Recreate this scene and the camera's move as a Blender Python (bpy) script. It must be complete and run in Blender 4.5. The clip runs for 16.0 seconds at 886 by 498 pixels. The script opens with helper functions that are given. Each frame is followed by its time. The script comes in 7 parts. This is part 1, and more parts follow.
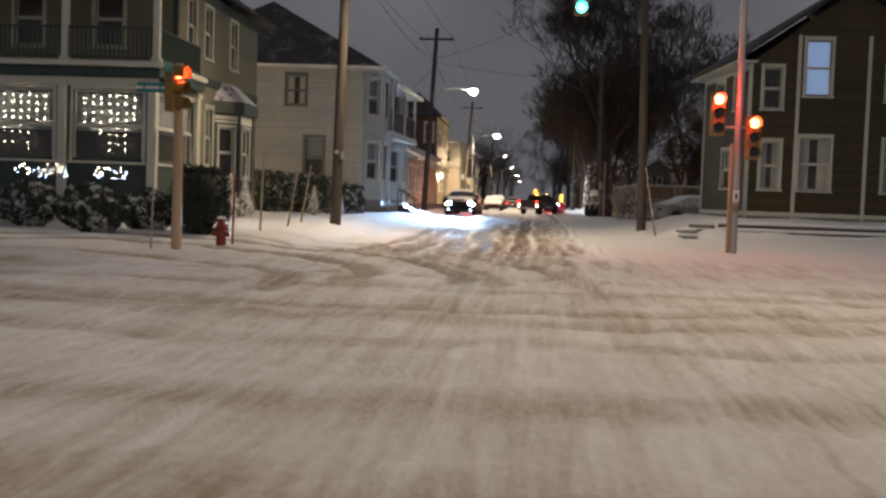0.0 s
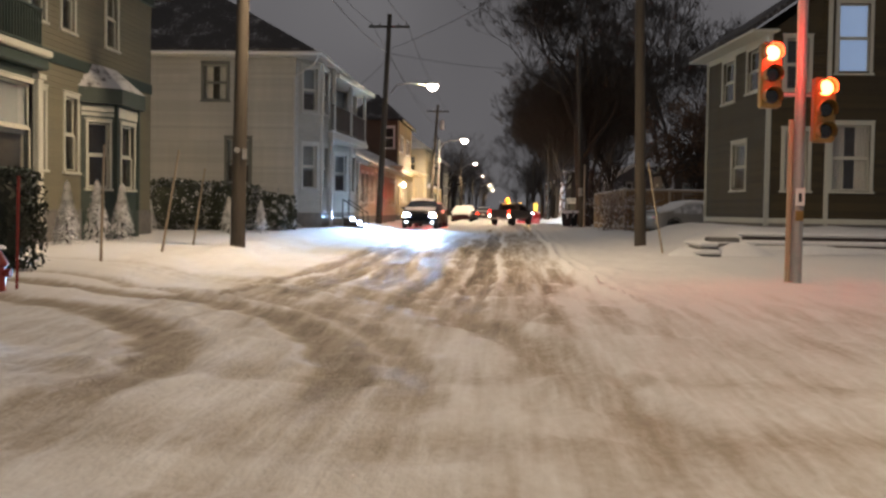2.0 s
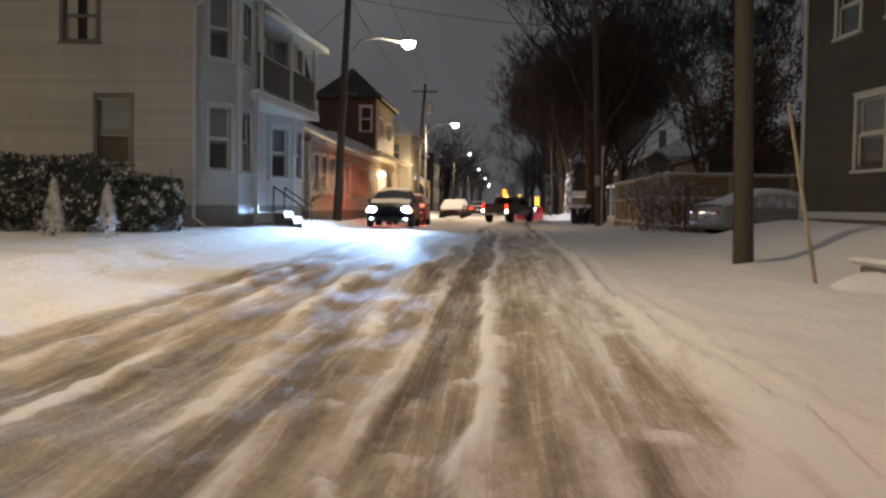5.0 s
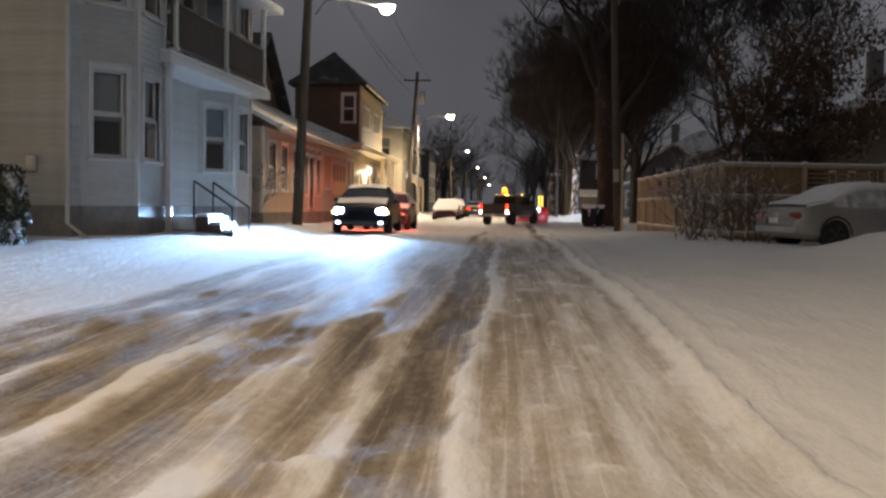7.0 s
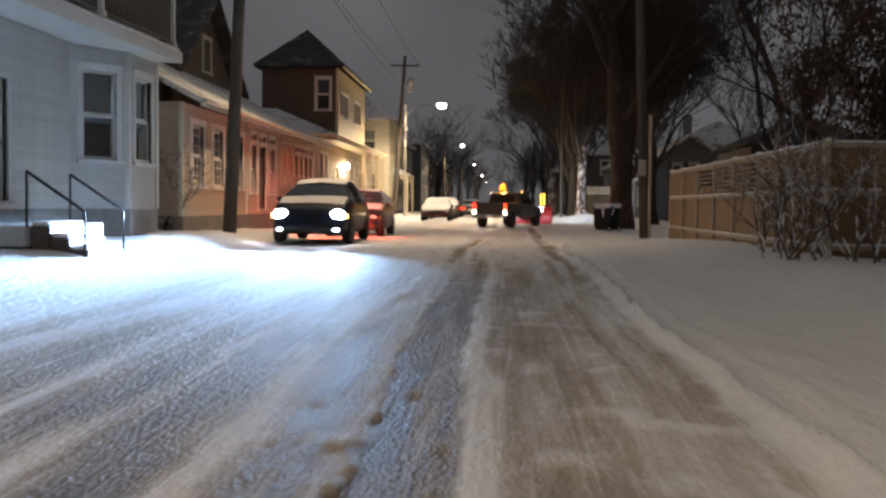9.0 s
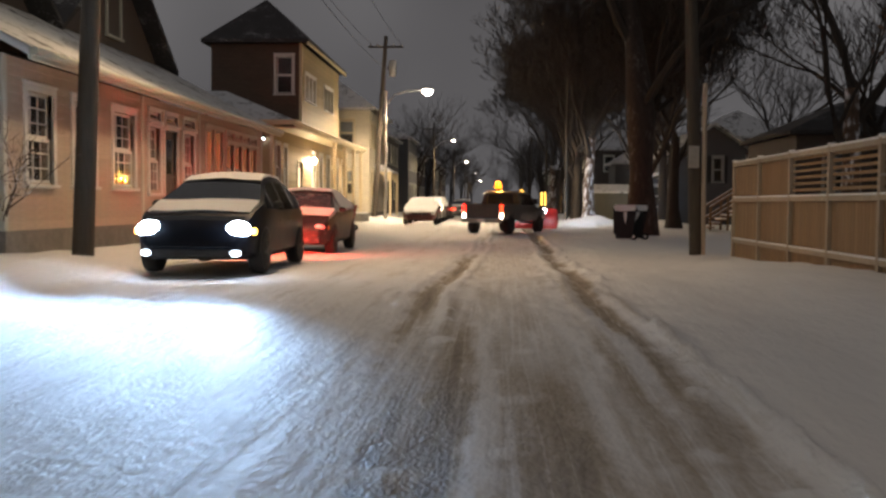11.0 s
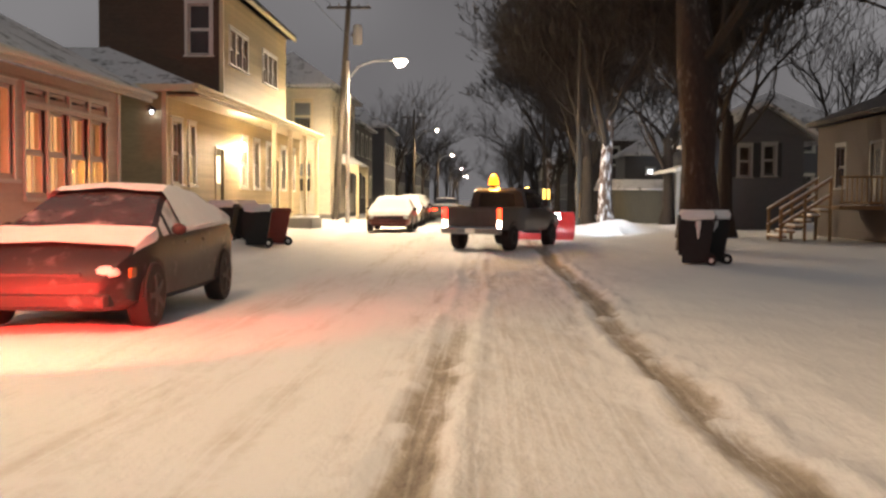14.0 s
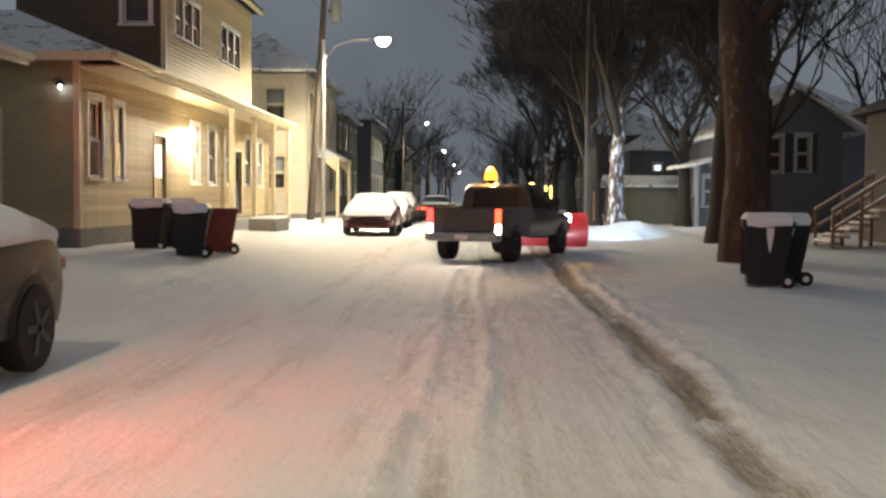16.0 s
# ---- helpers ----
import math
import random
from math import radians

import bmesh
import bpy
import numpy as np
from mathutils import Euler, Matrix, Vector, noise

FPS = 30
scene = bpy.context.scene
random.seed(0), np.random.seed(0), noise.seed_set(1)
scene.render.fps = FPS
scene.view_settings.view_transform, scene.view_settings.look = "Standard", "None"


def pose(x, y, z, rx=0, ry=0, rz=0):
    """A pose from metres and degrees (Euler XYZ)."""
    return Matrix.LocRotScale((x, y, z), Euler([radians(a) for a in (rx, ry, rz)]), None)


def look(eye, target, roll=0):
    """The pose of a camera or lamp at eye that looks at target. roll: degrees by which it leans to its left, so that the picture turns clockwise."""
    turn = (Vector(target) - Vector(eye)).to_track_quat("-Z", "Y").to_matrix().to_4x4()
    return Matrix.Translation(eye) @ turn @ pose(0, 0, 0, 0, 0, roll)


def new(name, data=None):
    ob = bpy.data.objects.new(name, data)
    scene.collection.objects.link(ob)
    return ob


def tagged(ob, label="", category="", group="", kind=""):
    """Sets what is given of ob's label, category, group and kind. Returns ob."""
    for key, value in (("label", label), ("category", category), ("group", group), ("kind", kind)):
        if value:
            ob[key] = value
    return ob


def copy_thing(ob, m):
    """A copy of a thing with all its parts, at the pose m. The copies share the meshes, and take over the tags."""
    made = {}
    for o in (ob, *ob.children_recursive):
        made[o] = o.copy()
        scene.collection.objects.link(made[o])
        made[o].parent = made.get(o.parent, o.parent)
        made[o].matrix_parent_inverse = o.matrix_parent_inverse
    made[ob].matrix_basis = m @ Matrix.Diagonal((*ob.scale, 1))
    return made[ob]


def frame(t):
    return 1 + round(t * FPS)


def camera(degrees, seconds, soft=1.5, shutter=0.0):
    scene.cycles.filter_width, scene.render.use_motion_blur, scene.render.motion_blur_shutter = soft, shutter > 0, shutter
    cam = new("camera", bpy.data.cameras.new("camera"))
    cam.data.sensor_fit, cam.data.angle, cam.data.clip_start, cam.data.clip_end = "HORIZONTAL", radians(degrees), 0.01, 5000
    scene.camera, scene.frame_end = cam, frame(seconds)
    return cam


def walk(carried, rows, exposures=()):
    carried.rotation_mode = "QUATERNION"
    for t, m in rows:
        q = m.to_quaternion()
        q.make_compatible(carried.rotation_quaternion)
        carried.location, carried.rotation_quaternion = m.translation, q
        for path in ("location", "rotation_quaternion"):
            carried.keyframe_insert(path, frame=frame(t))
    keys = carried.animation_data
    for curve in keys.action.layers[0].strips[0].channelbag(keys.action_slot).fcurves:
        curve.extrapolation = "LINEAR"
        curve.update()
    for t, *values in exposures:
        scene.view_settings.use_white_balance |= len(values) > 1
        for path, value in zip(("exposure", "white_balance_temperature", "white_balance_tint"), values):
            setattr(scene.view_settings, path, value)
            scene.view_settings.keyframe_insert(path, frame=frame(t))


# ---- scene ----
cam = camera(47.0, 16.0, soft=2.6, shutter=0.2)
# seconds, eye, target, roll
PATH = [
    (0.0, (0.000, 0.000, 1.029), (-0.172, 1.990, 0.930), 2.0),
    (0.5, (0.048, 1.984, 1.015), (-0.110, 3.975, 0.917), 1.8),
    (1.0, (0.086, 4.042, 1.000), (-0.061, 6.034, 0.909), 1.5),
    (1.5, (0.092, 6.233, 1.027), (-0.041, 8.227, 0.943), 1.1),
    (2.0, (0.146, 8.368, 1.034), (0.023, 10.362, 0.958), 0.9),
    (2.5, (0.149, 10.476, 1.023), (0.029, 12.471, 0.944), 1.0),
    (3.0, (0.178, 12.585, 1.018), (0.057, 14.580, 0.932), 1.0),
    (3.5, (0.186, 14.688, 1.004), (0.067, 16.682, 0.916), 0.9),
    (4.0, (0.166, 16.885, 0.956), (0.049, 18.880, 0.869), 1.0),
    (6.5, (0.137, 27.429, 0.922), (0.020, 29.424, 0.840), 0.9),
    (7.0, (0.162, 29.401, 0.952), (0.044, 31.397, 0.868), 0.9),
    (7.5, (0.192, 31.389, 0.985), (0.072, 33.384, 0.900), 0.9),
    (8.0, (0.161, 33.364, 1.004), (0.044, 35.359, 0.919), 0.9),
    (8.5, (0.240, 35.407, 1.036), (0.119, 37.401, 0.950), 0.9),
    (9.0, (0.170, 37.595, 1.020), (0.056, 39.590, 0.933), 0.7),
    (11.5, (0.071, 48.842, 1.225), (-0.029, 50.837, 1.133), 0.5),
    (12.0, (-0.008, 51.063, 1.268), (-0.103, 53.059, 1.174), 0.5),
    (12.5, (-0.076, 53.196, 1.256), (-0.165, 55.191, 1.163), 0.5),
    (13.0, (-0.154, 55.262, 1.292), (-0.238, 57.258, 1.198), 0.3),
    (13.5, (-0.168, 57.283, 1.323), (-0.248, 59.279, 1.229), 0.2),
    (14.0, (-0.139, 59.308, 1.343), (-0.215, 61.304, 1.246), 0.4),
    (14.5, (-0.133, 61.096, 1.353), (-0.206, 63.092, 1.254), 0.4),
    (15.0, (-0.153, 62.582, 1.348), (-0.222, 64.578, 1.248), 0.4),
    (15.5, (-0.157, 63.848, 1.337), (-0.221, 65.845, 1.237), 0.4),
    (16.0, (-0.174, 65.047, 1.367), (-0.236, 67.043, 1.265), 0.5),
]
walk(cam, [(t, look(eye, target, roll)) for t, eye, target, roll in PATH],
     [(0.0, 1.3, 6100, 13), (2.5, 1.4, 6500, 13), (4.0, 1.15, 6300, 12), (6.3, 0.92, 6200, 12), (7.0, 1.02, 6100, 12), (8.0, 1.15, 6200, 12), (9.0, 1.15, 6300, 12), (11.5, 1.1, 6700, 12), (12.5, 1.05, 7100, 12), (13.0, 1.75, 7200, 12),
      (13.5, 1.85, 6900, 12), (14.5, 1.8, 6400, 12), (15.4, 1.82, 6200, 10), (16.0, 1.7, 5600, 3)])
SKY = 1.35

# ---- building helpers ----
class Geo:
    """Collects vertices and faces of one mesh."""

    def __init__(self, m=None):
        self.v, self.f, self.m = [], [], m or Matrix()

    def add(self, pts, faces):
        n = len(self.v)
        self.v += [tuple(self.m @ Vector(p)) for p in pts]
        self.f += [tuple(n + i for i in f) for f in faces]
        return self

    def box(self, x0, y0, z0, x1, y1, z1, c=0.0):
        """A box; c cuts its upright and level edges."""
        if x0 > x1: x0, x1 = x1, x0
        if y0 > y1: y0, y1 = y1, y0
        if z0 > z1: z0, z1 = z1, z0
        if c <= 0:
            p = [(x, y, z) for z in (z0, z1) for x, y in ((x0, y0), (x1, y0), (x1, y1), (x0, y1))]
            return self.add(p, [(3, 2, 1, 0), (4, 5, 6, 7), (0, 1, 5, 4), (1, 2, 6, 5), (2, 3, 7, 6), (3, 0, 4, 7)])
        rings = []
        for z, k in ((z0, c), (z0 + c, 0), (z1 - c, 0), (z1, c)):
            a, b, d, e = x0 + k, x1 - k, y0 + k, y1 - k
            rings.append([(a + c, d, z), (b - c, d, z), (b, d + c, z), (b, e - c, z), (b - c, e, z), (a + c, e, z), (a, e - c, z), (a, d + c, z)])
        return self.loft(rings)

    def loft(self, rings, close=True, caps=True):
        n = len(rings[0])
        pts = [p for r in rings for p in r]
        faces = []
        for i in range(len(rings) - 1):
            for j in range(n if close else n - 1):
                k = (j + 1) % n
                faces.append((i * n + j, i * n + k, (i + 1) * n + k, (i + 1) * n + j))
        if caps:
            faces.append(tuple(range(n - 1, -1, -1)))
            faces.append(tuple((len(rings) - 1) * n + j for j in range(n)))
        return self.add(pts, faces)

    def tube(self, pts, radii, n=8):
        """A round bar along points."""
        pts = [Vector(p) for p in pts]
        rings = []
        for i, p in enumerate(pts):
            d = (pts[min(i + 1, len(pts) - 1)] - pts[max(i - 1, 0)]).normalized()
            a = d.cross(Vector((0, 0, 1))) if abs(d.z) < 0.9 else d.cross(Vector((0, 1, 0)))
            a.normalize()
            b = d.cross(a)
            r = radii[i] if hasattr(radii, "__len__") else radii
            rings.append([tuple(p + r * (math.cos(2 * math.pi * j / n) * a + math.sin(2 * math.pi * j / n) * b)) for j in range(n)])
        return self.loft(rings)

    def poly(self, pts, d):
        """A flat polygon given thickness by the vector d."""
        d = Vector(d)
        return self.loft([[tuple(p) for p in pts], [tuple(Vector(p) + d) for p in pts]])

    def ball(self, c, rx, ry, rz, n=10, m=6, rough=0.0, top_only=False):
        rings = []
        lo = 0 if top_only else -1
        for i in range(m + 1):
            a = math.pi / 2 * (lo + (1 - lo) * (i + 0.02) / (m + 0.04))
            ring = []
            for j in range(n):
                b = 2 * math.pi * j / n
                k = 1 + rough * noise.noise(Vector((c[0] + math.cos(b) * 2, c[1] + math.sin(b) * 2, c[2] + a * 2)))
                ring.append((c[0] + k * rx * math.cos(a) * math.cos(b), c[1] + k * ry * math.cos(a) * math.sin(b), c[2] + k * rz * math.sin(a)))
            rings.append(ring)
        return self.loft(rings)


def to_mesh(name, geo, mat, smooth=False):
    me = bpy.data.meshes.new(name)
    me.from_pydata(geo.v, [], geo.f)
    bm = bmesh.new()
    bm.from_mesh(me)
    bmesh.ops.recalc_face_normals(bm, faces=bm.faces)
    if smooth:
        for f in bm.faces:
            f.smooth = True
        for e in bm.edges:
            if len(e.link_faces) == 2 and e.calc_face_angle(0) > 0.7:
                e.smooth = False
    bm.to_mesh(me)
    bm.free()
    me.materials.append(mat)
    return me


def thing(name, at, label, category, group="", kind="", turn=0.0):
    ob = new(name)
    ob.empty_display_size = 0.2
    ob.matrix_basis = pose(at[0], at[1], at[2], 0, 0, turn)
    return tagged(ob, label, category, group, kind)


def solid(name, geo, mat, label, category, group="", kind="", smooth=False):
    """A thing of one mesh."""
    return tagged(new(name, to_mesh(name, geo, mat, smooth)), label, category, group, kind)


def part(name, geo, mat, parent, label="", smooth=False, world=False):
    """One mesh under a thing or a part; world: its points are in the world's frame."""
    ob = new(name, to_mesh(name, geo, mat, smooth))
    ob.parent = parent
    if world:
        top = parent
        m = parent.matrix_basis.copy()
        while top.parent:
            m = top.parent.matrix_basis @ top.matrix_parent_inverse @ m
            top = top.parent
        ob.matrix_parent_inverse = m.inverted()
    return tagged(ob, label)


def frame_of(p, q, z=0.0):
    """The frame of an upright wall seen from outside: x runs from p to q along the wall, y inwards, z up."""
    d = Vector((q[0] - p[0], q[1] - p[1], 0)).normalized()
    inward = Vector((-d.y, d.x, 0))
    return Matrix(((d.x, inward.x, 0, p[0]), (d.y, inward.y, 0, p[1]), (0, 0, 1, z), (0, 0, 0, 1)))


def merge(g):
    """Joins vertices that coincide."""
    seen, idx, out = {}, [], []
    for v in g.v:
        k = (round(v[0], 4), round(v[1], 4), round(v[2], 4))
        if k not in seen:
            seen[k] = len(out)
            out.append(v)
        idx.append(seen[k])
    faces = []
    for f in g.f:
        q = []
        for i in f:
            if not q or idx[i] != q[-1]:
                q.append(idx[i])
        if len(q) > 1 and q[0] == q[-1]:
            q.pop()
        if len(set(q)) >= 3 and len(set(q)) == len(q):
            faces.append(tuple(q))
    g.v, g.f = out, faces


# ---- sky and lamps ----
world = bpy.data.worlds.new("night_sky")
scene.world = world
world.use_nodes = True
wn, wl = world.node_tree.nodes, world.node_tree.links
sky_tex = wn.new("ShaderNodeTexCoord")
sky_noise = wn.new("ShaderNodeTexNoise")
sky_noise.inputs["Scale"].default_value = 2.2
sky_noise.inputs["Detail"].default_value = 3
sky_ramp = wn.new("ShaderNodeValToRGB")
sky_ramp.color_ramp.elements[0].color = (0.027, 0.026, 0.027, 1)
sky_ramp.color_ramp.elements[1].color = (0.060, 0.059, 0.060, 1)
sky_ramp.color_ramp.elements[0].position, sky_ramp.color_ramp.elements[1].position = 0.3, 0.75
wl.new(sky_tex.outputs["Generated"], sky_noise.inputs["Vector"])
wl.new(sky_noise.outputs["Fac"], sky_ramp.inputs["Fac"])
wl.new(sky_ramp.outputs["Color"], wn["Background"].inputs["Color"])
wn["Background"].inputs["Strength"].default_value = SKY


def lamp(name, kind, at, target, watts, colour, size=0.2, cone=150, blend=0.6, wide=1.0):
    data = bpy.data.lights.new(name, kind)
    data.energy, data.color = watts, colour
    if kind == "SPOT":
        data.spot_size, data.spot_blend, data.shadow_soft_size = radians(cone), blend, size
    elif kind == "POINT":
        data.shadow_soft_size = size
    ob = new(name, data)
    ob.matrix_basis = look(at, target) @ Matrix.Diagonal((wide, 1, 1, 1))
    return ob


WARM, WHITE, COOL, RED, AMBER = (1.0, 0.74, 0.45), (1.0, 0.77, 0.50), (0.42, 0.66, 1.0), (1.0, 0.028, 0.016), (1.0, 0.42, 0.05)
# street lamps: place of the head, watts
STREET = [((-3.6, 31.5, 8.6), 980, WARM), ((-3.8, -6.0, 8.6), 480, WARM), ((4.6, 12.0, 8.6), 450, WARM), ((-4.2, 65.8, 8.0), 470, (1.0, 0.66, 0.35)),
          ((-4.1, 107.3, 7.8), 2500, WHITE), ((-4.4, 152.0, 7.6), 1100, WHITE), ((-4.5, 202.7, 7.5), 700, WHITE),
          ((-4.3, 258.0, 7.4), 500, WHITE), ((-4.3, 320.0, 7.3), 500, WHITE)]
for (lx, ly, lz), watts, tone in STREET:
    lamp("street_light", "SPOT", (lx, ly, lz - 0.36), (lx + 0.4, ly, 0), watts, tone, 0.15, 132 if 60 < ly < 70 else 172, 0.3 if 100 < ly < 110 else 0.7)

# ---- materials ----
def material(name, colour, rough=0.6, metal=0.0, vary=0.25, scale=6.0, bump=0.15, bump_scale=40.0, stretch=(1, 1, 1), second=None, mix_at=(0.45, 0.6),
             stain_scale=1.2, coat=0.0, per_piece=0.0, depth=0.01):
    """A principled material with grain and larger stains in object space."""
    m = bpy.data.materials.new(name)
    m.use_nodes = True
    n, l = m.node_tree.nodes, m.node_tree.links
    bsdf = n["Principled BSDF"]
    bsdf.inputs["Roughness"].default_value, bsdf.inputs["Metallic"].default_value = rough, metal
    bsdf.inputs["Coat Weight"].default_value = coat
    tc = n.new("ShaderNodeTexCoord")
    mp = n.new("ShaderNodeMapping")
    mp.inputs["Scale"].default_value = stretch
    l.new(tc.outputs["Object"], mp.inputs["Vector"])
    fine, broad, relief = (n.new("ShaderNodeTexNoise") for _ in range(3))
    for tex, s, det in ((fine, scale, 6), (broad, stain_scale, 3), (relief, bump_scale, 4)):
        tex.inputs["Scale"].default_value, tex.inputs["Detail"].default_value = s, det
        l.new(mp.outputs["Vector"], tex.inputs["Vector"])
    ramp = n.new("ShaderNodeValToRGB")
    a, b = ramp.color_ramp.elements
    a.position, b.position = 0.3, 0.72
    a.color = (*[c * (1 - vary) for c in colour], 1)
    b.color = (*[min(1, c * (1 + vary)) for c in colour], 1)
    add = n.new("ShaderNodeMix")
    add.data_type = "FLOAT"
    add.inputs[0].default_value = 0.5
    l.new(fine.outputs["Fac"], add.inputs[2])
    l.new(broad.outputs["Fac"], add.inputs[3])
    l.new(add.outputs[0], ramp.inputs["Fac"])
    out = ramp.outputs["Color"]
    if second:
        r2 = n.new("ShaderNodeValToRGB")
        r2.color_ramp.elements[0].position, r2.color_ramp.elements[1].position = mix_at
        l.new(add.outputs[0], r2.inputs["Fac"])
        mx = n.new("ShaderNodeMix")
        mx.data_type = "RGBA"
        l.new(r2.outputs["Color"], mx.inputs[0])
        l.new(out, mx.inputs[6])
        mx.inputs[7].default_value = (*second, 1)
        out = mx.outputs[2]
    if per_piece:
        info = n.new("ShaderNodeObjectInfo")
        hsv = n.new("ShaderNodeHueSaturation")
        mr = n.new("ShaderNodeMapRange")
        mr.inputs["To Min"].default_value, mr.inputs["To Max"].default_value = 1 - per_piece, 1 + per_piece
        l.new(info.outputs["Random"], mr.inputs["Value"])
        l.new(mr.outputs["Result"], hsv.inputs["Value"])
        l.new(out, hsv.inputs["Color"])
        out = hsv.outputs["Color"]
    l.new(out, bsdf.inputs["Base Color"])
    bp = n.new("ShaderNodeBump")
    bp.inputs["Strength"].default_value, bp.inputs["Distance"].default_value = bump, depth
    l.new(relief.outputs["Fac"], bp.inputs["Height"])
    l.new(bp.outputs["Normal"], bsdf.inputs["Normal"])
    rr = n.new("ShaderNodeMapRange")
    rr.inputs["To Min"].default_value, rr.inputs["To Max"].default_value = max(0.02, rough - 0.1), min(1, rough + 0.12)
    l.new(broad.outputs["Fac"], rr.inputs["Value"])
    l.new(rr.outputs["Result"], bsdf.inputs["Roughness"])
    return m


def glowing(name, colour, strength):
    m = bpy.data.materials.new(name)
    m.use_nodes = True
    b = m.node_tree.nodes["Principled BSDF"]
    b.inputs["Base Color"].default_value = (*[0.5 * c for c in colour], 1)
    b.inputs["Emission Color"].default_value, b.inputs["Emission Strength"].default_value = (*colour, 1), strength
    return m


def snow_field():
    """Snow on the ground, packed brown slush in the wheel tracks."""
    m = bpy.data.materials.new("ground_snow")
    m.use_nodes = True
    n, l = m.node_tree.nodes, m.node_tree.links
    bsdf = n["Principled BSDF"]
    geo = n.new("ShaderNodeNewGeometry")
    sep = n.new("ShaderNodeSeparateXYZ")
    l.new(geo.outputs["Position"], sep.inputs[0])
    att = n.new("ShaderNodeAttribute")
    att.attribute_name = "wear"

    def noise_tex(scale, stretch, detail=5):
        mp = n.new("ShaderNodeMapping")
        mp.inputs["Scale"].default_value = stretch
        t = n.new("ShaderNodeTexNoise")
        t.inputs["Scale"].default_value, t.inputs["Detail"].default_value = scale, detail
        l.new(geo.outputs["Position"], mp.inputs["Vector"])
        l.new(mp.outputs["Vector"], t.inputs["Vector"])
        return t.outputs["Fac"]

    def math_node(op, a, b=None, c=None):
        k = n.new("ShaderNodeMath")
        k.operation = op
        for i, x in enumerate((a, b, c)):
            if x is None:
                continue
            if isinstance(x, (int, float)):
                k.inputs[i].default_value = x
            else:
                l.new(x, k.inputs[i])
        return k.outputs[0]

    streak, patch, grain = noise_tex(3.4, (2.2, 0.2, 1)), noise_tex(0.9, (1, 0.55, 1)), noise_tex(15, (1, 0.55, 1), 9)
    mottle = math_node("MULTIPLY", math_node("SUBTRACT", streak, 0.5), 1.1)
    mottle = math_node("MULTIPLY_ADD", math_node("SUBTRACT", patch, 0.5), 0.45, mottle)
    mottle = math_node("MULTIPLY_ADD", math_node("SUBTRACT", grain, 0.5), 0.8, mottle)
    # fine drawn-out scratches and crumbs of ice
    scratch, crumb = noise_tex(6, (2.4, 0.12, 1), 3), noise_tex(38, (1, 0.7, 1), 3)
    mottle = math_node("MULTIPLY_ADD", math_node("SUBTRACT", scratch, 0.5), 0.9, mottle)
    mottle = math_node("MULTIPLY_ADD", math_node("SUBTRACT", crumb, 0.5), 0.35, mottle)
    # thin pale lines drawn along the wheel lanes
    lane = noise_tex(3.0, (2.6, 0.035, 1), 2)
    lane = math_node("MAXIMUM", math_node("SUBTRACT", 1.0, math_node("MULTIPLY", math_node("ABSOLUTE", math_node("SUBTRACT", lane, 0.5)), 26.0)), 0.0)
    street = math_node("MINIMUM", math_node("MAXIMUM", math_node("MULTIPLY_ADD", sep.outputs["Y"], 0.125, -2.4), 0.0), 1.0)
    mottle = math_node("MULTIPLY_ADD", math_node("MULTIPLY", lane, street), -0.32, mottle)
    f = math_node("MULTIPLY_ADD", mottle, math_node("MULTIPLY_ADD", att.outputs["Fac"], 0.75, 0.10), att.outputs["Fac"])
    ramp = n.new("ShaderNodeValToRGB")
    e = ramp.color_ramp.elements
    e[0].position, e[0].color = 0.12, (0.80, 0.79, 0.78, 1)
    e[1].position, e[1].color = 1.0, (0.14, 0.109, 0.08, 1)
    mid = e.new(0.52)
    mid.color = (0.41, 0.35, 0.275, 1)
    l.new(f, ramp.inputs["Fac"])
    l.new(ramp.outputs["Color"], bsdf.inputs["Base Color"])
    rr = n.new("ShaderNodeMapRange")
    rr.inputs["From Min"].default_value, rr.inputs["From Max"].default_value = 0.3, 1.0
    rr.inputs["To Min"].default_value, rr.inputs["To Max"].default_value = 0.72, 0.62
    l.new(f, rr.inputs["Value"])
    l.new(rr.outputs["Result"], bsdf.inputs["Roughness"])
    bp = n.new("ShaderNodeBump")
    bp.inputs["Strength"].default_value, bp.inputs["Distance"].default_value = 0.55, 0.05
    h = math_node("MULTIPLY_ADD", grain, 0.6, math_node("MULTIPLY", noise_tex(5, (1, 0.35, 1)), 0.8))
    h = math_node("MULTIPLY_ADD", math_node("MULTIPLY", crumb, math_node("MULTIPLY_ADD", att.outputs["Fac"], 1.1, 0.2)), 1.0, math_node("MULTIPLY_ADD", scratch, 0.35, h))
    l.new(h, bp.inputs["Height"])
    l.new(bp.outputs["Normal"], bsdf.inputs["Normal"])
    return m


GROUND = snow_field()
SNOW = material("snow", (0.80, 0.80, 0.80), 0.8, vary=0.06, scale=8, bump=0.4, bump_scale=25, depth=0.02)
WHITE_SIDING = material("white_siding", (0.42, 0.41, 0.37), 0.55, vary=0.14, scale=5, bump=0.15, stretch=(1, 1, 3), per_piece=0.08)
WHITE_TRIM = material("white_trim", (0.70, 0.69, 0.65), 0.5, vary=0.08, scale=9, bump=0.1)
OFF_WHITE = material("off_white_trim", (0.50, 0.49, 0.45), 0.5, vary=0.1, scale=9, bump=0.1)
DUN_TRIM = material("dun_window_trim", (0.13, 0.135, 0.12), 0.55, vary=0.15, scale=9, bump=0.1)
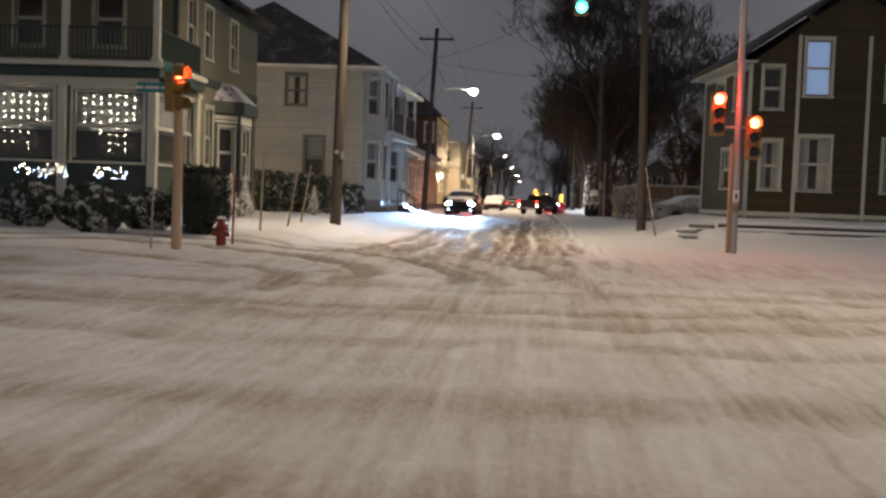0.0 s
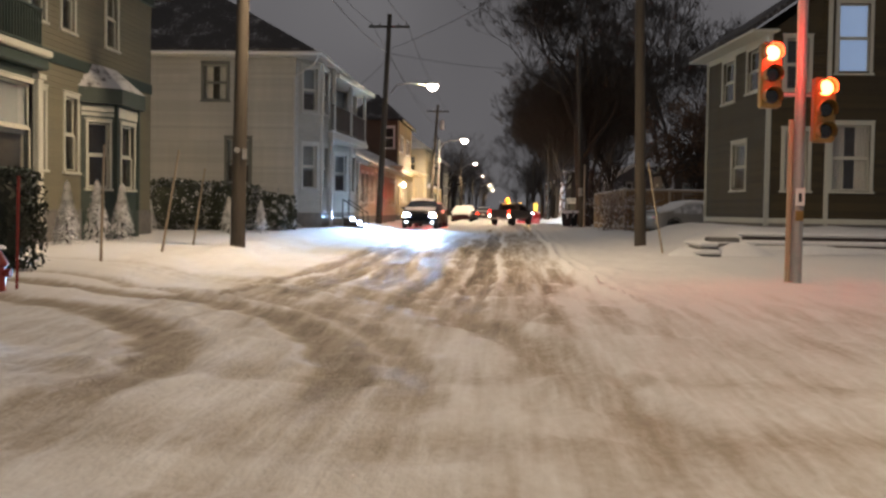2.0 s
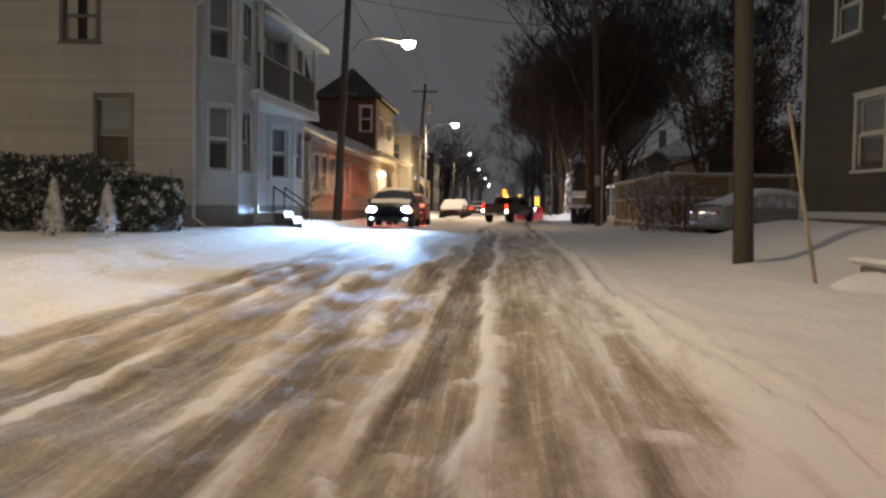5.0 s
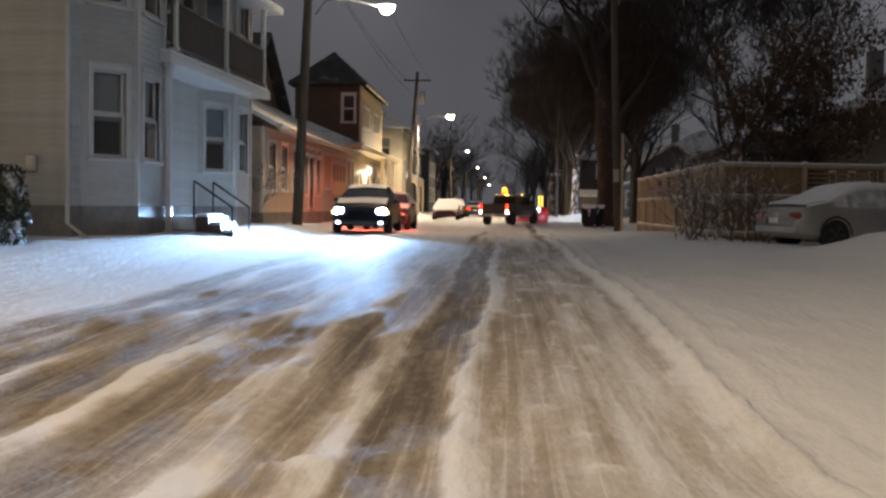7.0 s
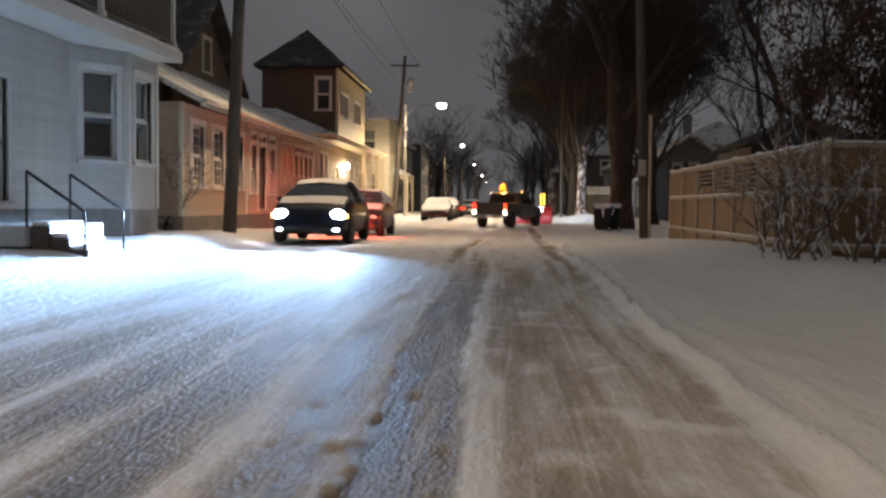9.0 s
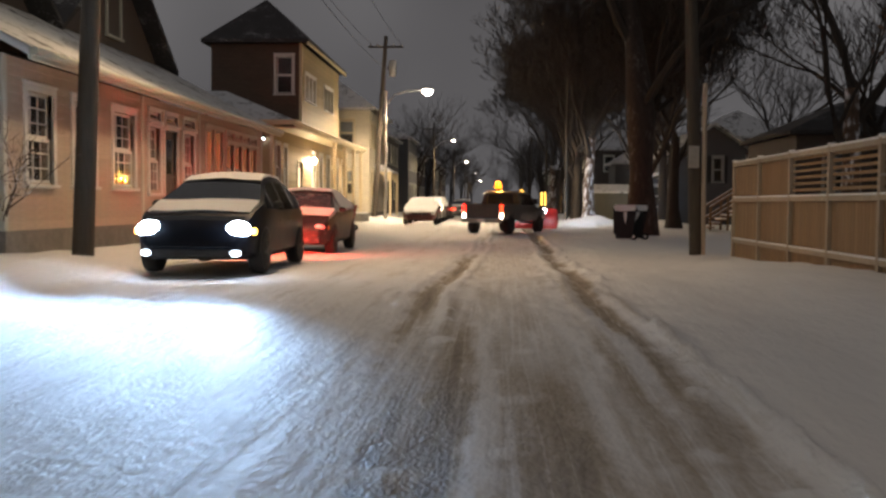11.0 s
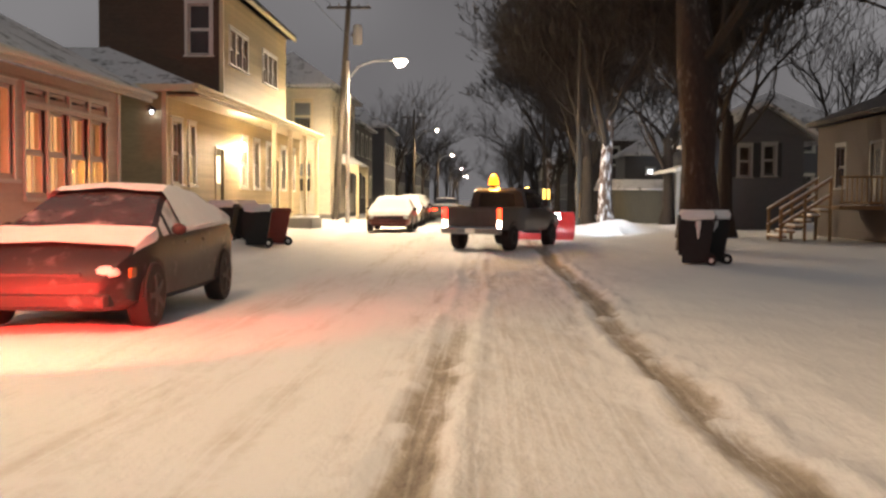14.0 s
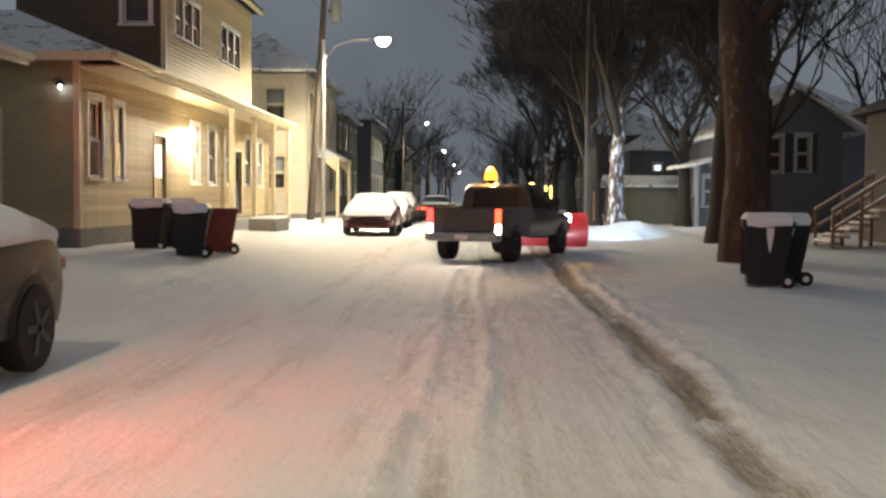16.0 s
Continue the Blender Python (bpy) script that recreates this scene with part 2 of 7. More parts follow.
GREY_TRIM = material("grey_trim", (0.30, 0.30, 0.29), 0.5, vary=0.1, scale=9, bump=0.1)
CREAM_SIDING = material("cream_siding", (0.46, 0.365, 0.20), 0.55, vary=0.18, scale=5, bump=0.15, stretch=(1, 1, 3), per_piece=0.14)
BROWN_WALL = material("dark_brown_wall", (0.11, 0.072, 0.05), 0.75, vary=0.25, scale=6, bump=0.3, stretch=(1, 1, 2), per_piece=0.1)
PALE_YELLOW = material("pale_yellow_siding", (0.58, 0.53, 0.41), 0.55, vary=0.12, scale=5, bump=0.15, stretch=(1, 1, 3))
CREAM_TRIM = material("cream_trim", (0.64, 0.55, 0.36), 0.5, vary=0.08, scale=9, bump=0.1)
OLIVE_SIDING = material("olive_siding", (0.20, 0.185, 0.125), 0.6, vary=0.12, scale=5, bump=0.12, stretch=(1, 1, 3), per_piece=0.06)
GREEN_TRIM = material("dark_green_trim", (0.035, 0.055, 0.045), 0.45, vary=0.2, scale=9, bump=0.1)
PALE_TRIM = material("pale_trim", (0.55, 0.55, 0.47), 0.5, vary=0.08, scale=9, bump=0.1)
MOSS_SIDING = material("dark_green_siding", (0.052, 0.038, 0.013), 0.6, vary=0.25, scale=5, bump=0.25, stretch=(1, 1, 3), per_piece=0.28)
PORCH_SIDING = material("pinkish_siding", (0.50, 0.41, 0.32), 0.6, vary=0.12, scale=5, bump=0.12, stretch=(1, 1, 3), per_piece=0.06)
GREY_SIDING = material("grey_siding", (0.080, 0.082, 0.088), 0.6, vary=0.12, scale=5, bump=0.12, stretch=(1, 1, 3), per_piece=0.06)
DARK_SIDING = material("dark_brown_siding", (0.075, 0.058, 0.048), 0.65, vary=0.2, scale=5, bump=0.12, stretch=(1, 1, 3), per_piece=0.08)
SHINGLE = material("asphalt_shingle", (0.045, 0.042, 0.042), 0.85, vary=0.35, scale=14, bump=0.5, bump_scale=30, second=(0.5, 0.5, 0.5), mix_at=(0.56, 0.75))
SNOWY_ROOF = material("snowy_roof", (0.62, 0.62, 0.62), 0.8, vary=0.1, scale=6, bump=0.4, bump_scale=12, second=(0.10, 0.095, 0.09), mix_at=(0.52, 0.62), depth=0.02)
STONE = material("foundation_stone", (0.20, 0.19, 0.175), 0.85, vary=0.3, scale=6, bump=0.6, bump_scale=14, depth=0.03)
CONCRETE = material("concrete", (0.34, 0.33, 0.31), 0.8, vary=0.15, scale=12, bump=0.3)
POLE_WOOD = material("weathered_pole_wood", (0.062, 0.051, 0.039), 0.8, vary=0.35, scale=10, bump=0.6, bump_scale=24, stretch=(3, 3, 0.25))
FENCE_WOOD = material("tan_fence_board", (0.25, 0.155, 0.078), 0.7, vary=0.2, scale=8, bump=0.35, stretch=(2, 2, 0.3), per_piece=0.12)
DULL_BOARD = material("dull_grey_board", (0.10, 0.095, 0.075), 0.75, vary=0.2, scale=8, bump=0.3, stretch=(2, 2, 0.3))
DRY_LEAF = material("dry_brown_leaf", (0.085, 0.045, 0.022), 0.8, vary=0.45, scale=3, bump=0.1)
FENCE_FRAME = material("weathered_fence_frame", (0.40, 0.33, 0.25), 0.75, vary=0.2, scale=8, bump=0.3, stretch=(2, 2, 0.4), per_piece=0.08)
STAKE = material("pale_stake_wood", (0.38, 0.31, 0.22), 0.75, vary=0.2, scale=10, bump=0.3, stretch=(3, 3, 0.4))
BARK = material("tree_bark", (0.036, 0.028, 0.022), 0.9, vary=0.4, scale=7, bump=0.9, bump_scale=14, stretch=(2.2, 2.2, 0.5), depth=0.05)
OLD_BARK = material("mottled_old_bark", (0.050, 0.034, 0.027), 0.9, vary=0.45, scale=6, bump=0.9, bump_scale=12, stretch=(1.6, 1.6, 0.7), second=(0.17, 0.15, 0.14), mix_at=(0.56, 0.72), depth=0.05)
SNOWY_BARK = material("snow_caught_bark", (0.13, 0.085, 0.06), 0.9, vary=0.4, scale=5, bump=0.9, bump_scale=14, stretch=(1.5, 1.5, 0.6), second=(0.75, 0.75, 0.76), mix_at=(0.50, 0.60), stain_scale=3.5, depth=0.05)
LEAF = material("hedge_leaf", (0.035, 0.045, 0.025), 0.7, vary=0.4, scale=5, bump=0.1, second=(0.55, 0.56, 0.57), mix_at=(0.515, 0.60), stain_scale=2.5)
# leaf of the dark clipped shrub, also the painted shade inside every shrub
LEAF_DARK = material("dark_leaf_and_core_shade", (0.025, 0.032, 0.02), 0.7, vary=0.4, scale=3, bump=0.1, second=(0.5, 0.5, 0.5), mix_at=(0.64, 0.72))
FIR = material("snowy_conifer", (0.07, 0.08, 0.06), 0.8, vary=0.3, scale=4, bump=0.1, second=(0.72, 0.72, 0.72), mix_at=(0.34, 0.48))
STEEL = material("galvanised_steel", (0.42, 0.41, 0.39), 0.45, 0.6, vary=0.12, scale=12, bump=0.08)
TAN_METAL = material("tan_painted_metal", (0.46, 0.33, 0.22), 0.5, vary=0.12, scale=12, bump=0.08)
DARK_METAL = material("dark_metal", (0.03, 0.03, 0.032), 0.45, 0.3, vary=0.2, scale=12, bump=0.08)
YELLOW_METAL = material("yellow_signal_housing", (0.24, 0.14, 0.03), 0.45, vary=0.12, scale=12, bump=0.05)
SIGN_TEAL = material("teal_sign_face", (0.02, 0.22, 0.22), 0.4, vary=0.1, scale=12, bump=0.03)
SIGN_WHITE = material("white_sign_face", (0.75, 0.75, 0.72), 0.4, vary=0.05, scale=12, bump=0.03)
RED_PAINT = material("red_paint", (0.25, 0.03, 0.02), 0.45, vary=0.2, scale=10, bump=0.08, coat=0.2)
PLOW_RED = material("red_plow_paint", (0.55, 0.03, 0.03), 0.4, vary=0.2, scale=8, bump=0.08, coat=0.3)
BIN_PLASTIC = material("black_bin_plastic", (0.028, 0.029, 0.03), 0.75, vary=0.2, scale=14, bump=0.12)
BIN_RED = material("red_bin_plastic", (0.20, 0.03, 0.02), 0.5, vary=0.2, scale=14, bump=0.12)
CAR_BLUEBLACK = material("blue_black_car_paint", (0.006, 0.008, 0.014), 0.5, 0.0, vary=0.35, scale=5, bump=0.06, coat=0.08)
CAR_DARK = material("dark_grey_car_paint", (0.05, 0.045, 0.045), 0.35, 0.2, vary=0.25, scale=5, bump=0.04, coat=0.6)
CAR_SNOWED = material("snow_blown_car_paint", (0.014, 0.013, 0.014), 0.5, vary=0.25, scale=9, bump=0.3, bump_scale=20, second=(0.22, 0.21, 0.21), mix_at=(0.58, 0.88), stain_scale=2.2, stretch=(1, 0.5, 1))
CAR_SILVER = material("silver_car_paint", (0.36, 0.35, 0.33), 0.35, 0.3, vary=0.12, scale=5, bump=0.04, coat=0.6)
CAR_MAROON = material("maroon_car_paint", (0.13, 0.035, 0.03), 0.35, 0.2, vary=0.2, scale=5, bump=0.04, coat=0.6)
TRUCK_GREY = material("grey_truck_paint", (0.075, 0.074, 0.076), 0.45, 0.2, vary=0.2, scale=5, bump=0.04, coat=0.5)
CHROME = material("chrome", (0.6, 0.6, 0.6), 0.18, 1.0, vary=0.08, scale=12, bump=0.02)
RUBBER = material("tyre_rubber", (0.018, 0.018, 0.018), 0.8, vary=0.25, scale=16, bump=0.3)
RIM = material("alloy_rim", (0.07, 0.07, 0.07), 0.6, 0.4, vary=0.1, scale=16, bump=0.05)
PLASTIC = material("black_trim_plastic", (0.02, 0.02, 0.02), 0.55, vary=0.2, scale=16, bump=0.1)
CURTAIN = material("pale_curtain", (0.55, 0.53, 0.48), 0.9, vary=0.12, scale=4, bump=0.3, stretch=(6, 6, 0.3))
BLIND = material("grey_blind", (0.22, 0.235, 0.24), 0.8, vary=0.08, scale=4, bump=0.2, stretch=(0.3, 0.3, 12))
# dark sheet colour that stands in for the shade inside unlit rooms
ROOM_DARK = material("unlit_room_sheet", (0.05, 0.045, 0.04), 0.9, vary=0.2, scale=2, bump=0.1)
DOOR_WOOD = material("dark_door_paint", (0.07, 0.06, 0.055), 0.5, vary=0.2, scale=6, bump=0.1)
PLANTER = material("grey_planter", (0.2, 0.19, 0.18), 0.7, vary=0.2, scale=8, bump=0.2)
CABLE = material("black_cable", (0.015, 0.015, 0.016), 0.6, vary=0.1, scale=8, bump=0.05)

CAR_BLUEBLACK.node_tree.nodes["Principled BSDF"].inputs["Specular IOR Level"].default_value = 0.15
BIN_PLASTIC.node_tree.nodes["Principled BSDF"].inputs["Specular IOR Level"].default_value = 0.25

GLASS = bpy.data.materials.new("window_glass")
GLASS.use_nodes = True
gb = GLASS.node_tree.nodes["Principled BSDF"]
gb.inputs["Base Color"].default_value = (0.9, 0.93, 0.95, 1)
gb.inputs["Roughness"].default_value, gb.inputs["Transmission Weight"].default_value, gb.inputs["IOR"].default_value = 0.06, 1.0, 1.45
CAR_GLASS = bpy.data.materials.new("tinted_car_glass")
CAR_GLASS.use_nodes = True
gb = CAR_GLASS.node_tree.nodes["Principled BSDF"]
gb.inputs["Base Color"].default_value = (0.012, 0.014, 0.016, 1)
gb.inputs["Roughness"].default_value, gb.inputs["Coat Weight"].default_value = 0.12, 0.6

LAMP_GLOW = glowing("street_lamp_glow", (1.0, 0.86, 0.60), 90)
HEAD_GLOW = glowing("headlight_glow", (0.62, 0.80, 1.0), 40)
FOG_GLOW = glowing("fog_light_glow", (0.7, 0.86, 1.0), 4)
DIPPED_GLOW = glowing("truck_headlight_glow", (0.8, 0.9, 1.0), 15)
REVERSE_GLOW = glowing("reversing_light_glow", (1.0, 0.72, 0.52), 12)
TAIL_GLOW = glowing("tail_light_glow", (1.0, 0.012, 0.006), 5)
BRAKE_GLOW = glowing("bright_tail_glow", (1.0, 0.035, 0.01), 3)
AMBER_GLOW = glowing("amber_glow", (1.0, 0.24, 0.008), 1.9)
MARKER_GLOW = glowing("side_marker_glow", (1.0, 0.50, 0.08), 5)
SIGNAL_RED = glowing("red_signal_glow", (1.0, 0.06, 0.02), 22)
SIGNAL_ORANGE = glowing("orange_signal_glow", (1.0, 0.09, 0.02), 16)
SIGNAL_GREEN = glowing("green_signal_glow", (0.05, 0.75, 1.0), 8)
PORCH_GLOW = glowing("porch_bulb_glow", (1.0, 0.80, 0.48), 60)
FAIRY = glowing("fairy_light_glow", (1.0, 0.82, 0.52), 26)
FAIRY_BLUE = glowing("blue_fairy_light_glow", (0.35, 0.55, 1.0), 12)
CANDLE_GLOW = glowing("window_candle_glow", (1.0, 0.5, 0.08), 25)
SIGN_GLOW = glowing("yellow_sign_glow", (1.0, 0.55, 0.05), 1.6)
SMALL_GLOW = glowing("small_lamp_glow", (0.85, 0.9, 1.0), 8)
COLD_ROOM = glowing("white_lit_room", (0.9, 0.95, 1.0), 1.6)
ROOM_LIT = glowing("lit_room", (1.0, 0.74, 0.42), 1.1)
ROOM_BLUE = glowing("blue_lit_blind", (0.50, 0.68, 1.0), 0.15)
ROOM_WARM = glowing("dim_warm_room", (1.0, 0.46, 0.16), 0.34)
ROOM_WARM.node_tree.nodes["Principled BSDF"].inputs["Base Color"].default_value = (0.03, 0.022, 0.015, 1)
FAR_GLOW = glowing("far_window_glow", (1.0, 0.8, 0.45), 2.5)

# ---- ground ----
def step(a, b, x):
    t = np.clip((x - a) / (b - a), 0.0, 1.0)
    return t * t * (3 - 2 * t)


RISE = ([-60, 0, 17, 27, 37, 49, 60, 72, 85, 110, 150], [-0.10, -0.12, -0.20, -0.22, -0.12, 0.0, 0.06, -0.06, -0.12, 0.0, 0.0])


def road_z(y):
    return float(np.interp(y, *RISE))


def ground_z(x, y):
    """Height of the snow: street, verges, the raised lawns."""
    z = np.interp(y, *RISE)
    inn = step(19, 27, y)
    z = z + 0.24 * step(5.2, 6.8, -x) * inn
    z = z + (0.07 + 0.14 * step(2.6, 4.2, x) * (1 - step(58, 70, y))) * step(1.6, 2.3, x) * inn
    z = z + 0.55 * step(4.4, 7.0, x) * step(33.5, 38, y) * (1 - step(46.5, 50, y))
    z = z + 0.45 * np.exp(-((x - 5.3) / 1.6) ** 2 - ((y - 101.0) / 1.3) ** 2)
    z = z + 0.30 * np.exp(-((x - 8.5) / 1.6) ** 2 - ((y - 103) / 1.4) ** 2) + 0.2 * np.exp(-((x - 3.2) / 1.0) ** 2 - ((y - 100.2) / 0.9) ** 2)
    return z


LATTICE = np.random.RandomState(5).rand(512, 512) * 2 - 1


def rough(x, y, seed):
    """Smooth random relief between -1 and 1, one bump to the unit."""
    x, y = x + 37.17 * seed + 1000, y + 11.73 * seed + 1000
    i, j = np.floor(x).astype(int), np.floor(y).astype(int)
    u, v = x - i, y - j
    u, v = u * u * (3 - 2 * u), v * v * (3 - 2 * v)
    q = lambda a, b: LATTICE[a % 512, b % 512]
    return (q(i, j) * (1 - u) + q(i + 1, j) * u) * (1 - v) + (q(i, j + 1) * (1 - u) + q(i + 1, j + 1) * u) * v


def band(u, a, b, soft=0.05):
    return step(a - soft, a + soft, u) * (1 - step(b - soft, b + soft, u))


def line(u, centre, width):
    return np.exp(-((u - centre) / width) ** 2)


def tracks(x, y):
    """Wear of the snow (0 clean, 1 brown slush), the relief that goes with it, and how lumpy it is."""
    along, late = step(18, 27, y), step(48, 60, y)
    # ragged edges: the tracks waver a little and their borders crumble
    u = x + 0.05 * np.sin(y * 0.55 + 1) + 0.035 * rough(y * 1.1, x * 0, 3) + 0.03 * rough(x * 6, y * 3.5, 4) + 0.015 * rough(x * 14, y * 9, 5)
    early = along * (1 - late)
    # first stretch: churned dark strip, packed tan strip, paler strips, grooves towards the left
    w = early * (0.80 * band(u, -0.52, -0.06) + 0.46 * band(u, 0.09, 0.60, 0.08) + 0.22 * band(u, 0.6, 0.98) + 0.27 * band(u, 0.98, 1.38, 0.09))
    h = early * (-0.035 * band(u, -0.52, -0.06) - 0.02 * band(u, 0.98, 1.40, 0.09) + 0.028 * line(u, 0.02, 0.05) + 0.012 * line(u, 0.62, 0.05))
    ridge = early * (0.5 + 0.5 * np.clip(rough(y * 0.9, x * 0, 6) + 0.5, 0, 1))
    edge = 1.50 + 0.45 * step(31, 21, y)
    h = h + 0.13 * ridge * line(u, edge + 0.02, 0.055) + 0.02 * early * line(u, edge + 0.35, 0.06)
    w = w - 0.9 * ridge * line(u, edge + 0.02, 0.08)
    churn = early * band(u, -3.9, -0.6, 0.25) * (1 - 0.35 * step(50, 58, y))
    groove = 0.5 + 0.5 * np.sin(2 * math.pi * (u + 0.10 * np.sin(y * 0.21)) / 0.74 + 1.2 + 2.4 * rough(u * 0.9, y * 0.16, 8) + 0.8 * rough(u * 2.5, y * 0.5, 33))
    w = w + churn * (1 - 0.72 * step(41, 50, y)) * (0.48 + 0.24 * step(0.3, 0.8, groove) + 0.16 * rough(u * 1.6, y * 0.4, 34) - 0.45 * line(groove, 0.02, 0.10) * np.clip(0.6 + rough(u * 2, y * 0.8, 35), 0, 1.2))
    h = h - churn * 0.022 * (1 - 0.7 * step(44, 50, y)) * step(0.3, 0.8, groove) + churn * 0.028 * line(groove, 0.02, 0.08) * (0.6 + rough(u * 3, y * 0.9, 9))
    # later stretch: two clear ruts that draw apart
    left = np.interp(y, [54, 63, 69, 80], [-0.62, -0.58, -0.34, -0.30])
    right = np.interp(y, [54, 64, 72, 80, 92], [1.27, 1.30, 1.42, 1.55, 1.62])
    wide = np.interp(y, [62, 72, 82], [0.11, 0.14, 0.19])
    r1, r2 = band(u, left - 0.11, left + 0.11, 0.07) * (1 - 0.85 * step(65, 72, y)), band(u, right - wide, right + wide, 0.09) * (1 - 0.4 * step(80, 92, y))
    w = w + late * (0.62 * r1 + 0.56 * r2 + 0.10 * band(u, left + 0.14, right - 0.15, 0.2) + 0.10 * band(u, -3.4, left - 0.3, 0.5) * (0.5 + rough(u * 3.2, y * 0.12, 10)))
    h = h + late * (-0.028 * r1 - 0.034 * r2 + 0.045 * line(u, right + 0.28, 0.1) * (0.7 + rough(u * 2, y * 2.2, 11)) + 0.03 * line(u, right - 0.25, 0.07) + 0.03 * line(u, left + 0.24, 0.07) + 0.025 * line(u, left - 0.24, 0.08))
    # the junction: bands across it and arcs that swing left out of the street
    cross = (1 - along) * step(-14, -6, y)
    for cy, deep, wide in ((0.6, 0.28, 0.5), (4.0, 0.40, 0.5), (5.9, 0.34, 0.4), (8.2, 0.22, 0.3), (10.6, 0.36, 0.5), (11.6, 0.42, 0.35), (13.5, 0.34, 0.45), (16.0, 0.25, 0.4)):
        s = line(y, cy + 0.35 * np.sin(x * 0.16 + cy) + 0.04 * x + 0.12 * rough(x * 1.3, y * 2, 12), wide)
        w, h = np.maximum(w, cross * 0.6 * deep * s), h - 0.02 * cross * s
    fade = 1 - step(24, 36, y)
    for cx, cy, rad, wide, deep in ((-9.5, 15.0, 7.0, 0.30, 0.62), (-9.5, 15.0, 8.5, 0.28, 0.72), (-11.5, 16.0, 12.0, 0.26, 0.38), (-9.0, 13.0, 5.6, 0.28, 0.42), (-13.0, 14.0, 14.0, 0.26, 0.25), (-10.4, 15.0, 9.9, 0.22, 0.45)):
        d = np.hypot(x - cx, y - cy) - rad + 0.08 * rough(x * 2.5, y * 2.5, 13)
        s = fade * step(cy - 2, cy + 1, y) * (x < 3.5) * np.exp(-(d / wide) ** 4)
        w = np.maximum(w, 0.8 * deep * s)
        h = h - 0.03 * s + 0.03 * fade * step(cy - 2, cy + 1, y) * (x < 3.5) * (line(d, wide * 1.5, 0.1) + line(d, -wide * 1.5, 0.1)) * np.clip(0.5 + rough(x * 1.6, y * 1.6, 14), 0, 1.4)
    patch = np.clip(rough(x * 0.55, y * 0.5, 15) + 0.6 * rough(x * 1.5, y * 1.3, 16), -1, 1)
    w = w + cross * (0.22 + 0.14 * np.clip(patch - 0.05, 0, 1) * step(7, 15, y))
    # dark rut and bright windrow at the mouth of the street
    mouth = band(y, 19, 30, 2.5)
    w = w + mouth * 0.30 * line(u, 0.95 - 0.03 * (27 - y), 0.13) + mouth * 0.32 * line(u, -1.2, 0.16)
    h = h + mouth * 0.05 * line(u, 1.72 + 0.065 * (26 - y), 0.12) * np.clip(0.6 + rough(x * 2, y * 1.2, 17), 0, 1.5)
    w = w + 0.08 * band(x, -4.6, 1.8, 0.4) * along
    lumps = np.clip(early * band(u, -4.0, 1.5, 0.2) * (0.7 - 0.5 * step(-0.4, -1.6, u)) + late * (band(u, left - 0.5, left + 0.4, 0.2) + band(u, right - 0.5, right + 0.5, 0.2) + (0.15 + 0.3 * step(64, 58, y)) * band(u, -4.2, 1.4, 0.3)) + cross * 0.22 + mouth * 0.4, 0.0, 1.0) * step(-6, -4.5, x) * (1 - step(2.6, 4.5, x) * along)
    return w, h, lumps


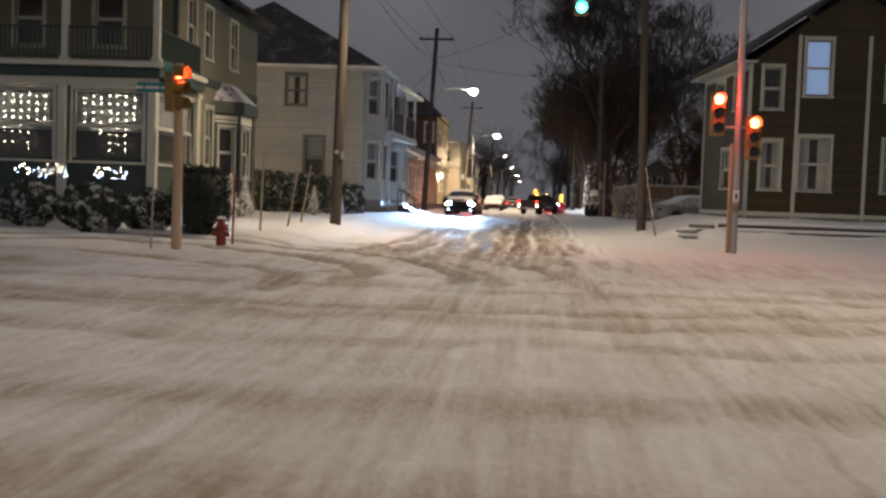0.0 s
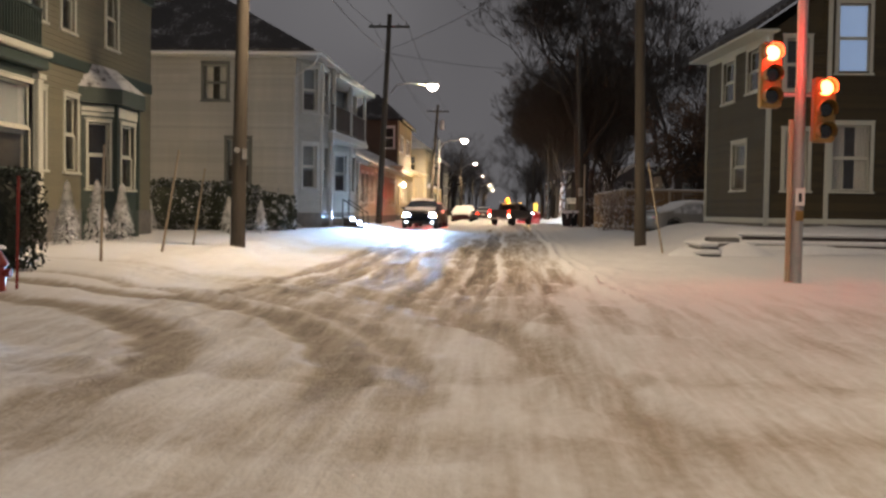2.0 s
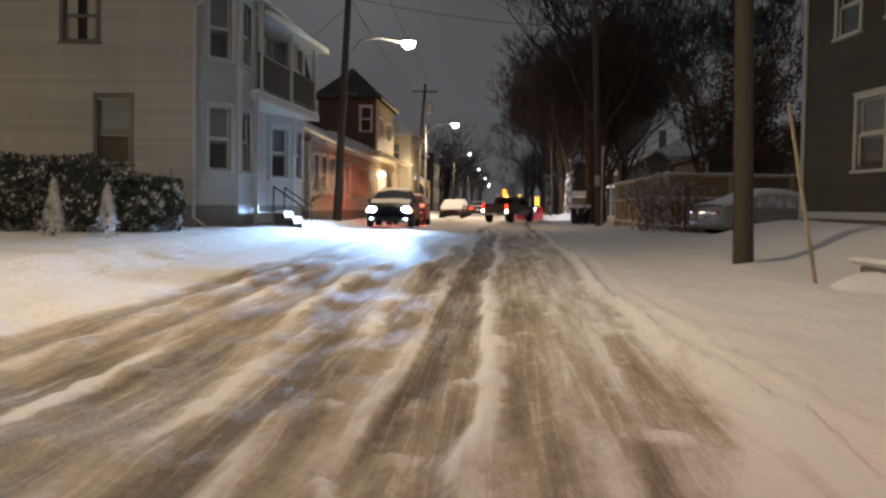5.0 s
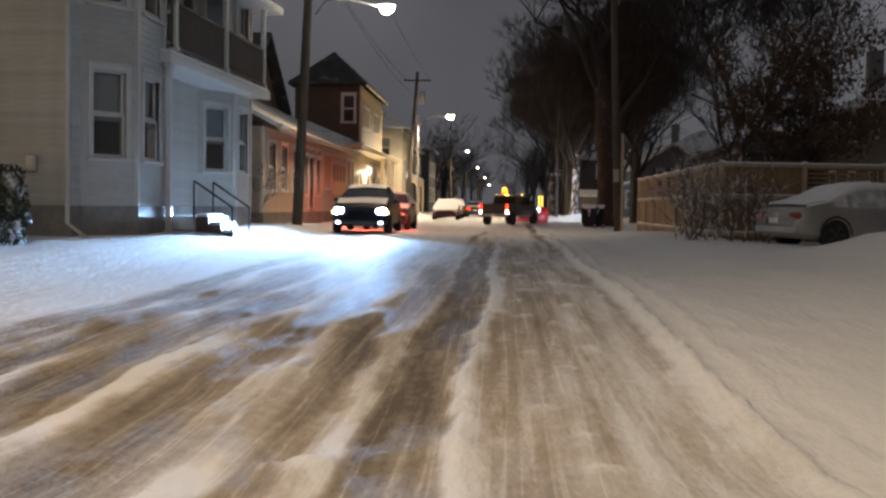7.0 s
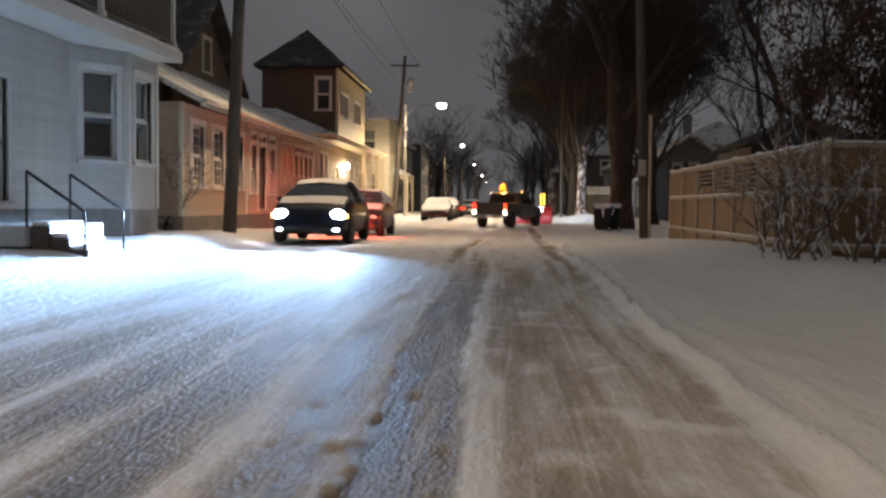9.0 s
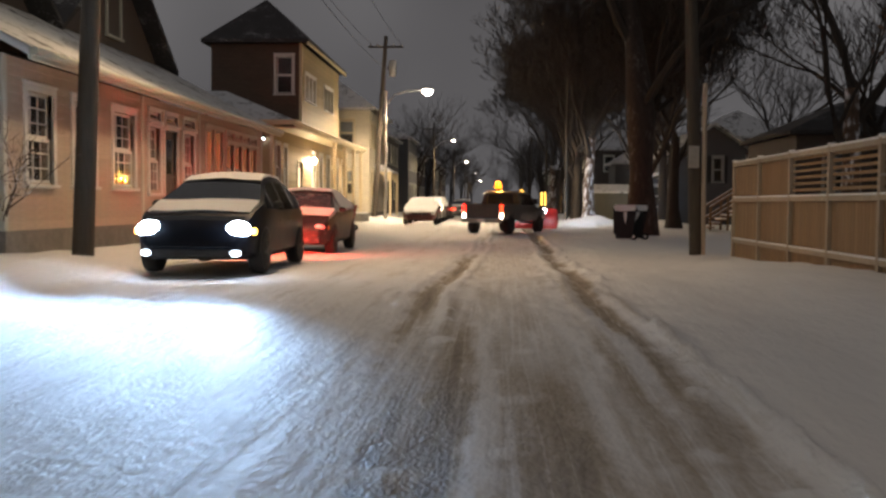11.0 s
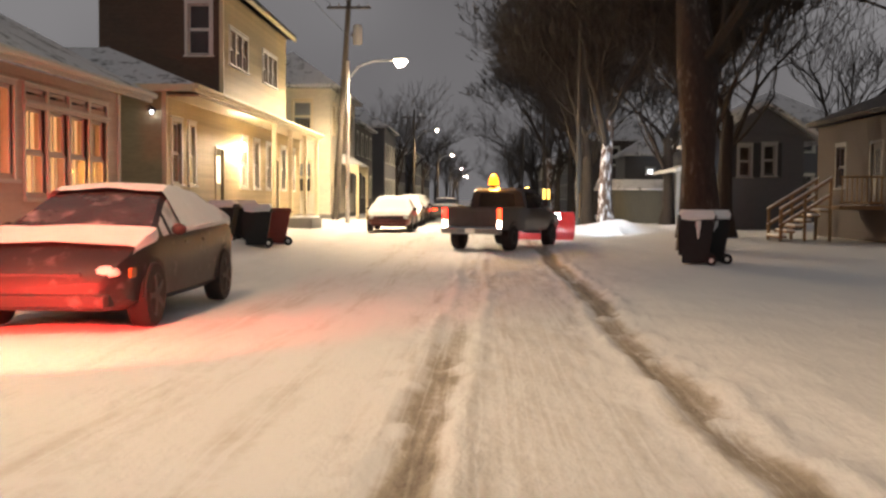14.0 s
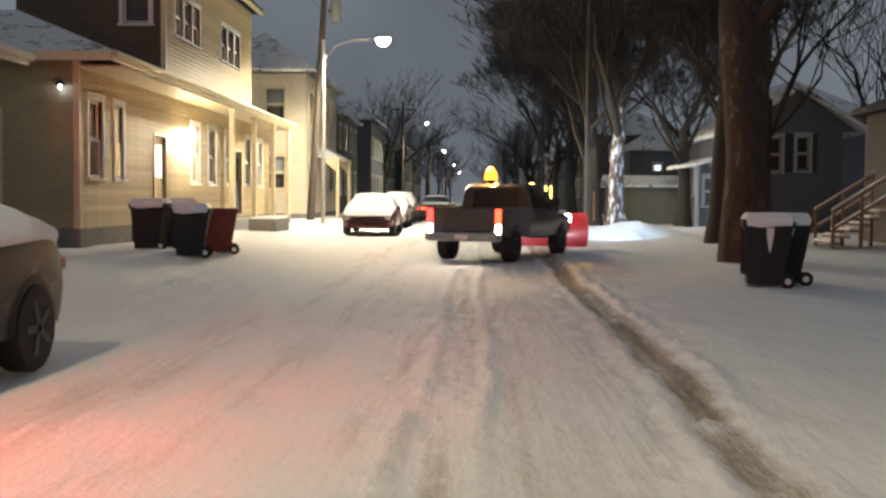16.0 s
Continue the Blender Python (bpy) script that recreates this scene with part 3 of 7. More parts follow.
def build_ground():
    xs = np.concatenate([[-2500, -900, -350, -150, -80, -50, -35, -26, -20], np.arange(-17, -8, 0.6), np.arange(-8, -4.2, 0.15), np.arange(-4.2, 2.4, 0.045), np.arange(2.4, 5.6, 0.11), np.arange(5.6, 17, 0.6), [17.5, 20, 26, 35, 50, 80, 150, 350, 900, 2500]])
    ys = np.concatenate([[-900, -300, -120, -60, -35, -22], np.arange(-14, 1, 0.6), np.arange(1, 80, 0.105), np.arange(80, 130, 0.35), np.arange(130, 230, 4), [250, 300, 400, 600, 1000, 2600]])
    x, y = np.meshgrid(xs, ys)
    w, h, lumps = tracks(x, y)
    z = ground_z(x, y)
    near = (np.abs(x) < 30) * (y < 240) * (y > -20)
    rel = 0.05 * rough(x * 0.55, y * 0.3, 20) + 0.022 * rough(x * 2.3, y * 1.3, 21) + 0.009 * rough(x * 5.5, y * 2.5, 22)
    rel = rel + h + lumps * (0.014 * rough(x * 5, y * 3, 23) + 0.016 * np.abs(rough(x * 9, y * 6, 24)) + 0.010 * rough(x * 16, y * 9, 25))
    rel = rel + lumps * 0.045 * step(0.62, 0.95, rough(x * 4.2, y * 3.2, 26))
    rel = rel + (1 - step(14, 26, y)) * (0.028 * rough(x * 0.5, y * 2.0, 27) + 0.02 * rough(x * 1.4, y * 4.2, 28))
    bank = step(96, 99, y) * (1 - step(105, 108, y)) * step(2.4, 3.4, x) * (1 - step(10, 12, x))
    rel = rel + bank * (0.10 * rough(x * 1.6, y * 1.6, 29) + 0.05 * rough(x * 4, y * 4, 30))
    calm = 1 - (0.6 * step(1.2, 0.4, x) + 0.25 * step(-0.2, -1.6, x)) * step(37, 43, y) * (1 - step(54, 58, y))
    z = z + near * rel * calm
    w = w + near * lumps * ((0.30 - 0.16 * step(54, 62, y)) * rough(x * 7, y * 0.45, 31) - 0.35 * step(0.5, 0.9, rough(x * 4.2, y * 3.2, 26)))
    n, k = len(xs), len(ys)
    verts = np.stack([x, y, z], -1).reshape(-1, 3)
    i, j = np.meshgrid(np.arange(n - 1), np.arange(k - 1))
    a = (j * n + i).ravel()
    faces = np.stack([a, a + 1, a + n + 1, a + n], -1)
    me = bpy.data.meshes.new("ground")
    me.vertices.add(len(verts))
    me.vertices.foreach_set("co", verts.ravel())
    me.loops.add(faces.size)
    me.loops.foreach_set("vertex_index", faces.ravel())
    me.polygons.add(len(faces))
    me.polygons.foreach_set("loop_start", np.arange(0, faces.size, 4))
    me.polygons.foreach_set("use_smooth", np.ones(len(faces), dtype=bool))
    me.update(calc_edges=True)
    me.attributes.new("wear", "FLOAT", "POINT").data.foreach_set("value", np.clip(w, 0, 1.2).ravel())
    me.materials.append(GROUND)
    return tagged(new("ground", me), "snow-covered street, verges and junction with slushy wheel tracks", "snowy ground", kind="structure")


ground = build_ground()

# ---- houses: shared parts ----
def siding(house, name, p, q, z0, z1, mat, openings=(), row=0.145, singly=False, label="", thick=0.2):
    """An upright wall from p to q (left to right seen from outside) with lapped boards and openings (x0, x1, z0, z1)."""
    m = frame_of(p, q)
    length = math.hypot(q[0] - p[0], q[1] - p[1])
    core = Geo(m)
    zs = sorted({z0, z1, *[z for o in openings for z in o[2:] if z0 < z < z1]})
    for a, b in zip(zs, zs[1:]):
        mid = (a + b) / 2
        x = 0.0
        for o in sorted(o for o in openings if o[2] < mid < o[3]):
            if o[0] > x + 0.01:
                core.box(x, 0, a, o[0], thick, b)
            x = max(x, o[1])
        if length > x + 0.01:
            core.box(x, 0, a, length, thick, b)
    merge(core)
    wall = part(name, core, mat, house, label, world=True)
    boards = Geo(m)
    z = z0
    cache = {}
    while z < z1 - 0.02:
        top = min(z + row + 0.015, z1)
        mid = z + row / 2
        x, spans = 0.0, []
        for o in sorted(o for o in openings if o[2] < mid < o[3]):
            if o[0] > x + 0.02:
                spans.append((x, o[0]))
            x = max(x, o[1])
        if length > x + 0.02:
            spans.append((x, length))
        for a, b in spans:
            pts = [(a, -0.026, z), (b, -0.026, z), (b, -0.006, top), (a, -0.006, top), (a, -0.0005, z), (b, -0.0005, z), (b, -0.0005, top), (a, -0.0005, top)]
            fcs = [(0, 1, 2, 3), (0, 4, 5, 1), (1, 5, 6, 2), (3, 2, 6, 7), (0, 3, 7, 4)]
            if singly:
                key = (round(b - a, 3), round(top - z, 3))
                if key not in cache:
                    g = Geo()
                    g.add([(u - a, v, w - z) for u, v, w in pts], fcs)
                    cache[key] = to_mesh("clapboard", g, mat)
                ob = new("clapboard", cache[key])
                ob.parent = wall
                ob.matrix_basis = m @ pose(a, 0, z)
                ob.matrix_parent_inverse = (house.matrix_basis @ wall.matrix_parent_inverse @ wall.matrix_basis).inverted()
            else:
                boards.add(pts, fcs)
        z += row
    if not singly:
        tagged(part("lapped_siding", boards, mat, wall, world=True), kind="stuff")
    return wall


def window(house, p, q, x, z, w, h, trim, behind=None, style="sash", name="window", deep=0.13, label="", casing=0.11):
    """A window on the wall p-q: casing, sill, sashes and panes, and a blind or curtain behind. Returns its opening."""
    m = frame_of(p, q)
    g = Geo(m)
    c = casing
    g.poly([(x - c, -0.05, z - 0.02), (x, -0.05, z - 0.02), (x, -0.05, z + h), (x + w, -0.05, z + h), (x + w, -0.05, z - 0.02), (x + w + c, -0.05, z - 0.02),
            (x + w + c, -0.05, z + h + c), (x - c, -0.05, z + h + c)], (0, 0.11, 0))
    win = part(name, g, trim, house, label, world=True)
    part("window_sill", Geo(m).box(x - c - 0.04, -0.10, z - 0.09, x + w + c + 0.04, 0.06, z - 0.02, 0.012), trim, win, world=True)
    part("window_head", Geo(m).box(x - c - 0.03, -0.075, z + h + c, x + w + c + 0.03, 0.02, z + h + c + 0.045, 0.01), trim, win, world=True)
    s = Geo(m)
    f = 0.055
    rows = [(z, z + h)] if style == "fixed" else [(z, z + h * 0.5), (z + h * 0.5, z + h)]
    for i, (a, b) in enumerate(rows):
        y0 = 0.03 if i == 0 else 0.075
        s.box(x, y0, a, x + f, y0 + 0.04, b).box(x + w - f, y0, a, x + w, y0 + 0.04, b)
        s.box(x + f, y0, a, x + w - f, y0 + 0.04, a + f).box(x + f, y0, b - f, x + w - f, y0 + 0.04, b)
        if style == "pair":
            s.box(x + w * 0.5 - 0.014, y0 + 0.005, a + f, x + w * 0.5 + 0.014, y0 + 0.03, b - f)
        if style == "grid":
            for k in range(1, 3):
                u = x + f + (w - 2 * f) * k / 3
                s.box(u - 0.012, y0 + 0.005, a + f, u + 0.012, y0 + 0.03, b - f)
            for k in range(1, 3):
                v = a + (b - a) * k / 3
                s.box(x + f, y0 + 0.006, v - 0.012, x + w - f, y0 + 0.029, v + 0.012)
    part("sash", s, trim, win, world=True)
    for i, (a, b) in enumerate(rows):
        y0 = 0.05 if i == 0 else 0.095
        pane = part("pane", Geo(m).box(x + f * 0.6, y0, a + f * 0.6, x + w - f * 0.6, y0 + 0.005, b - f * 0.6), GLASS, win, world=True)
        pane.visible_shadow = False
    # dark sheets close behind the panes paint in the unlit rooms' shade
    if behind == "blind":
        part("roller_blind", Geo(m).box(x + 0.02, 0.15, z + h * 0.42, x + w - 0.02, 0.158, z + h), BLIND, win, "half-drawn grey blind", world=True)
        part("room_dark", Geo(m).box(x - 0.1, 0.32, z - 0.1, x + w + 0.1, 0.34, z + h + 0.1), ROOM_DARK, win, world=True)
    elif behind == "curtain":
        cg = Geo(m)
        n = 14
        for side in ((0.0, 0.36), (0.64, 1.0)):
            top, bot = [], []
            for k in range(n + 1):
                u = x + w * (side[0] + (side[1] - side[0]) * k / n)
                top.append((u, 0.17 + 0.018 * math.sin(k * 2.1), z + h))
                bot.append((u, 0.17 + 0.024 * math.sin(k * 2.1), z))
            cg.loft([bot, top], close=False, caps=False)
        part("curtain", cg, CURTAIN, win, "pale drawn-back curtain", world=True)
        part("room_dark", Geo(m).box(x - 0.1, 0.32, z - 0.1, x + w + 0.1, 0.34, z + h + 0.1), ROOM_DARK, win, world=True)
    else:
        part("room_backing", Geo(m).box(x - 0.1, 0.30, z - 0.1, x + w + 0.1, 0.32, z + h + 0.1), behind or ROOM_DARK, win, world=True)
    return (x, x + w, z, z + h)


def door(house, p, q, x, z, w, h, trim, mat, lit=None):
    m = frame_of(p, q)
    g = Geo(m).box(x - 0.1, -0.05, z, x, 0.06, z + h + 0.1, 0.008).box(x + w, -0.05, z, x + w + 0.1, 0.06, z + h + 0.1, 0.008).box(x, -0.05, z + h, x + w, 0.06, z + h + 0.1, 0.008)
    d = part("door", g, trim, house, world=True)
    leaf = Geo(m).box(x + 0.005, 0.05, z + 0.01, x + w - 0.005, 0.10, z + h - 0.005, 0.006)
    for u0, u1, v0, v1 in ((0.14, 0.46, 0.08, 0.40), (0.54, 0.86, 0.08, 0.40)):
        leaf.box(x + w * u0, 0.038, z + h * v0, x + w * u1, 0.05, z + h * v1, 0.01)
    part("door_leaf", leaf, mat, d, world=True)
    part("door_light", Geo(m).box(x + w * 0.18, 0.036, z + h * 0.5, x + w * 0.82, 0.049, z + h * 0.9, 0.004), lit or CAR_GLASS, d, world=True)
    part("door_handle", Geo(m).tube([(x + w * 0.88, -0.01, z + 1.0), (x + w * 0.88, 0.05, z + 1.0)], 0.03, 8), STEEL, d, world=True)
    part("threshold", Geo(m).box(x - 0.08, -0.12, z - 0.05, x + w + 0.08, 0.05, z, 0.01), CONCRETE, d, world=True)
    return (x, x + w, z, z + h)


def slab_roof(house, slopes, mat, thick=0.16, name="roof", label=""):
    g = Geo()
    for pts in slopes:
        g.poly(pts, (0, 0, thick))
    return part(name, g, mat, house, label, world=True)


def hip(x0, x1, y0, y1, z, rise, over=0.45, ridge=0.0):
    """Four slopes of a hipped roof; ridge: half length of the ridge along y."""
    a, b, c, d = x0 - over, x1 + over, y0 - over, y1 + over
    cx, cy = (x0 + x1) / 2, (y0 + y1) / 2
    t = z + rise
    r0, r1 = (cx, cy - max(ridge, 0.05), t), (cx, cy + max(ridge, 0.05), t)
    return [[(a, c, z), (b, c, z), r0], [(b, c, z), (b, d, z), r1, r0], [(b, d, z), (a, d, z), r1], [(a, d, z), (a, c, z), r0, r1]]


def gutter(house, p, q, z, mat=WHITE_TRIM):
    return part("gutter", Geo().tube([(p[0], p[1], z), (q[0], q[1], z)], 0.07, 8), mat, house, world=True)


def railing(house, p, q, z, high, mat, gap=0.13, name="railing", singly=False):
    m = frame_of(p, q)
    length = math.hypot(q[0] - p[0], q[1] - p[1])
    rail = part(name, Geo(m).box(0, -0.05, z + high - 0.06, length, 0.05, z + high, 0.012), mat, house, world=True)
    part("bottom_rail", Geo(m).box(0, -0.035, z + 0.08, length, 0.035, z + 0.14, 0.01), mat, rail, world=True)
    one = to_mesh("baluster", Geo().box(-0.02, -0.02, z + 0.14, 0.02, 0.02, z + high - 0.06), mat)
    x = gap / 2
    while x < length:
        ob = new("baluster", one)
        ob.parent = rail
        ob.matrix_basis = m @ pose(x, 0, 0)
        ob.matrix_parent_inverse = (house.matrix_basis @ rail.matrix_parent_inverse @ rail.matrix_basis).inverted()
        x += gap
    return rail


def post(house, x, y, z0, z1, r, mat, name="post"):
    g = Geo().box(x - r, y - r, z0 + 0.12, x + r, y + r, z1 - 0.12, r * 0.18)
    g.box(x - r * 1.4, y - r * 1.4, z0, x + r * 1.4, y + r * 1.4, z0 + 0.12, 0.01).box(x - r * 1.4, y - r * 1.4, z1 - 0.12, x + r * 1.4, y + r * 1.4, z1, 0.01)
    return part(name, g, mat, house, world=True)


def plinth(house, p, q, z0, z1, mat=STONE):
    m = frame_of(p, q)
    length = math.hypot(q[0] - p[0], q[1] - p[1])
    return part("foundation", Geo(m).box(-0.03, -0.05, z0, length + 0.03, 0.22, z1, 0.01), mat, house, world=True)


def bay(house, pts, z0, z1, wall_mat, trim, sills, h, frac=0.62, behind="blind", w_min=0.3, casing=0.11, edge=None):
    """A canted bay: walls along pts with one window on each face at each sill height."""
    for p, q in zip(pts, pts[1:]):
        length = math.hypot(q[0] - p[0], q[1] - p[1])
        w = max(w_min, length * frac)
        ops = [window(house, p, q, (length - w) / 2, s, w, h, trim, behind, casing=casing) for s in sills]
        siding(house, "bay_wall", p, q, z0, z1, wall_mat, ops)
    for p in pts[1:-1]:
        part("corner_board", Geo().box(p[0] - 0.06, p[1] - 0.06, z0, p[0] + 0.06, p[1] + 0.06, z1, 0.01), edge or trim, house, world=True)

# ---- left side: green-trimmed corner house with a glazed porch ----
def corner_house():
    h = thing("corner_house", (-15.0, 34.0, 0.2), "olive clapboard corner house with dark green trim and lit porch", "house")
    se, ne, sw = (-11.2, 31.0), (-11.2, 40.2), (-20.0, 31.0)
    ops = [window(h, se, ne, 1.0, 1.9, 0.75, 1.9, PALE_TRIM), window(h, se, ne, 2.9, 1.9, 0.75, 1.9, PALE_TRIM),
           window(h, se, ne, 1.0, 5.5, 0.75, 1.7, PALE_TRIM), window(h, se, ne, 2.7, 5.5, 0.75, 1.7, PALE_TRIM), window(h, se, ne, 5.6, 5.5, 0.8, 1.7, PALE_TRIM)]
    siding(h, "wall", se, ne, 0.9, 7.6, OLIVE_SIDING, ops, singly=True)
    ops = [window(h, sw, se, x, 5.4, 0.9, 1.7, PALE_TRIM, ROOM_DARK) for x in (1.2, 3.6, 6.2)]
    siding(h, "wall", sw, se, 0.9, 7.6, OLIVE_SIDING, ops)
    siding(h, "wall", ne, (-20, 40.2), 0.9, 7.6, OLIVE_SIDING)
    siding(h, "wall", (-20, 40.2), sw, 0.9, 7.6, OLIVE_SIDING)
    plinth(h, se, ne, -0.2, 0.9)
    part("corner_board", Geo().box(-11.28, 30.92, 0.9, -11.12, 31.08, 7.6, 0.01), GREEN_TRIM, h, world=True)
    part("belt_trim", Geo().box(-11.24, 30.97, 4.55, -11.14, 40.23, 4.85, 0.01), GREEN_TRIM, h, world=True)
    part("eave_trim", Geo().box(-11.24, 30.9, 7.3, -11.10, 40.3, 7.62, 0.01), GREEN_TRIM, h, world=True)
    slab_roof(h, hip(-20, -11.2, 31, 40.2, 7.6, 3.0, 0.6, 1.0), SHINGLE)
    # canted bay on the street wall
    pts = [(-11.2, 34.9), (-10.5, 35.6), (-10.5, 37.2), (-11.2, 37.9)]
    bay(h, pts, 0.9, 3.75, GREEN_TRIM, PALE_TRIM, [1.5], 1.75, 0.6, behind=None, casing=0.06, edge=GREEN_TRIM)
    out = [(-11.2, 34.7), (-10.3, 35.5), (-10.3, 37.3), (-11.2, 38.1)]
    part("bay_cornice", Geo().poly([(x, y, 3.75) for x, y in out], (0, 0, 0.42)), GREEN_TRIM, h, world=True)
    part("bay_frieze", Geo().poly([(x + 0.03, y, 3.42) for x, y in pts], (0, 0, 0.28)), PALE_TRIM, h, world=True)
    top = [(-11.2, 35.4), (-11.0, 35.9), (-11.0, 36.9), (-11.2, 37.4)]
    part("bay_roof", Geo().loft([[(x, y, 4.17) for x, y in out], [(x, y, 4.85) for x, y in top]]), SNOWY_ROOF, h, "snow-patched shingle bay roof", world=True)
    plinth(h, pts[0], pts[1], 0.0, 0.9, GREEN_TRIM), plinth(h, pts[1], pts[2], 0.0, 0.9, GREEN_TRIM), plinth(h, pts[2], pts[3], 0.0, 0.9, GREEN_TRIM)
    # glazed porch towards the junction
    a, b, c = (-18.2, 27.4), (-10.5, 27.4), (-10.5, 30.95)
    for p, q, n in ((a, b, 3), (b, c, 1)):
        length = math.hypot(q[0] - p[0], q[1] - p[1])
        bayw = length / n
        ops = [window(h, p, q, bayw * i + 0.28, 1.75, bayw - 0.56, 1.95, PALE_TRIM, "blind", "sash", name="porch_window", casing=0.08) for i in range(n)]
        siding(h, "porch_wall", p, q, 0.5, 4.05, GREEN_TRIM, ops)
    for i in range(4):
        post(h, -18.2 + 7.7 * i / 3, 27.36, 0.5, 3.95, 0.12, PALE_TRIM, "porch_column")
    post(h, -10.46, 30.8, 0.5, 3.95, 0.12, PALE_TRIM, "porch_column")
    part("porch_cornice", Geo().box(-18.4, 27.15, 4.05, -10.25, 31.0, 4.3, 0.03), GREEN_TRIM, h, world=True)
    part("porch_fascia", Geo().box(-18.3, 27.25, 3.8, -10.35, 27.38, 4.04, 0.02), PALE_TRIM, h, world=True)
    part("porch_deck", Geo().box(-18.5, 27.05, 4.32, -10.15, 31.0, 4.48, 0.03), PALE_TRIM, h, world=True)
    railing(h, (-18.3, 27.3), (-10.4, 27.3), 4.48, 0.95, GREEN_TRIM)
    railing(h, (-10.4, 27.3), (-10.4, 30.9), 4.48, 0.95, GREEN_TRIM)
    for x in (-18.3, -15.6, -13.0, -10.4):
        post(h, x, 27.3, 4.48, 7.2, 0.09, PALE_TRIM, "balcony_post")
    part("balcony_roof", Geo().box(-18.7, 26.9, 7.2, -10.0, 31.0, 7.45, 0.04), PALE_TRIM, h, world=True)
    part("porch_base", Geo().box(-18.2, 27.45, -0.3, -10.55, 30.95, 0.5, 0.02), STONE, h, world=True)
    return h


corner_house()


def fairy_curtain(x0, x1, y, top, drops, seed):
    """A curtain of fairy lights: a lead and hanging strings of bulbs."""
    rnd = random.Random(seed)
    t = thing("fairy_light_curtain", ((x0 + x1) / 2, y, top), "hanging curtain of warm white fairy lights in a porch window", "fairy lights", "porch fairy lights")
    part("lead", Geo().tube([(x0, y, top), ((x0 + x1) / 2, y, top - 0.02), (x1, y, top)], 0.006, 4), CABLE, t, world=True)
    for i in range(drops):
        x = x0 + (x1 - x0) * (i + 0.5) / drops
        n = rnd.randint(4, 8)
        g = Geo()
        for k in range(n):
            g.ball((x + rnd.uniform(-0.015, 0.015), y - 0.015, top - 0.12 - 0.21 * k + rnd.uniform(-0.06, 0.06)), 0.0105, 0.0105, 0.013, 6, 3)
        part("bulb_string", g, FAIRY, t, world=True)


for i in range(3):
    x0 = -18.2 + 7.7 * i / 3
    fairy_curtain(x0 + 0.45, x0 + 2.1, 27.51, 3.62, 7, i)


# ---- left side: white duplex with two bays and a balcony porch ----
def white_house():
    h = thing("white_house", (-12.0, 55.5, 0.2), "two-storey white clapboard house with canted bays and a covered balcony porch", "house")
    sw, se, ne = (-19.5, 49.1), (-8.4, 49.1), (-8.4, 62.0)
    ops = [window(h, sw, se, 7.35, 5.35, 0.95, 1.4, DUN_TRIM, "curtain"), window(h, sw, se, 8.32, 1.98, 0.92, 1.78, DUN_TRIM, "blind"),
           window(h, sw, se, 4.4, 6.0, 0.5, 0.42, OFF_WHITE, ROOM_LIT, "fixed"), window(h, sw, se, 1.2, 2.0, 0.9, 1.7, OFF_WHITE)]
    siding(h, "wall", sw, se, 0.85, 7.2, WHITE_SIDING, ops, 0.115, singly=True)
    ops = [window(h, se, ne, 5.4, 5.0, 0.85, 1.6, OFF_WHITE), door(h, se, ne, 4.75, 1.0, 0.95, 2.1, OFF_WHITE, OFF_WHITE), door(h, se, ne, 6.9, 4.6, 0.85, 2.0, OFF_WHITE, DOOR_WOOD)]
    siding(h, "wall", se, ne, 0.85, 7.2, WHITE_SIDING, ops, 0.115, singly=True)
    siding(h, "wall", ne, (-19.5, 62.0), 0.85, 7.2, WHITE_SIDING)
    siding(h, "wall", (-19.5, 62.0), sw, 0.85, 7.2, WHITE_SIDING)
    plinth(h, sw, se, -0.3, 0.85), plinth(h, se, ne, -0.3, 0.85)
    for y0 in (49.55, 57.4):
        pts = [(-8.4, y0), (-7.62, y0 + 1.05), (-7.62, y0 + 2.75), (-8.4, y0 + 3.8)]
        bay(h, pts, 0.85, 7.1, WHITE_SIDING, OFF_WHITE, [1.86, 5.0], 1.78, 0.58)
        for p, q in zip(pts, pts[1:]):
            plinth(h, p, q, -0.3, 0.85)
    slab_roof(h, hip(-19.5, -8.1, 49.1, 62.0, 7.2, 3.6, 0.5, 3.0), SHINGLE)
    part("soffit", Geo().box(-19.9, 48.65, 7.08, -7.35, 62.4, 7.2, 0.02), OFF_WHITE, h, world=True)
    gutter(h, (-20.0, 48.6), (-7.3, 48.6), 7.18), gutter(h, (-7.3, 48.6), (-7.3, 62.4), 7.18)
    part("downpipe", Geo().tube([(-7.35, 48.65, 7.1), (-7.6, 48.75, 6.75), (-8.42, 49.0, 6.3), (-8.42, 49.0, 0.5), (-8.0, 48.95, 0.2)], 0.05, 8), OFF_WHITE, h, world=True)
    part("meter_box", Geo().box(-9.25, 48.96, 1.5, -9.05, 49.08, 1.85, 0.02), STEEL, h, world=True)
    # porch between the bays, balcony over it
    part("porch_floor", Geo().box(-8.35, 52.6, 0.3, -7.0, 55.6, 0.62, 0.02), CONCRETE, h, world=True)
    part("porch_roof", Geo().poly([(-8.35, 52.0, 4.12), (-7.35, 52.0, 4.08), (-6.95, 60.0, 4.08), (-8.35, 60.0, 4.12)], (0, 0, 0.24)), OFF_WHITE, h, world=True)
    part("porch_roof_snow", Geo().poly([(-8.3, 52.05, 4.365), (-7.38, 52.05, 4.335), (-7.0, 59.95, 4.335), (-8.3, 59.95, 4.365)], (0, 0, 0.05)), SNOW, h, world=True)
    for x, y in ((-7.45, 52.2),):
        post(h, x, y, 0.2, 4.1, 0.065, OFF_WHITE, "porch_post")
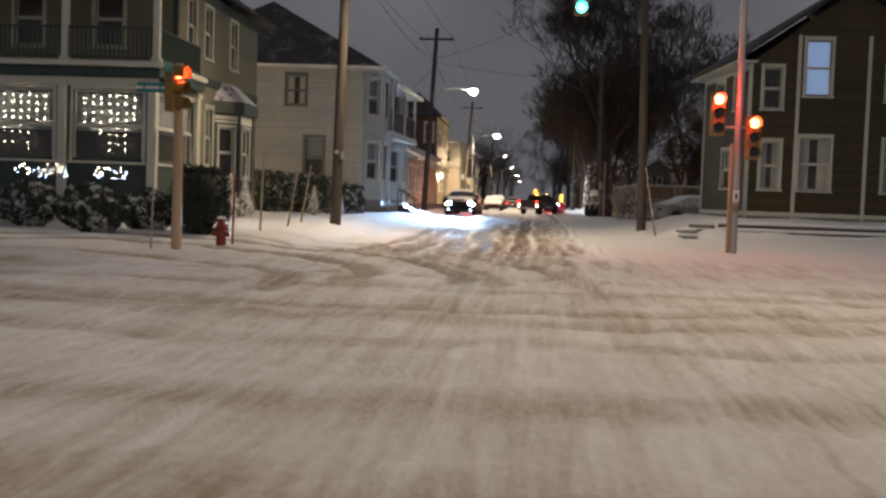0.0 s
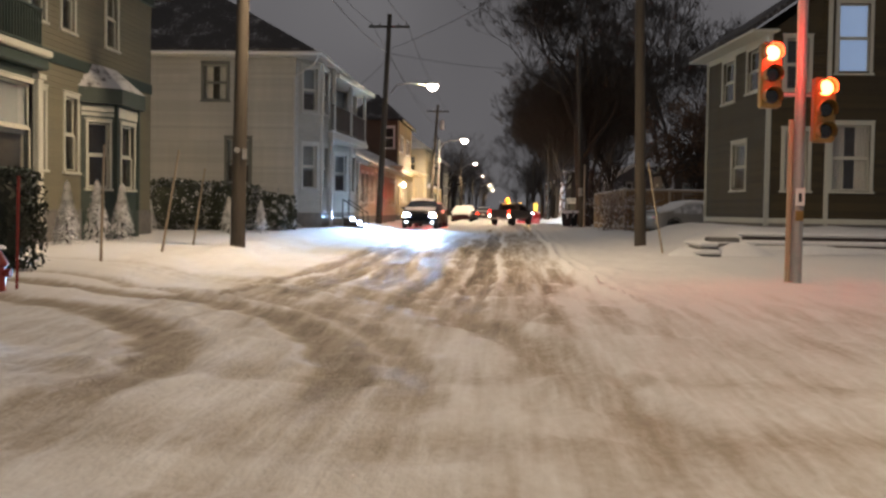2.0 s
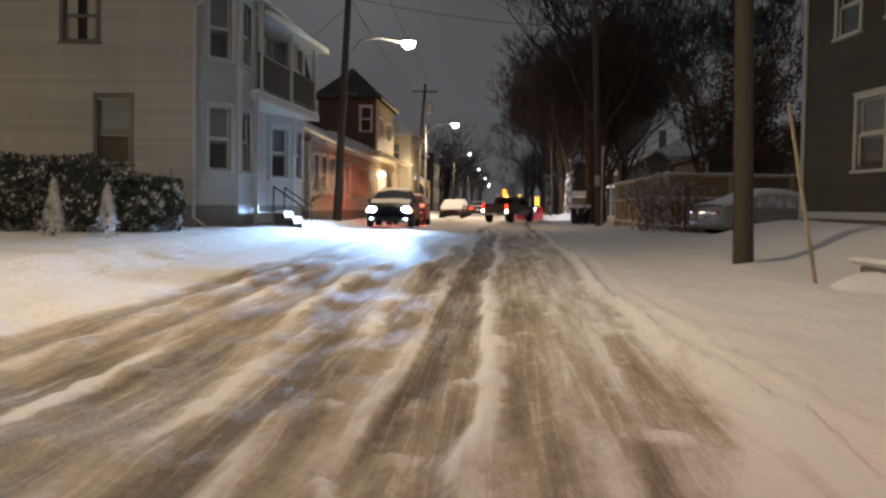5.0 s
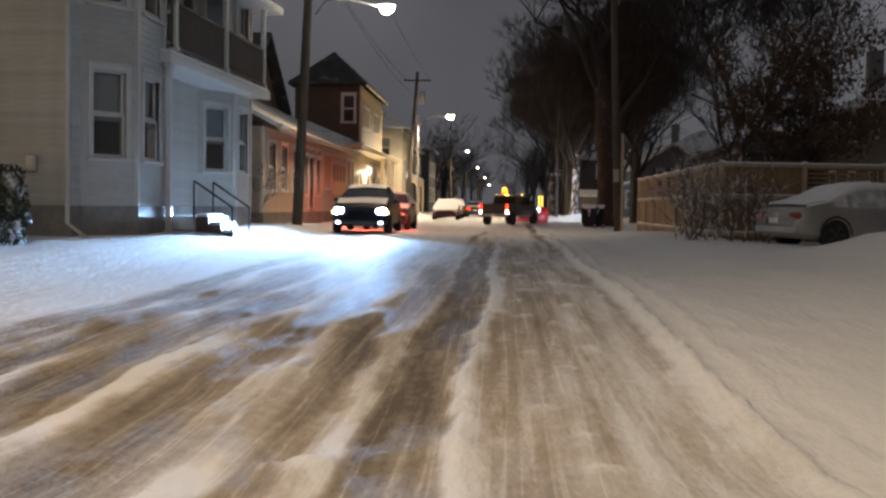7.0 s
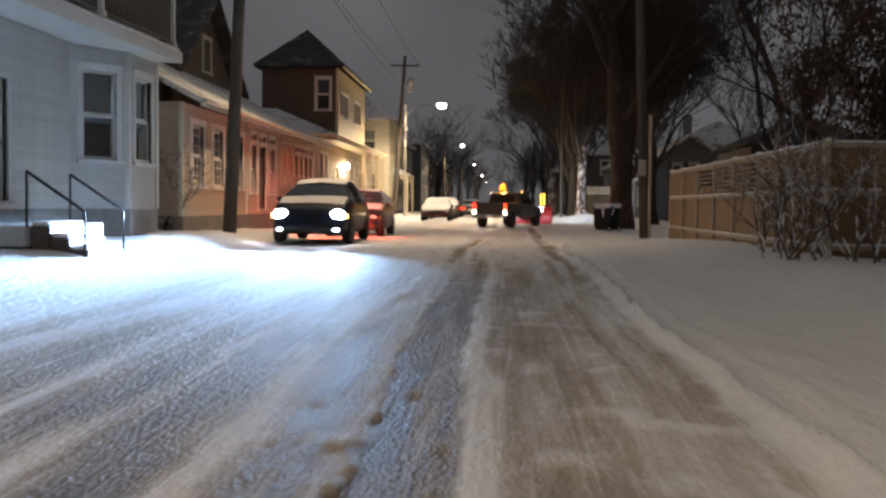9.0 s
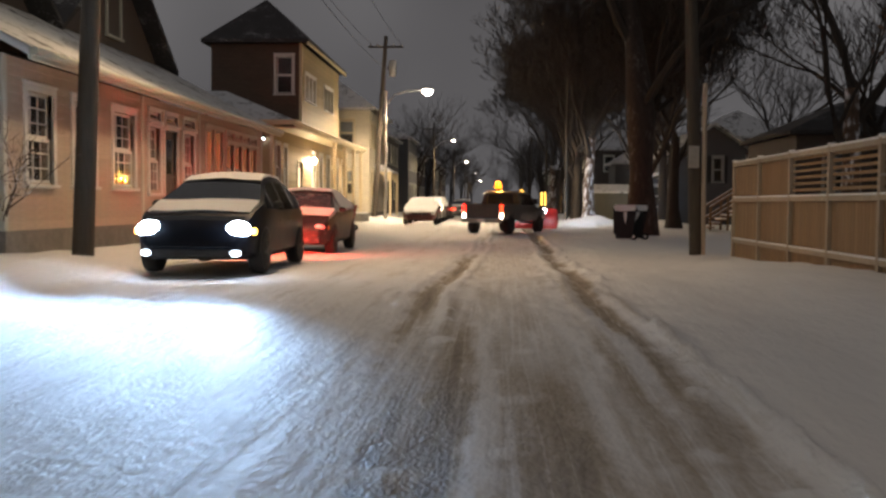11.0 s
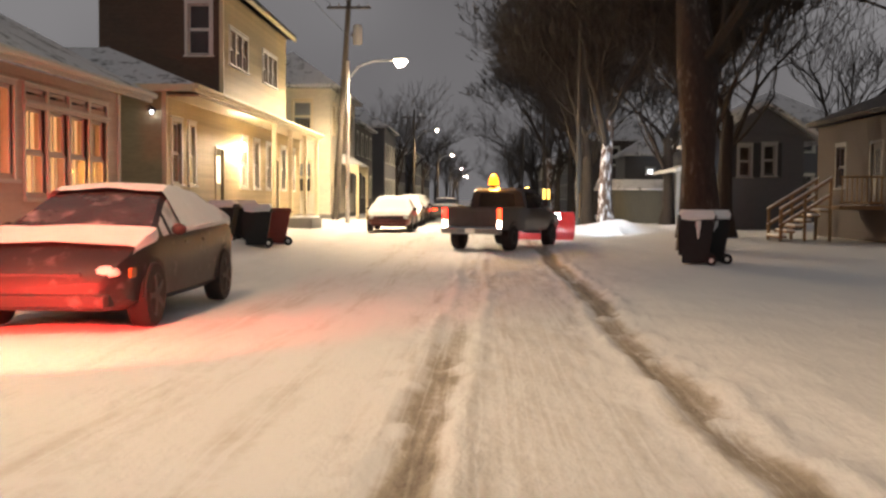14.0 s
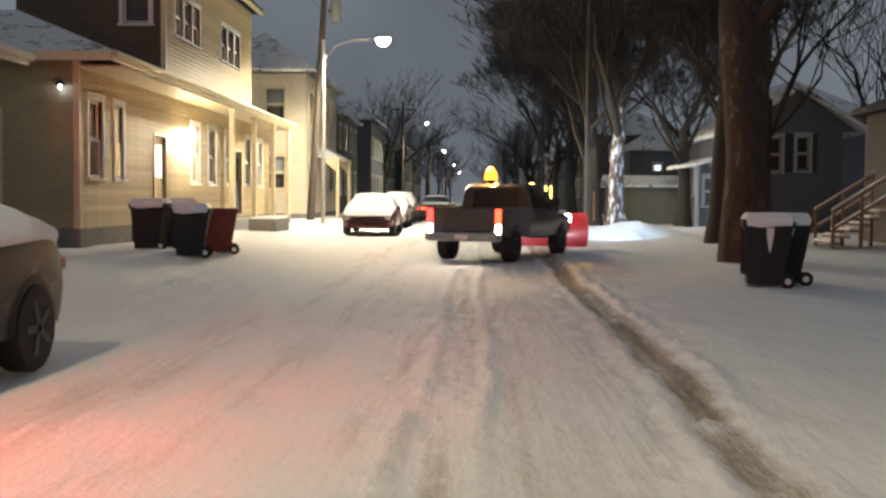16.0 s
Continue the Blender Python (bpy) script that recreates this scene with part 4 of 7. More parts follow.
    railing(h, (-7.42, 52.2), (-7.08, 59.8), 4.38, 1.15, DARK_SIDING, 0.14, "balcony_railing")
    for x, y in ((-7.4, 52.4), (-7.22, 56.0), (-7.1, 59.7)):
        post(h, x, y, 4.38, 7.05, 0.07, OFF_WHITE, "balcony_post")
    part("balcony_eave", Geo().poly([(-8.35, 52.6, 6.75), (-7.2, 52.6, 6.72), (-6.7, 60.6, 6.72), (-8.35, 60.6, 6.75)], (0, 0, 0.2)), OFF_WHITE, h, world=True)
    for i in range(3):
        part("step", Geo().box(-6.98 + 0.30 * i, 52.7, -0.1, -6.68 + 0.30 * i, 54.1, 0.62 - 0.18 * i, 0.02), DARK_SIDING, h, world=True)
        part("step_snow", Geo().box(-6.97 + 0.30 * i, 52.72, 0.62 - 0.18 * i, -6.70 + 0.30 * i, 54.08, 0.69 - 0.18 * i, 0.03), SNOW, h, "snow on the step", world=True)
    for y in (52.62, 54.18):
        part("handrail", Geo().tube([(-7.0, y, 1.45), (-6.1, y, 0.85), (-6.1, y, 0.0)], 0.025, 6).tube([(-7.0, y, 0.6), (-7.0, y, 1.45)], 0.02, 6), DARK_METAL, h, world=True)
    return h


white_house()


# ---- left side: low house with a long glazed porch ----
def porch_house():
    h = thing("porch_bungalow", (-12.0, 71.5, 0.1), "low bungalow with a long closed-in porch and snowy roof, glowing red", "house")
    p, q = (-7.8, 62.6), (-7.8, 80.5)
    ops = [window(h, p, q, x, 1.45, w, 1.55, WHITE_TRIM, ROOM_DARK, "grid", casing=0.12) for x, w in ((0.8, 1.0), (2.7, 1.0), (4.7, 1.2))]
    for x, w in ((6.85, 0.75), (9.4, 0.9)):
        ops.append(window(h, p, q, x, 1.35, w, 1.5, WHITE_TRIM, ROOM_DARK, "grid", casing=0.12))
        ops.append(window(h, p, q, x, 3.0, w, 0.2, WHITE_TRIM, ROOM_DARK, "fixed", name="transom", casing=0.06))
    ops.append(door(h, p, q, 7.95, 0.75, 0.95, 2.1, WHITE_TRIM, DOOR_WOOD))
    ops.append(window(h, p, q, 7.97, 3.0, 0.9, 0.2, WHITE_TRIM, ROOM_WARM, "fixed", name="transom", casing=0.06))
    ops.append(window(h, p, q, 11.4, 1.65, 0.8, 1.5, PALE_TRIM, ROOM_WARM, "fixed", casing=0.08))
    ops.append(window(h, p, q, 12.3, 1.65, 0.8, 1.5, PALE_TRIM, ROOM_WARM, "fixed", casing=0.08))
    for i in range(4):
        ops.append(window(h, p, q, 13.5 + 0.95 * i, 1.35, 0.85, 1.5, PALE_TRIM, ROOM_WARM, "pair", casing=0.05))
        ops.append(window(h, p, q, 13.5 + 0.95 * i, 2.98, 0.85, 0.2, PALE_TRIM, ROOM_DARK, "fixed", name="transom", casing=0.05))
    siding(h, "porch_wall", p, q, 0.65, 3.5, PORCH_SIDING, ops, 0.15, singly=True)
    siding(h, "porch_side", (-10.6, 62.6), p, 0.65, 3.5, PORCH_SIDING)
    siding(h, "porch_side", q, (-10.6, 80.5), 0.65, 3.5, PORCH_SIDING)
    plinth(h, p, q, -0.3, 0.65)
    for x in (0.0, 6.4, 10.75, 17.9):
        part("corner_board", Geo().box(-7.86, 62.6 + x - 0.07, 0.65, -7.75, 62.6 + x + 0.07, 3.5, 0.01), PALE_TRIM, h, world=True)
    slab_roof(h, [[(-7.2, 62.3, 3.42), (-7.2, 80.9, 3.42), (-11.4, 80.9, 5.6), (-11.4, 62.3, 5.6)]], SNOWY_ROOF, 0.14, "porch_roof", "shingled porch roof half covered in snow")
    part("fascia", Geo().box(-7.24, 62.3, 3.36, -7.17, 80.9, 3.56, 0.01), PALE_TRIM, h, world=True)
    gutter(h, (-7.13, 62.3), (-7.13, 80.9), 3.5, PALE_TRIM)
    # main block behind
    for y0, y1, top in ((63.2, 71.2, 5.4), (72.2, 80.4, 5.4)):
        siding(h, "main_wall", (-17.5, y0), (-11.2, y0), 0.5, top, DARK_SIDING)
        siding(h, "main_wall", (-11.2, y0), (-11.2, y1), 4.6, top, DARK_SIDING)
        siding(h, "main_wall", (-11.2, y1), (-17.5, y1), 0.5, top, DARK_SIDING)
        siding(h, "main_wall", (-17.5, y1), (-17.5, y0), 0.5, top, DARK_SIDING)
        cy = (y0 + y1) / 2
        slab_roof(h, [[(-10.7, y0 - 0.5, top), (-10.7, cy, top + 3.3), (-18, cy, top + 3.3), (-18, y0 - 0.5, top)], [(-10.7, cy, top + 3.3), (-10.7, y1 + 0.5, top), (-18, y1 + 0.5, top), (-18, cy, top + 3.3)]], SHINGLE)
        part("gable", Geo().poly([(-11.2, y0, top), (-11.2, y1, top), (-11.2, cy, top + 3.1)], (-0.15, 0, 0)), DARK_SIDING, h, world=True)
        win = window(h, (-11.2, y0), (-11.2, y1), (y1 - y0) / 2 - 0.5, top + 0.6, 1.0, 1.2, PALE_TRIM)
    return h


porch_house()


# ---- left side: yellow house with lit porch ----
def yellow_house():
    h = thing("yellow_house", (-12.0, 97.0, 0.1), "cream-yellow clapboard house with a lit veranda", "house")
    p, q, s = (-8.9, 87.2), (-8.9, 108.0), (-18.9, 87.2)
    ops = [window(h, p, q, x, 1.75, 0.85, 1.75, WHITE_TRIM, b) for x, b in ((0.6, "curtain"), (8.9, "curtain"), (10.9, "curtain"), (13.2, "blind"), (16.2, "blind"), (18.4, "blind"))]
    ops.append(window(h, p, q, 2.25, 1.75, 0.6, 1.75, WHITE_TRIM, ROOM_LIT))
    ops += [door(h, p, q, 5.3, 0.75, 1.0, 2.2, CREAM_TRIM, CREAM_TRIM, ROOM_LIT), door(h, p, q, 14.6, 0.75, 1.0, 2.2, CREAM_TRIM, DOOR_WOOD)]
    siding(h, "wall", p, q, 0.6, 4.35, CREAM_SIDING, ops, 0.125, singly=True)
    ops = [door(h, s, p, 7.3, 0.75, 0.95, 2.4, CREAM_TRIM, DOOR_WOOD)]
    siding(h, "wall", s, p, 0.6, 4.35, CREAM_SIDING, ops, 0.125)
    siding(h, "wall", q, (-18.9, 108.0), 0.6, 4.35, CREAM_SIDING)
    siding(h, "wall", (-18.9, 108.0), s, 0.6, 4.35, CREAM_SIDING)
    plinth(h, p, q, -0.3, 0.6), plinth(h, s, p, -0.3, 0.6)
    part("corner_board", Geo().box(-8.97, 87.13, 0.6, -8.83, 87.27, 4.35, 0.01), CREAM_TRIM, h, world=True)
    slab_roof(h, [[(-19.5, 86.6, 4.28), (-7.9, 86.6, 4.28), (-11.6, 90.3, 5.8), (-19.5, 90.3, 5.8)], [(-7.9, 86.6, 4.28), (-7.9, 93.9, 4.28), (-11.6, 93.9, 5.8), (-11.6, 90.3, 5.8)],
                  [(-11.6, 90.3, 5.8), (-11.6, 93.9, 5.8), (-19.5, 93.9, 5.8), (-19.5, 90.3, 5.8)]], SNOWY_ROOF, 0.12, "wing_roof", "low snowy shingled hip roof over the wing")
    slab_roof(h, [[(-7.9, 93.9, 4.28), (-7.9, 108.5, 4.28), (-9.2, 108.5, 4.82), (-9.2, 93.9, 4.82)], [(-9.2, 93.9, 4.82), (-9.2, 108.5, 4.82), (-19.5, 108.5, 5.6), (-19.5, 93.9, 5.6)]],
              SNOWY_ROOF, 0.12, "veranda_roof", "snowy shingled veranda roof")
    part("fascia", Geo().box(-7.95, 86.6, 4.2, -7.88, 108.5, 4.4, 0.01), CREAM_TRIM, h, world=True)
    part("fascia", Geo().box(-19.5, 86.52, 4.2, -7.9, 86.6, 4.4, 0.01), CREAM_TRIM, h, world=True)
    gutter(h, (-7.84, 86.6), (-7.84, 108.5), 4.36, CREAM_TRIM)
    part("soffit", Geo().box(-8.88, 87.28, 4.14, -7.95, 108.4, 4.19), CREAM_TRIM, h, world=True)
    for y in (97.9, 101.2, 104.6, 107.8):
        post(h, -8.05, y, 0.1, 4.15, 0.08, CREAM_TRIM, "veranda_post")
    part("veranda_floor", Geo().box(-8.86, 91.9, 0.1, -7.95, 108.0, 0.55, 0.02), CONCRETE, h, world=True)
    # upper storey
    a, b, c = (-13.2, 93.8), (-9.0, 93.8), (-9.0, 105.0)
    ops = [window(h, a, b, 3.05, 6.2, 0.75, 1.7, WHITE_TRIM)]
    # south face coloured darker and browner than the other upper walls
    siding(h, "upper_wall", a, b, 4.6, 8.5, BROWN_WALL, ops, 0.16)
    ops = [window(h, b, c, x, 6.05, 0.75, 1.15, WHITE_TRIM, "curtain") for x in (1.0, 1.95, 2.9, 6.4, 7.35, 8.3)]
    siding(h, "upper_wall", b, c, 4.75, 8.5, CREAM_SIDING, ops, 0.125, singly=True)
    siding(h, "upper_wall", c, (-13.2, 105), 4.4, 8.5, CREAM_SIDING)
    siding(h, "upper_wall", (-13.2, 105), a, 4.4, 8.5, CREAM_SIDING)
    part("corner_board", Geo().box(-9.07, 93.73, 4.9, -8.93, 93.87, 8.5, 0.01), CREAM_TRIM, h, world=True)
    slab_roof(h, hip(-13.2, -9.0, 93.8, 105.0, 8.5, 2.3, 0.4, 3.4), SHINGLE)
    part("upper_fascia", Geo().box(-8.66, 93.4, 8.40, -8.58, 105.4, 8.56, 0.01), CREAM_TRIM, h, world=True)
    part("chimney", Geo().box(-14.1, 103.0, 7.4, -13.4, 103.7, 9.8, 0.03), STONE, h, world=True)
    return h


yellow_house()


def porch_lamp(at, label, glow, watts, size=1.0):
    t = thing("porch_lamp", at, label, "wall lamp", "porch lamps")
    x, y, z = at
    part("bracket", Geo().tube([(x - 0.16, y, z + 0.1), (x - 0.05, y, z + 0.16), (x, y, z + 0.1)], 0.015, 6), DARK_METAL, t, world=True)
    part("shade", Geo().loft([[(x + r * math.cos(a), y + r * math.sin(a), z + hh) for a in [k * math.pi / 5 for k in range(10)]] for r, hh in ((0.13, 0.0), (0.11, 0.04), (0.04, 0.1))]), DARK_METAL, t, world=True)
    part("bulb", Geo().ball((x, y, z - 0.04), 0.06 * size, 0.06 * size, 0.08 * size, 10, 6), glow, t, world=True)
    if watts:
        lamp("porch_light", "POINT", (x + 0.02, y, z - 0.2), (x, y, 0), watts, WARM, 0.07)


porch_lamp((-8.66, 95.4, 3.2), "bright warm bulb on the veranda wall", PORCH_GLOW, 115, 1.9)
porch_lamp((-15.8, 40.5, 2.6), "back door lamp on the corner house", PORCH_GLOW, 170, 1.0)
porch_lamp((-9.2, 87.02, 3.72), "small gooseneck lamp by the side door", SMALL_GLOW, 0, 0.6)


def window_candle(y):
    t = thing("window_candle", (-8.0, y, 1.35), "small warm electric candle on a porch window sill", "window candle", "window candles")
    part("base", Geo().tube([(-8.0, y, 1.35), (-8.0, y, 1.38)], [0.05, 0.035], 10), PALE_TRIM, t, world=True)
    part("stem", Geo().tube([(-8.0, y, 1.38), (-8.0, y, 1.76)], 0.014, 8), PALE_TRIM, t, world=True)
    part("bulb", Geo().ball((-8.0, y, 1.82), 0.03, 0.03, 0.06, 8, 6), CANDLE_GLOW, t, world=True)


for cy in (78.55, 79.25):
    window_candle(cy)


# ---- left side: second yellow house, then dark houses down the street ----
def second_yellow():
    h = thing("yellow_house", (-11.0, 119.0, 0.0), "pale yellow two-storey house with white porch hood beside a street lamp", "house")
    a, b, c = (-13.5, 114.5), (-8.4, 114.5), (-8.4, 125.0)
    ops = [window(h, a, b, 3.1, 5.0, 0.95, 1.6, CREAM_TRIM, "blind"), window(h, a, b, 0.9, 5.0, 0.95, 1.6, CREAM_TRIM, "blind"), window(h, a, b, 3.1, 1.7, 0.95, 1.6, CREAM_TRIM, "blind")]
    siding(h, "wall", a, b, 0.5, 7.3, PALE_YELLOW, ops)
    ops = [window(h, b, c, x, 4.9, 0.8, 1.6, CREAM_TRIM, "blind") for x in (0.8, 2.6, 5.6, 8.0)] + [window(h, b, c, x, 1.7, 0.9, 1.6, CREAM_TRIM, "blind") for x in (1.0, 8.0)]
    siding(h, "wall", b, c, 0.5, 7.3, PALE_YELLOW, ops)
    siding(h, "wall", c, (-13.5, 125), 0.5, 7.3, PALE_YELLOW)
    siding(h, "wall", (-13.5, 125), a, 0.5, 7.3, PALE_YELLOW)
    slab_roof(h, hip(-13.5, -8.4, 114.5, 125, 7.3, 2.2, 0.5, 2.6), SNOWY_ROOF)
    plinth(h, a, b, -0.3, 0.5), plinth(h, b, c, -0.3, 0.5)
    part("porch_hood", Geo().loft([[(-8.4, 117.2, 3.35), (-7.1, 117.2, 3.3), (-7.1, 122.3, 3.3), (-8.4, 122.3, 3.35)], [(-8.4, 117.4, 3.95), (-8.2, 118.2, 3.95), (-8.2, 121.4, 3.95), (-8.4, 122.1, 3.95)]]), SNOW, h, "snow-covered porch hood", world=True)
    for y in (117.4, 122.1):
        post(h, -7.25, y, 0.0, 3.3, 0.08, CREAM_TRIM, "porch_post")
        part("porch_bracket", Geo().poly([(-7.3, y - 0.03, 3.3), (-8.1, y - 0.03, 3.3), (-7.3, y - 0.03, 2.6)], (0, 0.06, 0)), CREAM_TRIM, h, world=True)
    return h


second_yellow()


def far_house(x0, x1, y0, y1, top, mat, side, lit=0):
    """A plain two-storey house far down the street; side: +1 faces right, -1 faces left."""
    h = thing("terrace_house", ((x0 + x1) / 2, (y0 + y1) / 2, 0), "dark two-storey house with snowy roof down the street", "house", "houses down the street")
    f = x1 if side > 0 else x0
    p, q = ((f, y0), (f, y1)) if side > 0 else ((f, y1), (f, y0))
    n = max(2, int((y1 - y0) / 2.6))
    ops = []
    for i in range(n):
        for k, z in enumerate((1.5, 4.5)):
            ops.append(window(h, p, q, (y1 - y0) * (i + 0.5) / n - 0.45, z, 0.9, 1.5, PALE_TRIM, FAR_GLOW if (i + 2 * k) % 5 == lit else ROOM_DARK))
    siding(h, "wall", p, q, 0.0, top, mat, ops, 0.3)
    ops = [window(h, (x0, y0), (x1, y0), (x1 - x0) * u - 0.45, z, 0.9, 1.5, PALE_TRIM, ROOM_DARK) for u in (0.3, 0.7) for z in (1.5, 4.5)]
    siding(h, "wall", (x0, y0), (x1, y0), 0.0, top, mat, ops, 0.3)
    siding(h, "wall", (x1, y1), (x0, y1), 0.0, top, mat, (), 0.3)
    b = x0 if side > 0 else x1
    siding(h, "wall", *(((b, y1), (b, y0)) if side > 0 else ((b, y0), (b, y1))), 0.0, top, mat, (), 0.3)
    slab_roof(h, hip(x0, x1, y0, y1, top, 2.2, 0.4, (y1 - y0) * 0.25), SNOWY_ROOF)
    part("chimney", Geo().box(x0 + 1.5, y1 - 2.2, top + 0.8, x0 + 2.2, y1 - 1.5, top + 3.4, 0.03), STONE, h, world=True)


far_house(-16, -9.0, 130, 141, 6.6, DARK_SIDING, 1, 3)
far_house(-16, -8.5, 146, 157, 7.4, GREY_SIDING, 1, 9)
far_house(-16, -9.0, 163, 176, 6.4, DARK_SIDING, 1, 9)
far_house(-17, -8.6, 184, 200, 7.0, GREY_SIDING, 1, 2)
far_house(-17, -9.0, 210, 230, 6.8, DARK_SIDING, 1, 9)
far_house(9.0, 17, 150, 163, 6.6, DARK_SIDING, -1, 1)
far_house(9.5, 17, 175, 192, 6.8, GREY_SIDING, -1, 9)
far_house(9.0, 17, 215, 236, 6.8, DARK_SIDING, -1, 3)


def lit_sign(x, y, z):
    """A small twin-arched sign glowing yellow on a post."""
    t = thing("lit_sign", (x, y, 0), "small twin-arched sign glowing yellow on a dark post", "sign")
    part("post", Geo().tube([(x, y + 0.06, -0.1), (x, y + 0.06, z + 0.45)], 0.035, 8), DARK_METAL, t, world=True)
    part("backing", Geo().box(x - 0.24, y + 0.0, z - 0.46, x + 0.24, y + 0.04, z + 0.46, 0.01), DARK_METAL, t, world=True)
    for s in (-1, 1):
        cx = x + s * 0.11
        ring = [(cx + 0.048 * math.cos(a), y - 0.004, z + 0.34 + 0.09 * math.sin(a)) for a in [math.pi * k / 8 for k in range(9)]]
        part("arched_pane", Geo().poly([(cx - 0.048, y - 0.004, z - 0.42), *reversed(ring), (cx + 0.048, y - 0.004, z - 0.42)][::-1], (0, -0.012, 0)), SIGN_GLOW, t, world=True)


lit_sign(3.04, 110.1, 1.48)

# ---- right side: dark green corner house ----
def green_house():
    h = thing("green_house", (11.5, 47.0, 0.3), "dark green clapboard house with pale corner boards on a snowy terrace", "house")
    nw, sw, se, ne = (7.68, 47.5), (8.35, 41.25), (16.2, 41.25), (16.2, 47.5)
    ops = [window(h, nw, sw, 2.95, 1.9, 1.35, 1.55, PALE_TRIM, "blind"), window(h, nw, sw, 1.75, 5.0, 1.2, 1.4, PALE_TRIM), window(h, nw, sw, 4.3, 5.1, 1.15, 1.35, PALE_TRIM)]
    siding(h, "wall", nw, sw, 0.95, 6.8, MOSS_SIDING, ops, 0.125, singly=True)
    ops = [window(h, sw, se, 0.52, 1.85, 0.72, 1.85, PALE_TRIM, "curtain"), window(h, sw, se, 1.98, 1.85, 1.18, 2.05, PALE_TRIM, "curtain"), window(h, sw, se, 5.2, 1.85, 0.9, 2.0, PALE_TRIM, "curtain"),
           window(h, sw, se, 0.5, 5.0, 0.7, 1.6, PALE_TRIM), window(h, sw, se, 2.1, 5.55, 0.95, 2.15, PALE_TRIM, ROOM_BLUE), window(h, sw, se, 5.2, 5.4, 0.9, 1.3, PALE_TRIM)]
    siding(h, "wall", sw, se, 0.95, 6.8, MOSS_SIDING, ops, 0.125, singly=True)
    siding(h, "gable_wall", (10.0, 41.25), (14.6, 41.25), 6.8, 8.1, MOSS_SIDING, [(2.1 - 1.65, 3.05 - 1.65, 5.55, 7.7)], 0.125)
    siding(h, "wall", ne, nw, 0.95, 6.8, MOSS_SIDING)
    siding(h, "wall", se, ne, 0.95, 6.8, MOSS_SIDING)
    plinth(h, se, ne, 0.0, 0.95), plinth(h, ne, nw, 0.0, 0.95)
    part("gable", Geo().poly([(16.2, 47.42, 6.8), (7.68, 47.42, 6.8), (11.95, 47.42, 9.75)], (0, 0.06, 0)), MOSS_SIDING, h, world=True)
    for (x, y), top in ((nw, 6.8), (sw, 6.8), ((10.18, 41.25), 7.9), ((12.85, 41.25), 7.9)):
        part("corner_board", Geo().box(x - 0.07, y - 0.07, 0.7, x + 0.07, y + 0.07, top, 0.01), PALE_TRIM, h, world=True)
    for p, q in ((nw, sw), (sw, se)):
        m = frame_of(p, q)
        ln = math.hypot(q[0] - p[0], q[1] - p[1])
        part("water_table", Geo(m).box(-0.02, -0.08, 0.78, ln + 0.02, 0.02, 0.95, 0.01), PALE_TRIM, h, world=True)
        plinth(h, p, q, 0.0, 0.78)
    part("frieze_board", Geo(frame_of(nw, sw)).box(0, -0.05, 6.55, 6.28, 0.0, 6.8, 0.01), PALE_TRIM, h, world=True)
    part("soffit", Geo().poly([(7.0, 48.0, 6.74), (7.7, 40.7, 6.74), (8.5, 40.7, 6.74), (7.8, 48.0, 6.74)], (0, 0, 0.07)), PALE_TRIM, h, world=True)
    slab_roof(h, [[(7.0, 48.1, 6.82), (7.75, 40.6, 6.82), (12.3, 40.6, 10.0), (11.9, 48.1, 10.0)], [(12.3, 40.6, 10.0), (16.9, 40.6, 6.82), (16.9, 48.1, 6.82), (11.9, 48.1, 10.0)]], SHINGLE)
    part("gable", Geo().poly([(10.0, 41.27, 8.1), (14.6, 41.27, 8.1), (12.3, 41.27, 9.75)], (0, 0.15, 0)), MOSS_SIDING, h, world=True)
    for a, b in (((8.35, 6.8), (10.0, 8.1)), ((16.2, 6.8), (14.6, 8.1))):
        part("gable_cheek", Geo().poly([(a[0], 41.27, 6.8), (b[0], 41.27, 6.8), (b[0], 41.27, 8.05)], (0, 0.15, 0)), MOSS_SIDING, h, world=True)
    return h


green_house()


def terrace_wall():
    t = thing("retaining_wall", (8.0, 34.5, 0.1), "low timber retaining wall with snowy courses beside a stone stair", "retaining wall")
    for i in range(3):
        y = 34.6 + 0.55 * i
        z = 0.03 + 0.20 * i
        part("timber", Geo().box(6.2 + 0.1 * i, y, z - 0.2, 15.0, y + 0.2, z + 0.04, 0.02), DARK_SIDING, t, world=True)
        part("snow_cap", Geo().box(6.16 + 0.1 * i, y - 0.05, z + 0.04, 15.0, y + 0.55, z + 0.15, 0.05), SNOW, t, "snow cap", world=True)
    for i in range(4):
        part("step", Geo().box(5.3, 33.6 + 0.4 * i, -0.2, 6.1, 34.02 + 0.4 * i, 0.0 + 0.15 * i, 0.015), STONE, t, world=True)
        part("step_snow", Geo().box(5.34, 33.64 + 0.4 * i, 0.0 + 0.15 * i, 6.06, 34.0 + 0.4 * i, 0.04 + 0.15 * i, 0.02), SNOW, t, world=True)
    for i in range(3):
        part("stair_block", Geo().box(4.5 + 0.16 * i, 32.6 + 0.35 * i, -0.2 + 0.17 * i, 5.28, 34.9, -0.09 + 0.17 * i, 0.03), STONE, t, world=True)
        part("block_snow", Geo().box(4.46 + 0.16 * i, 32.55 + 0.35 * i, -0.09 + 0.17 * i, 5.27, 32.95 + 0.35 * i + (1.6 if i == 2 else 0), 0.02 + 0.17 * i, 0.045), SNOW, t, world=True)


terrace_wall()


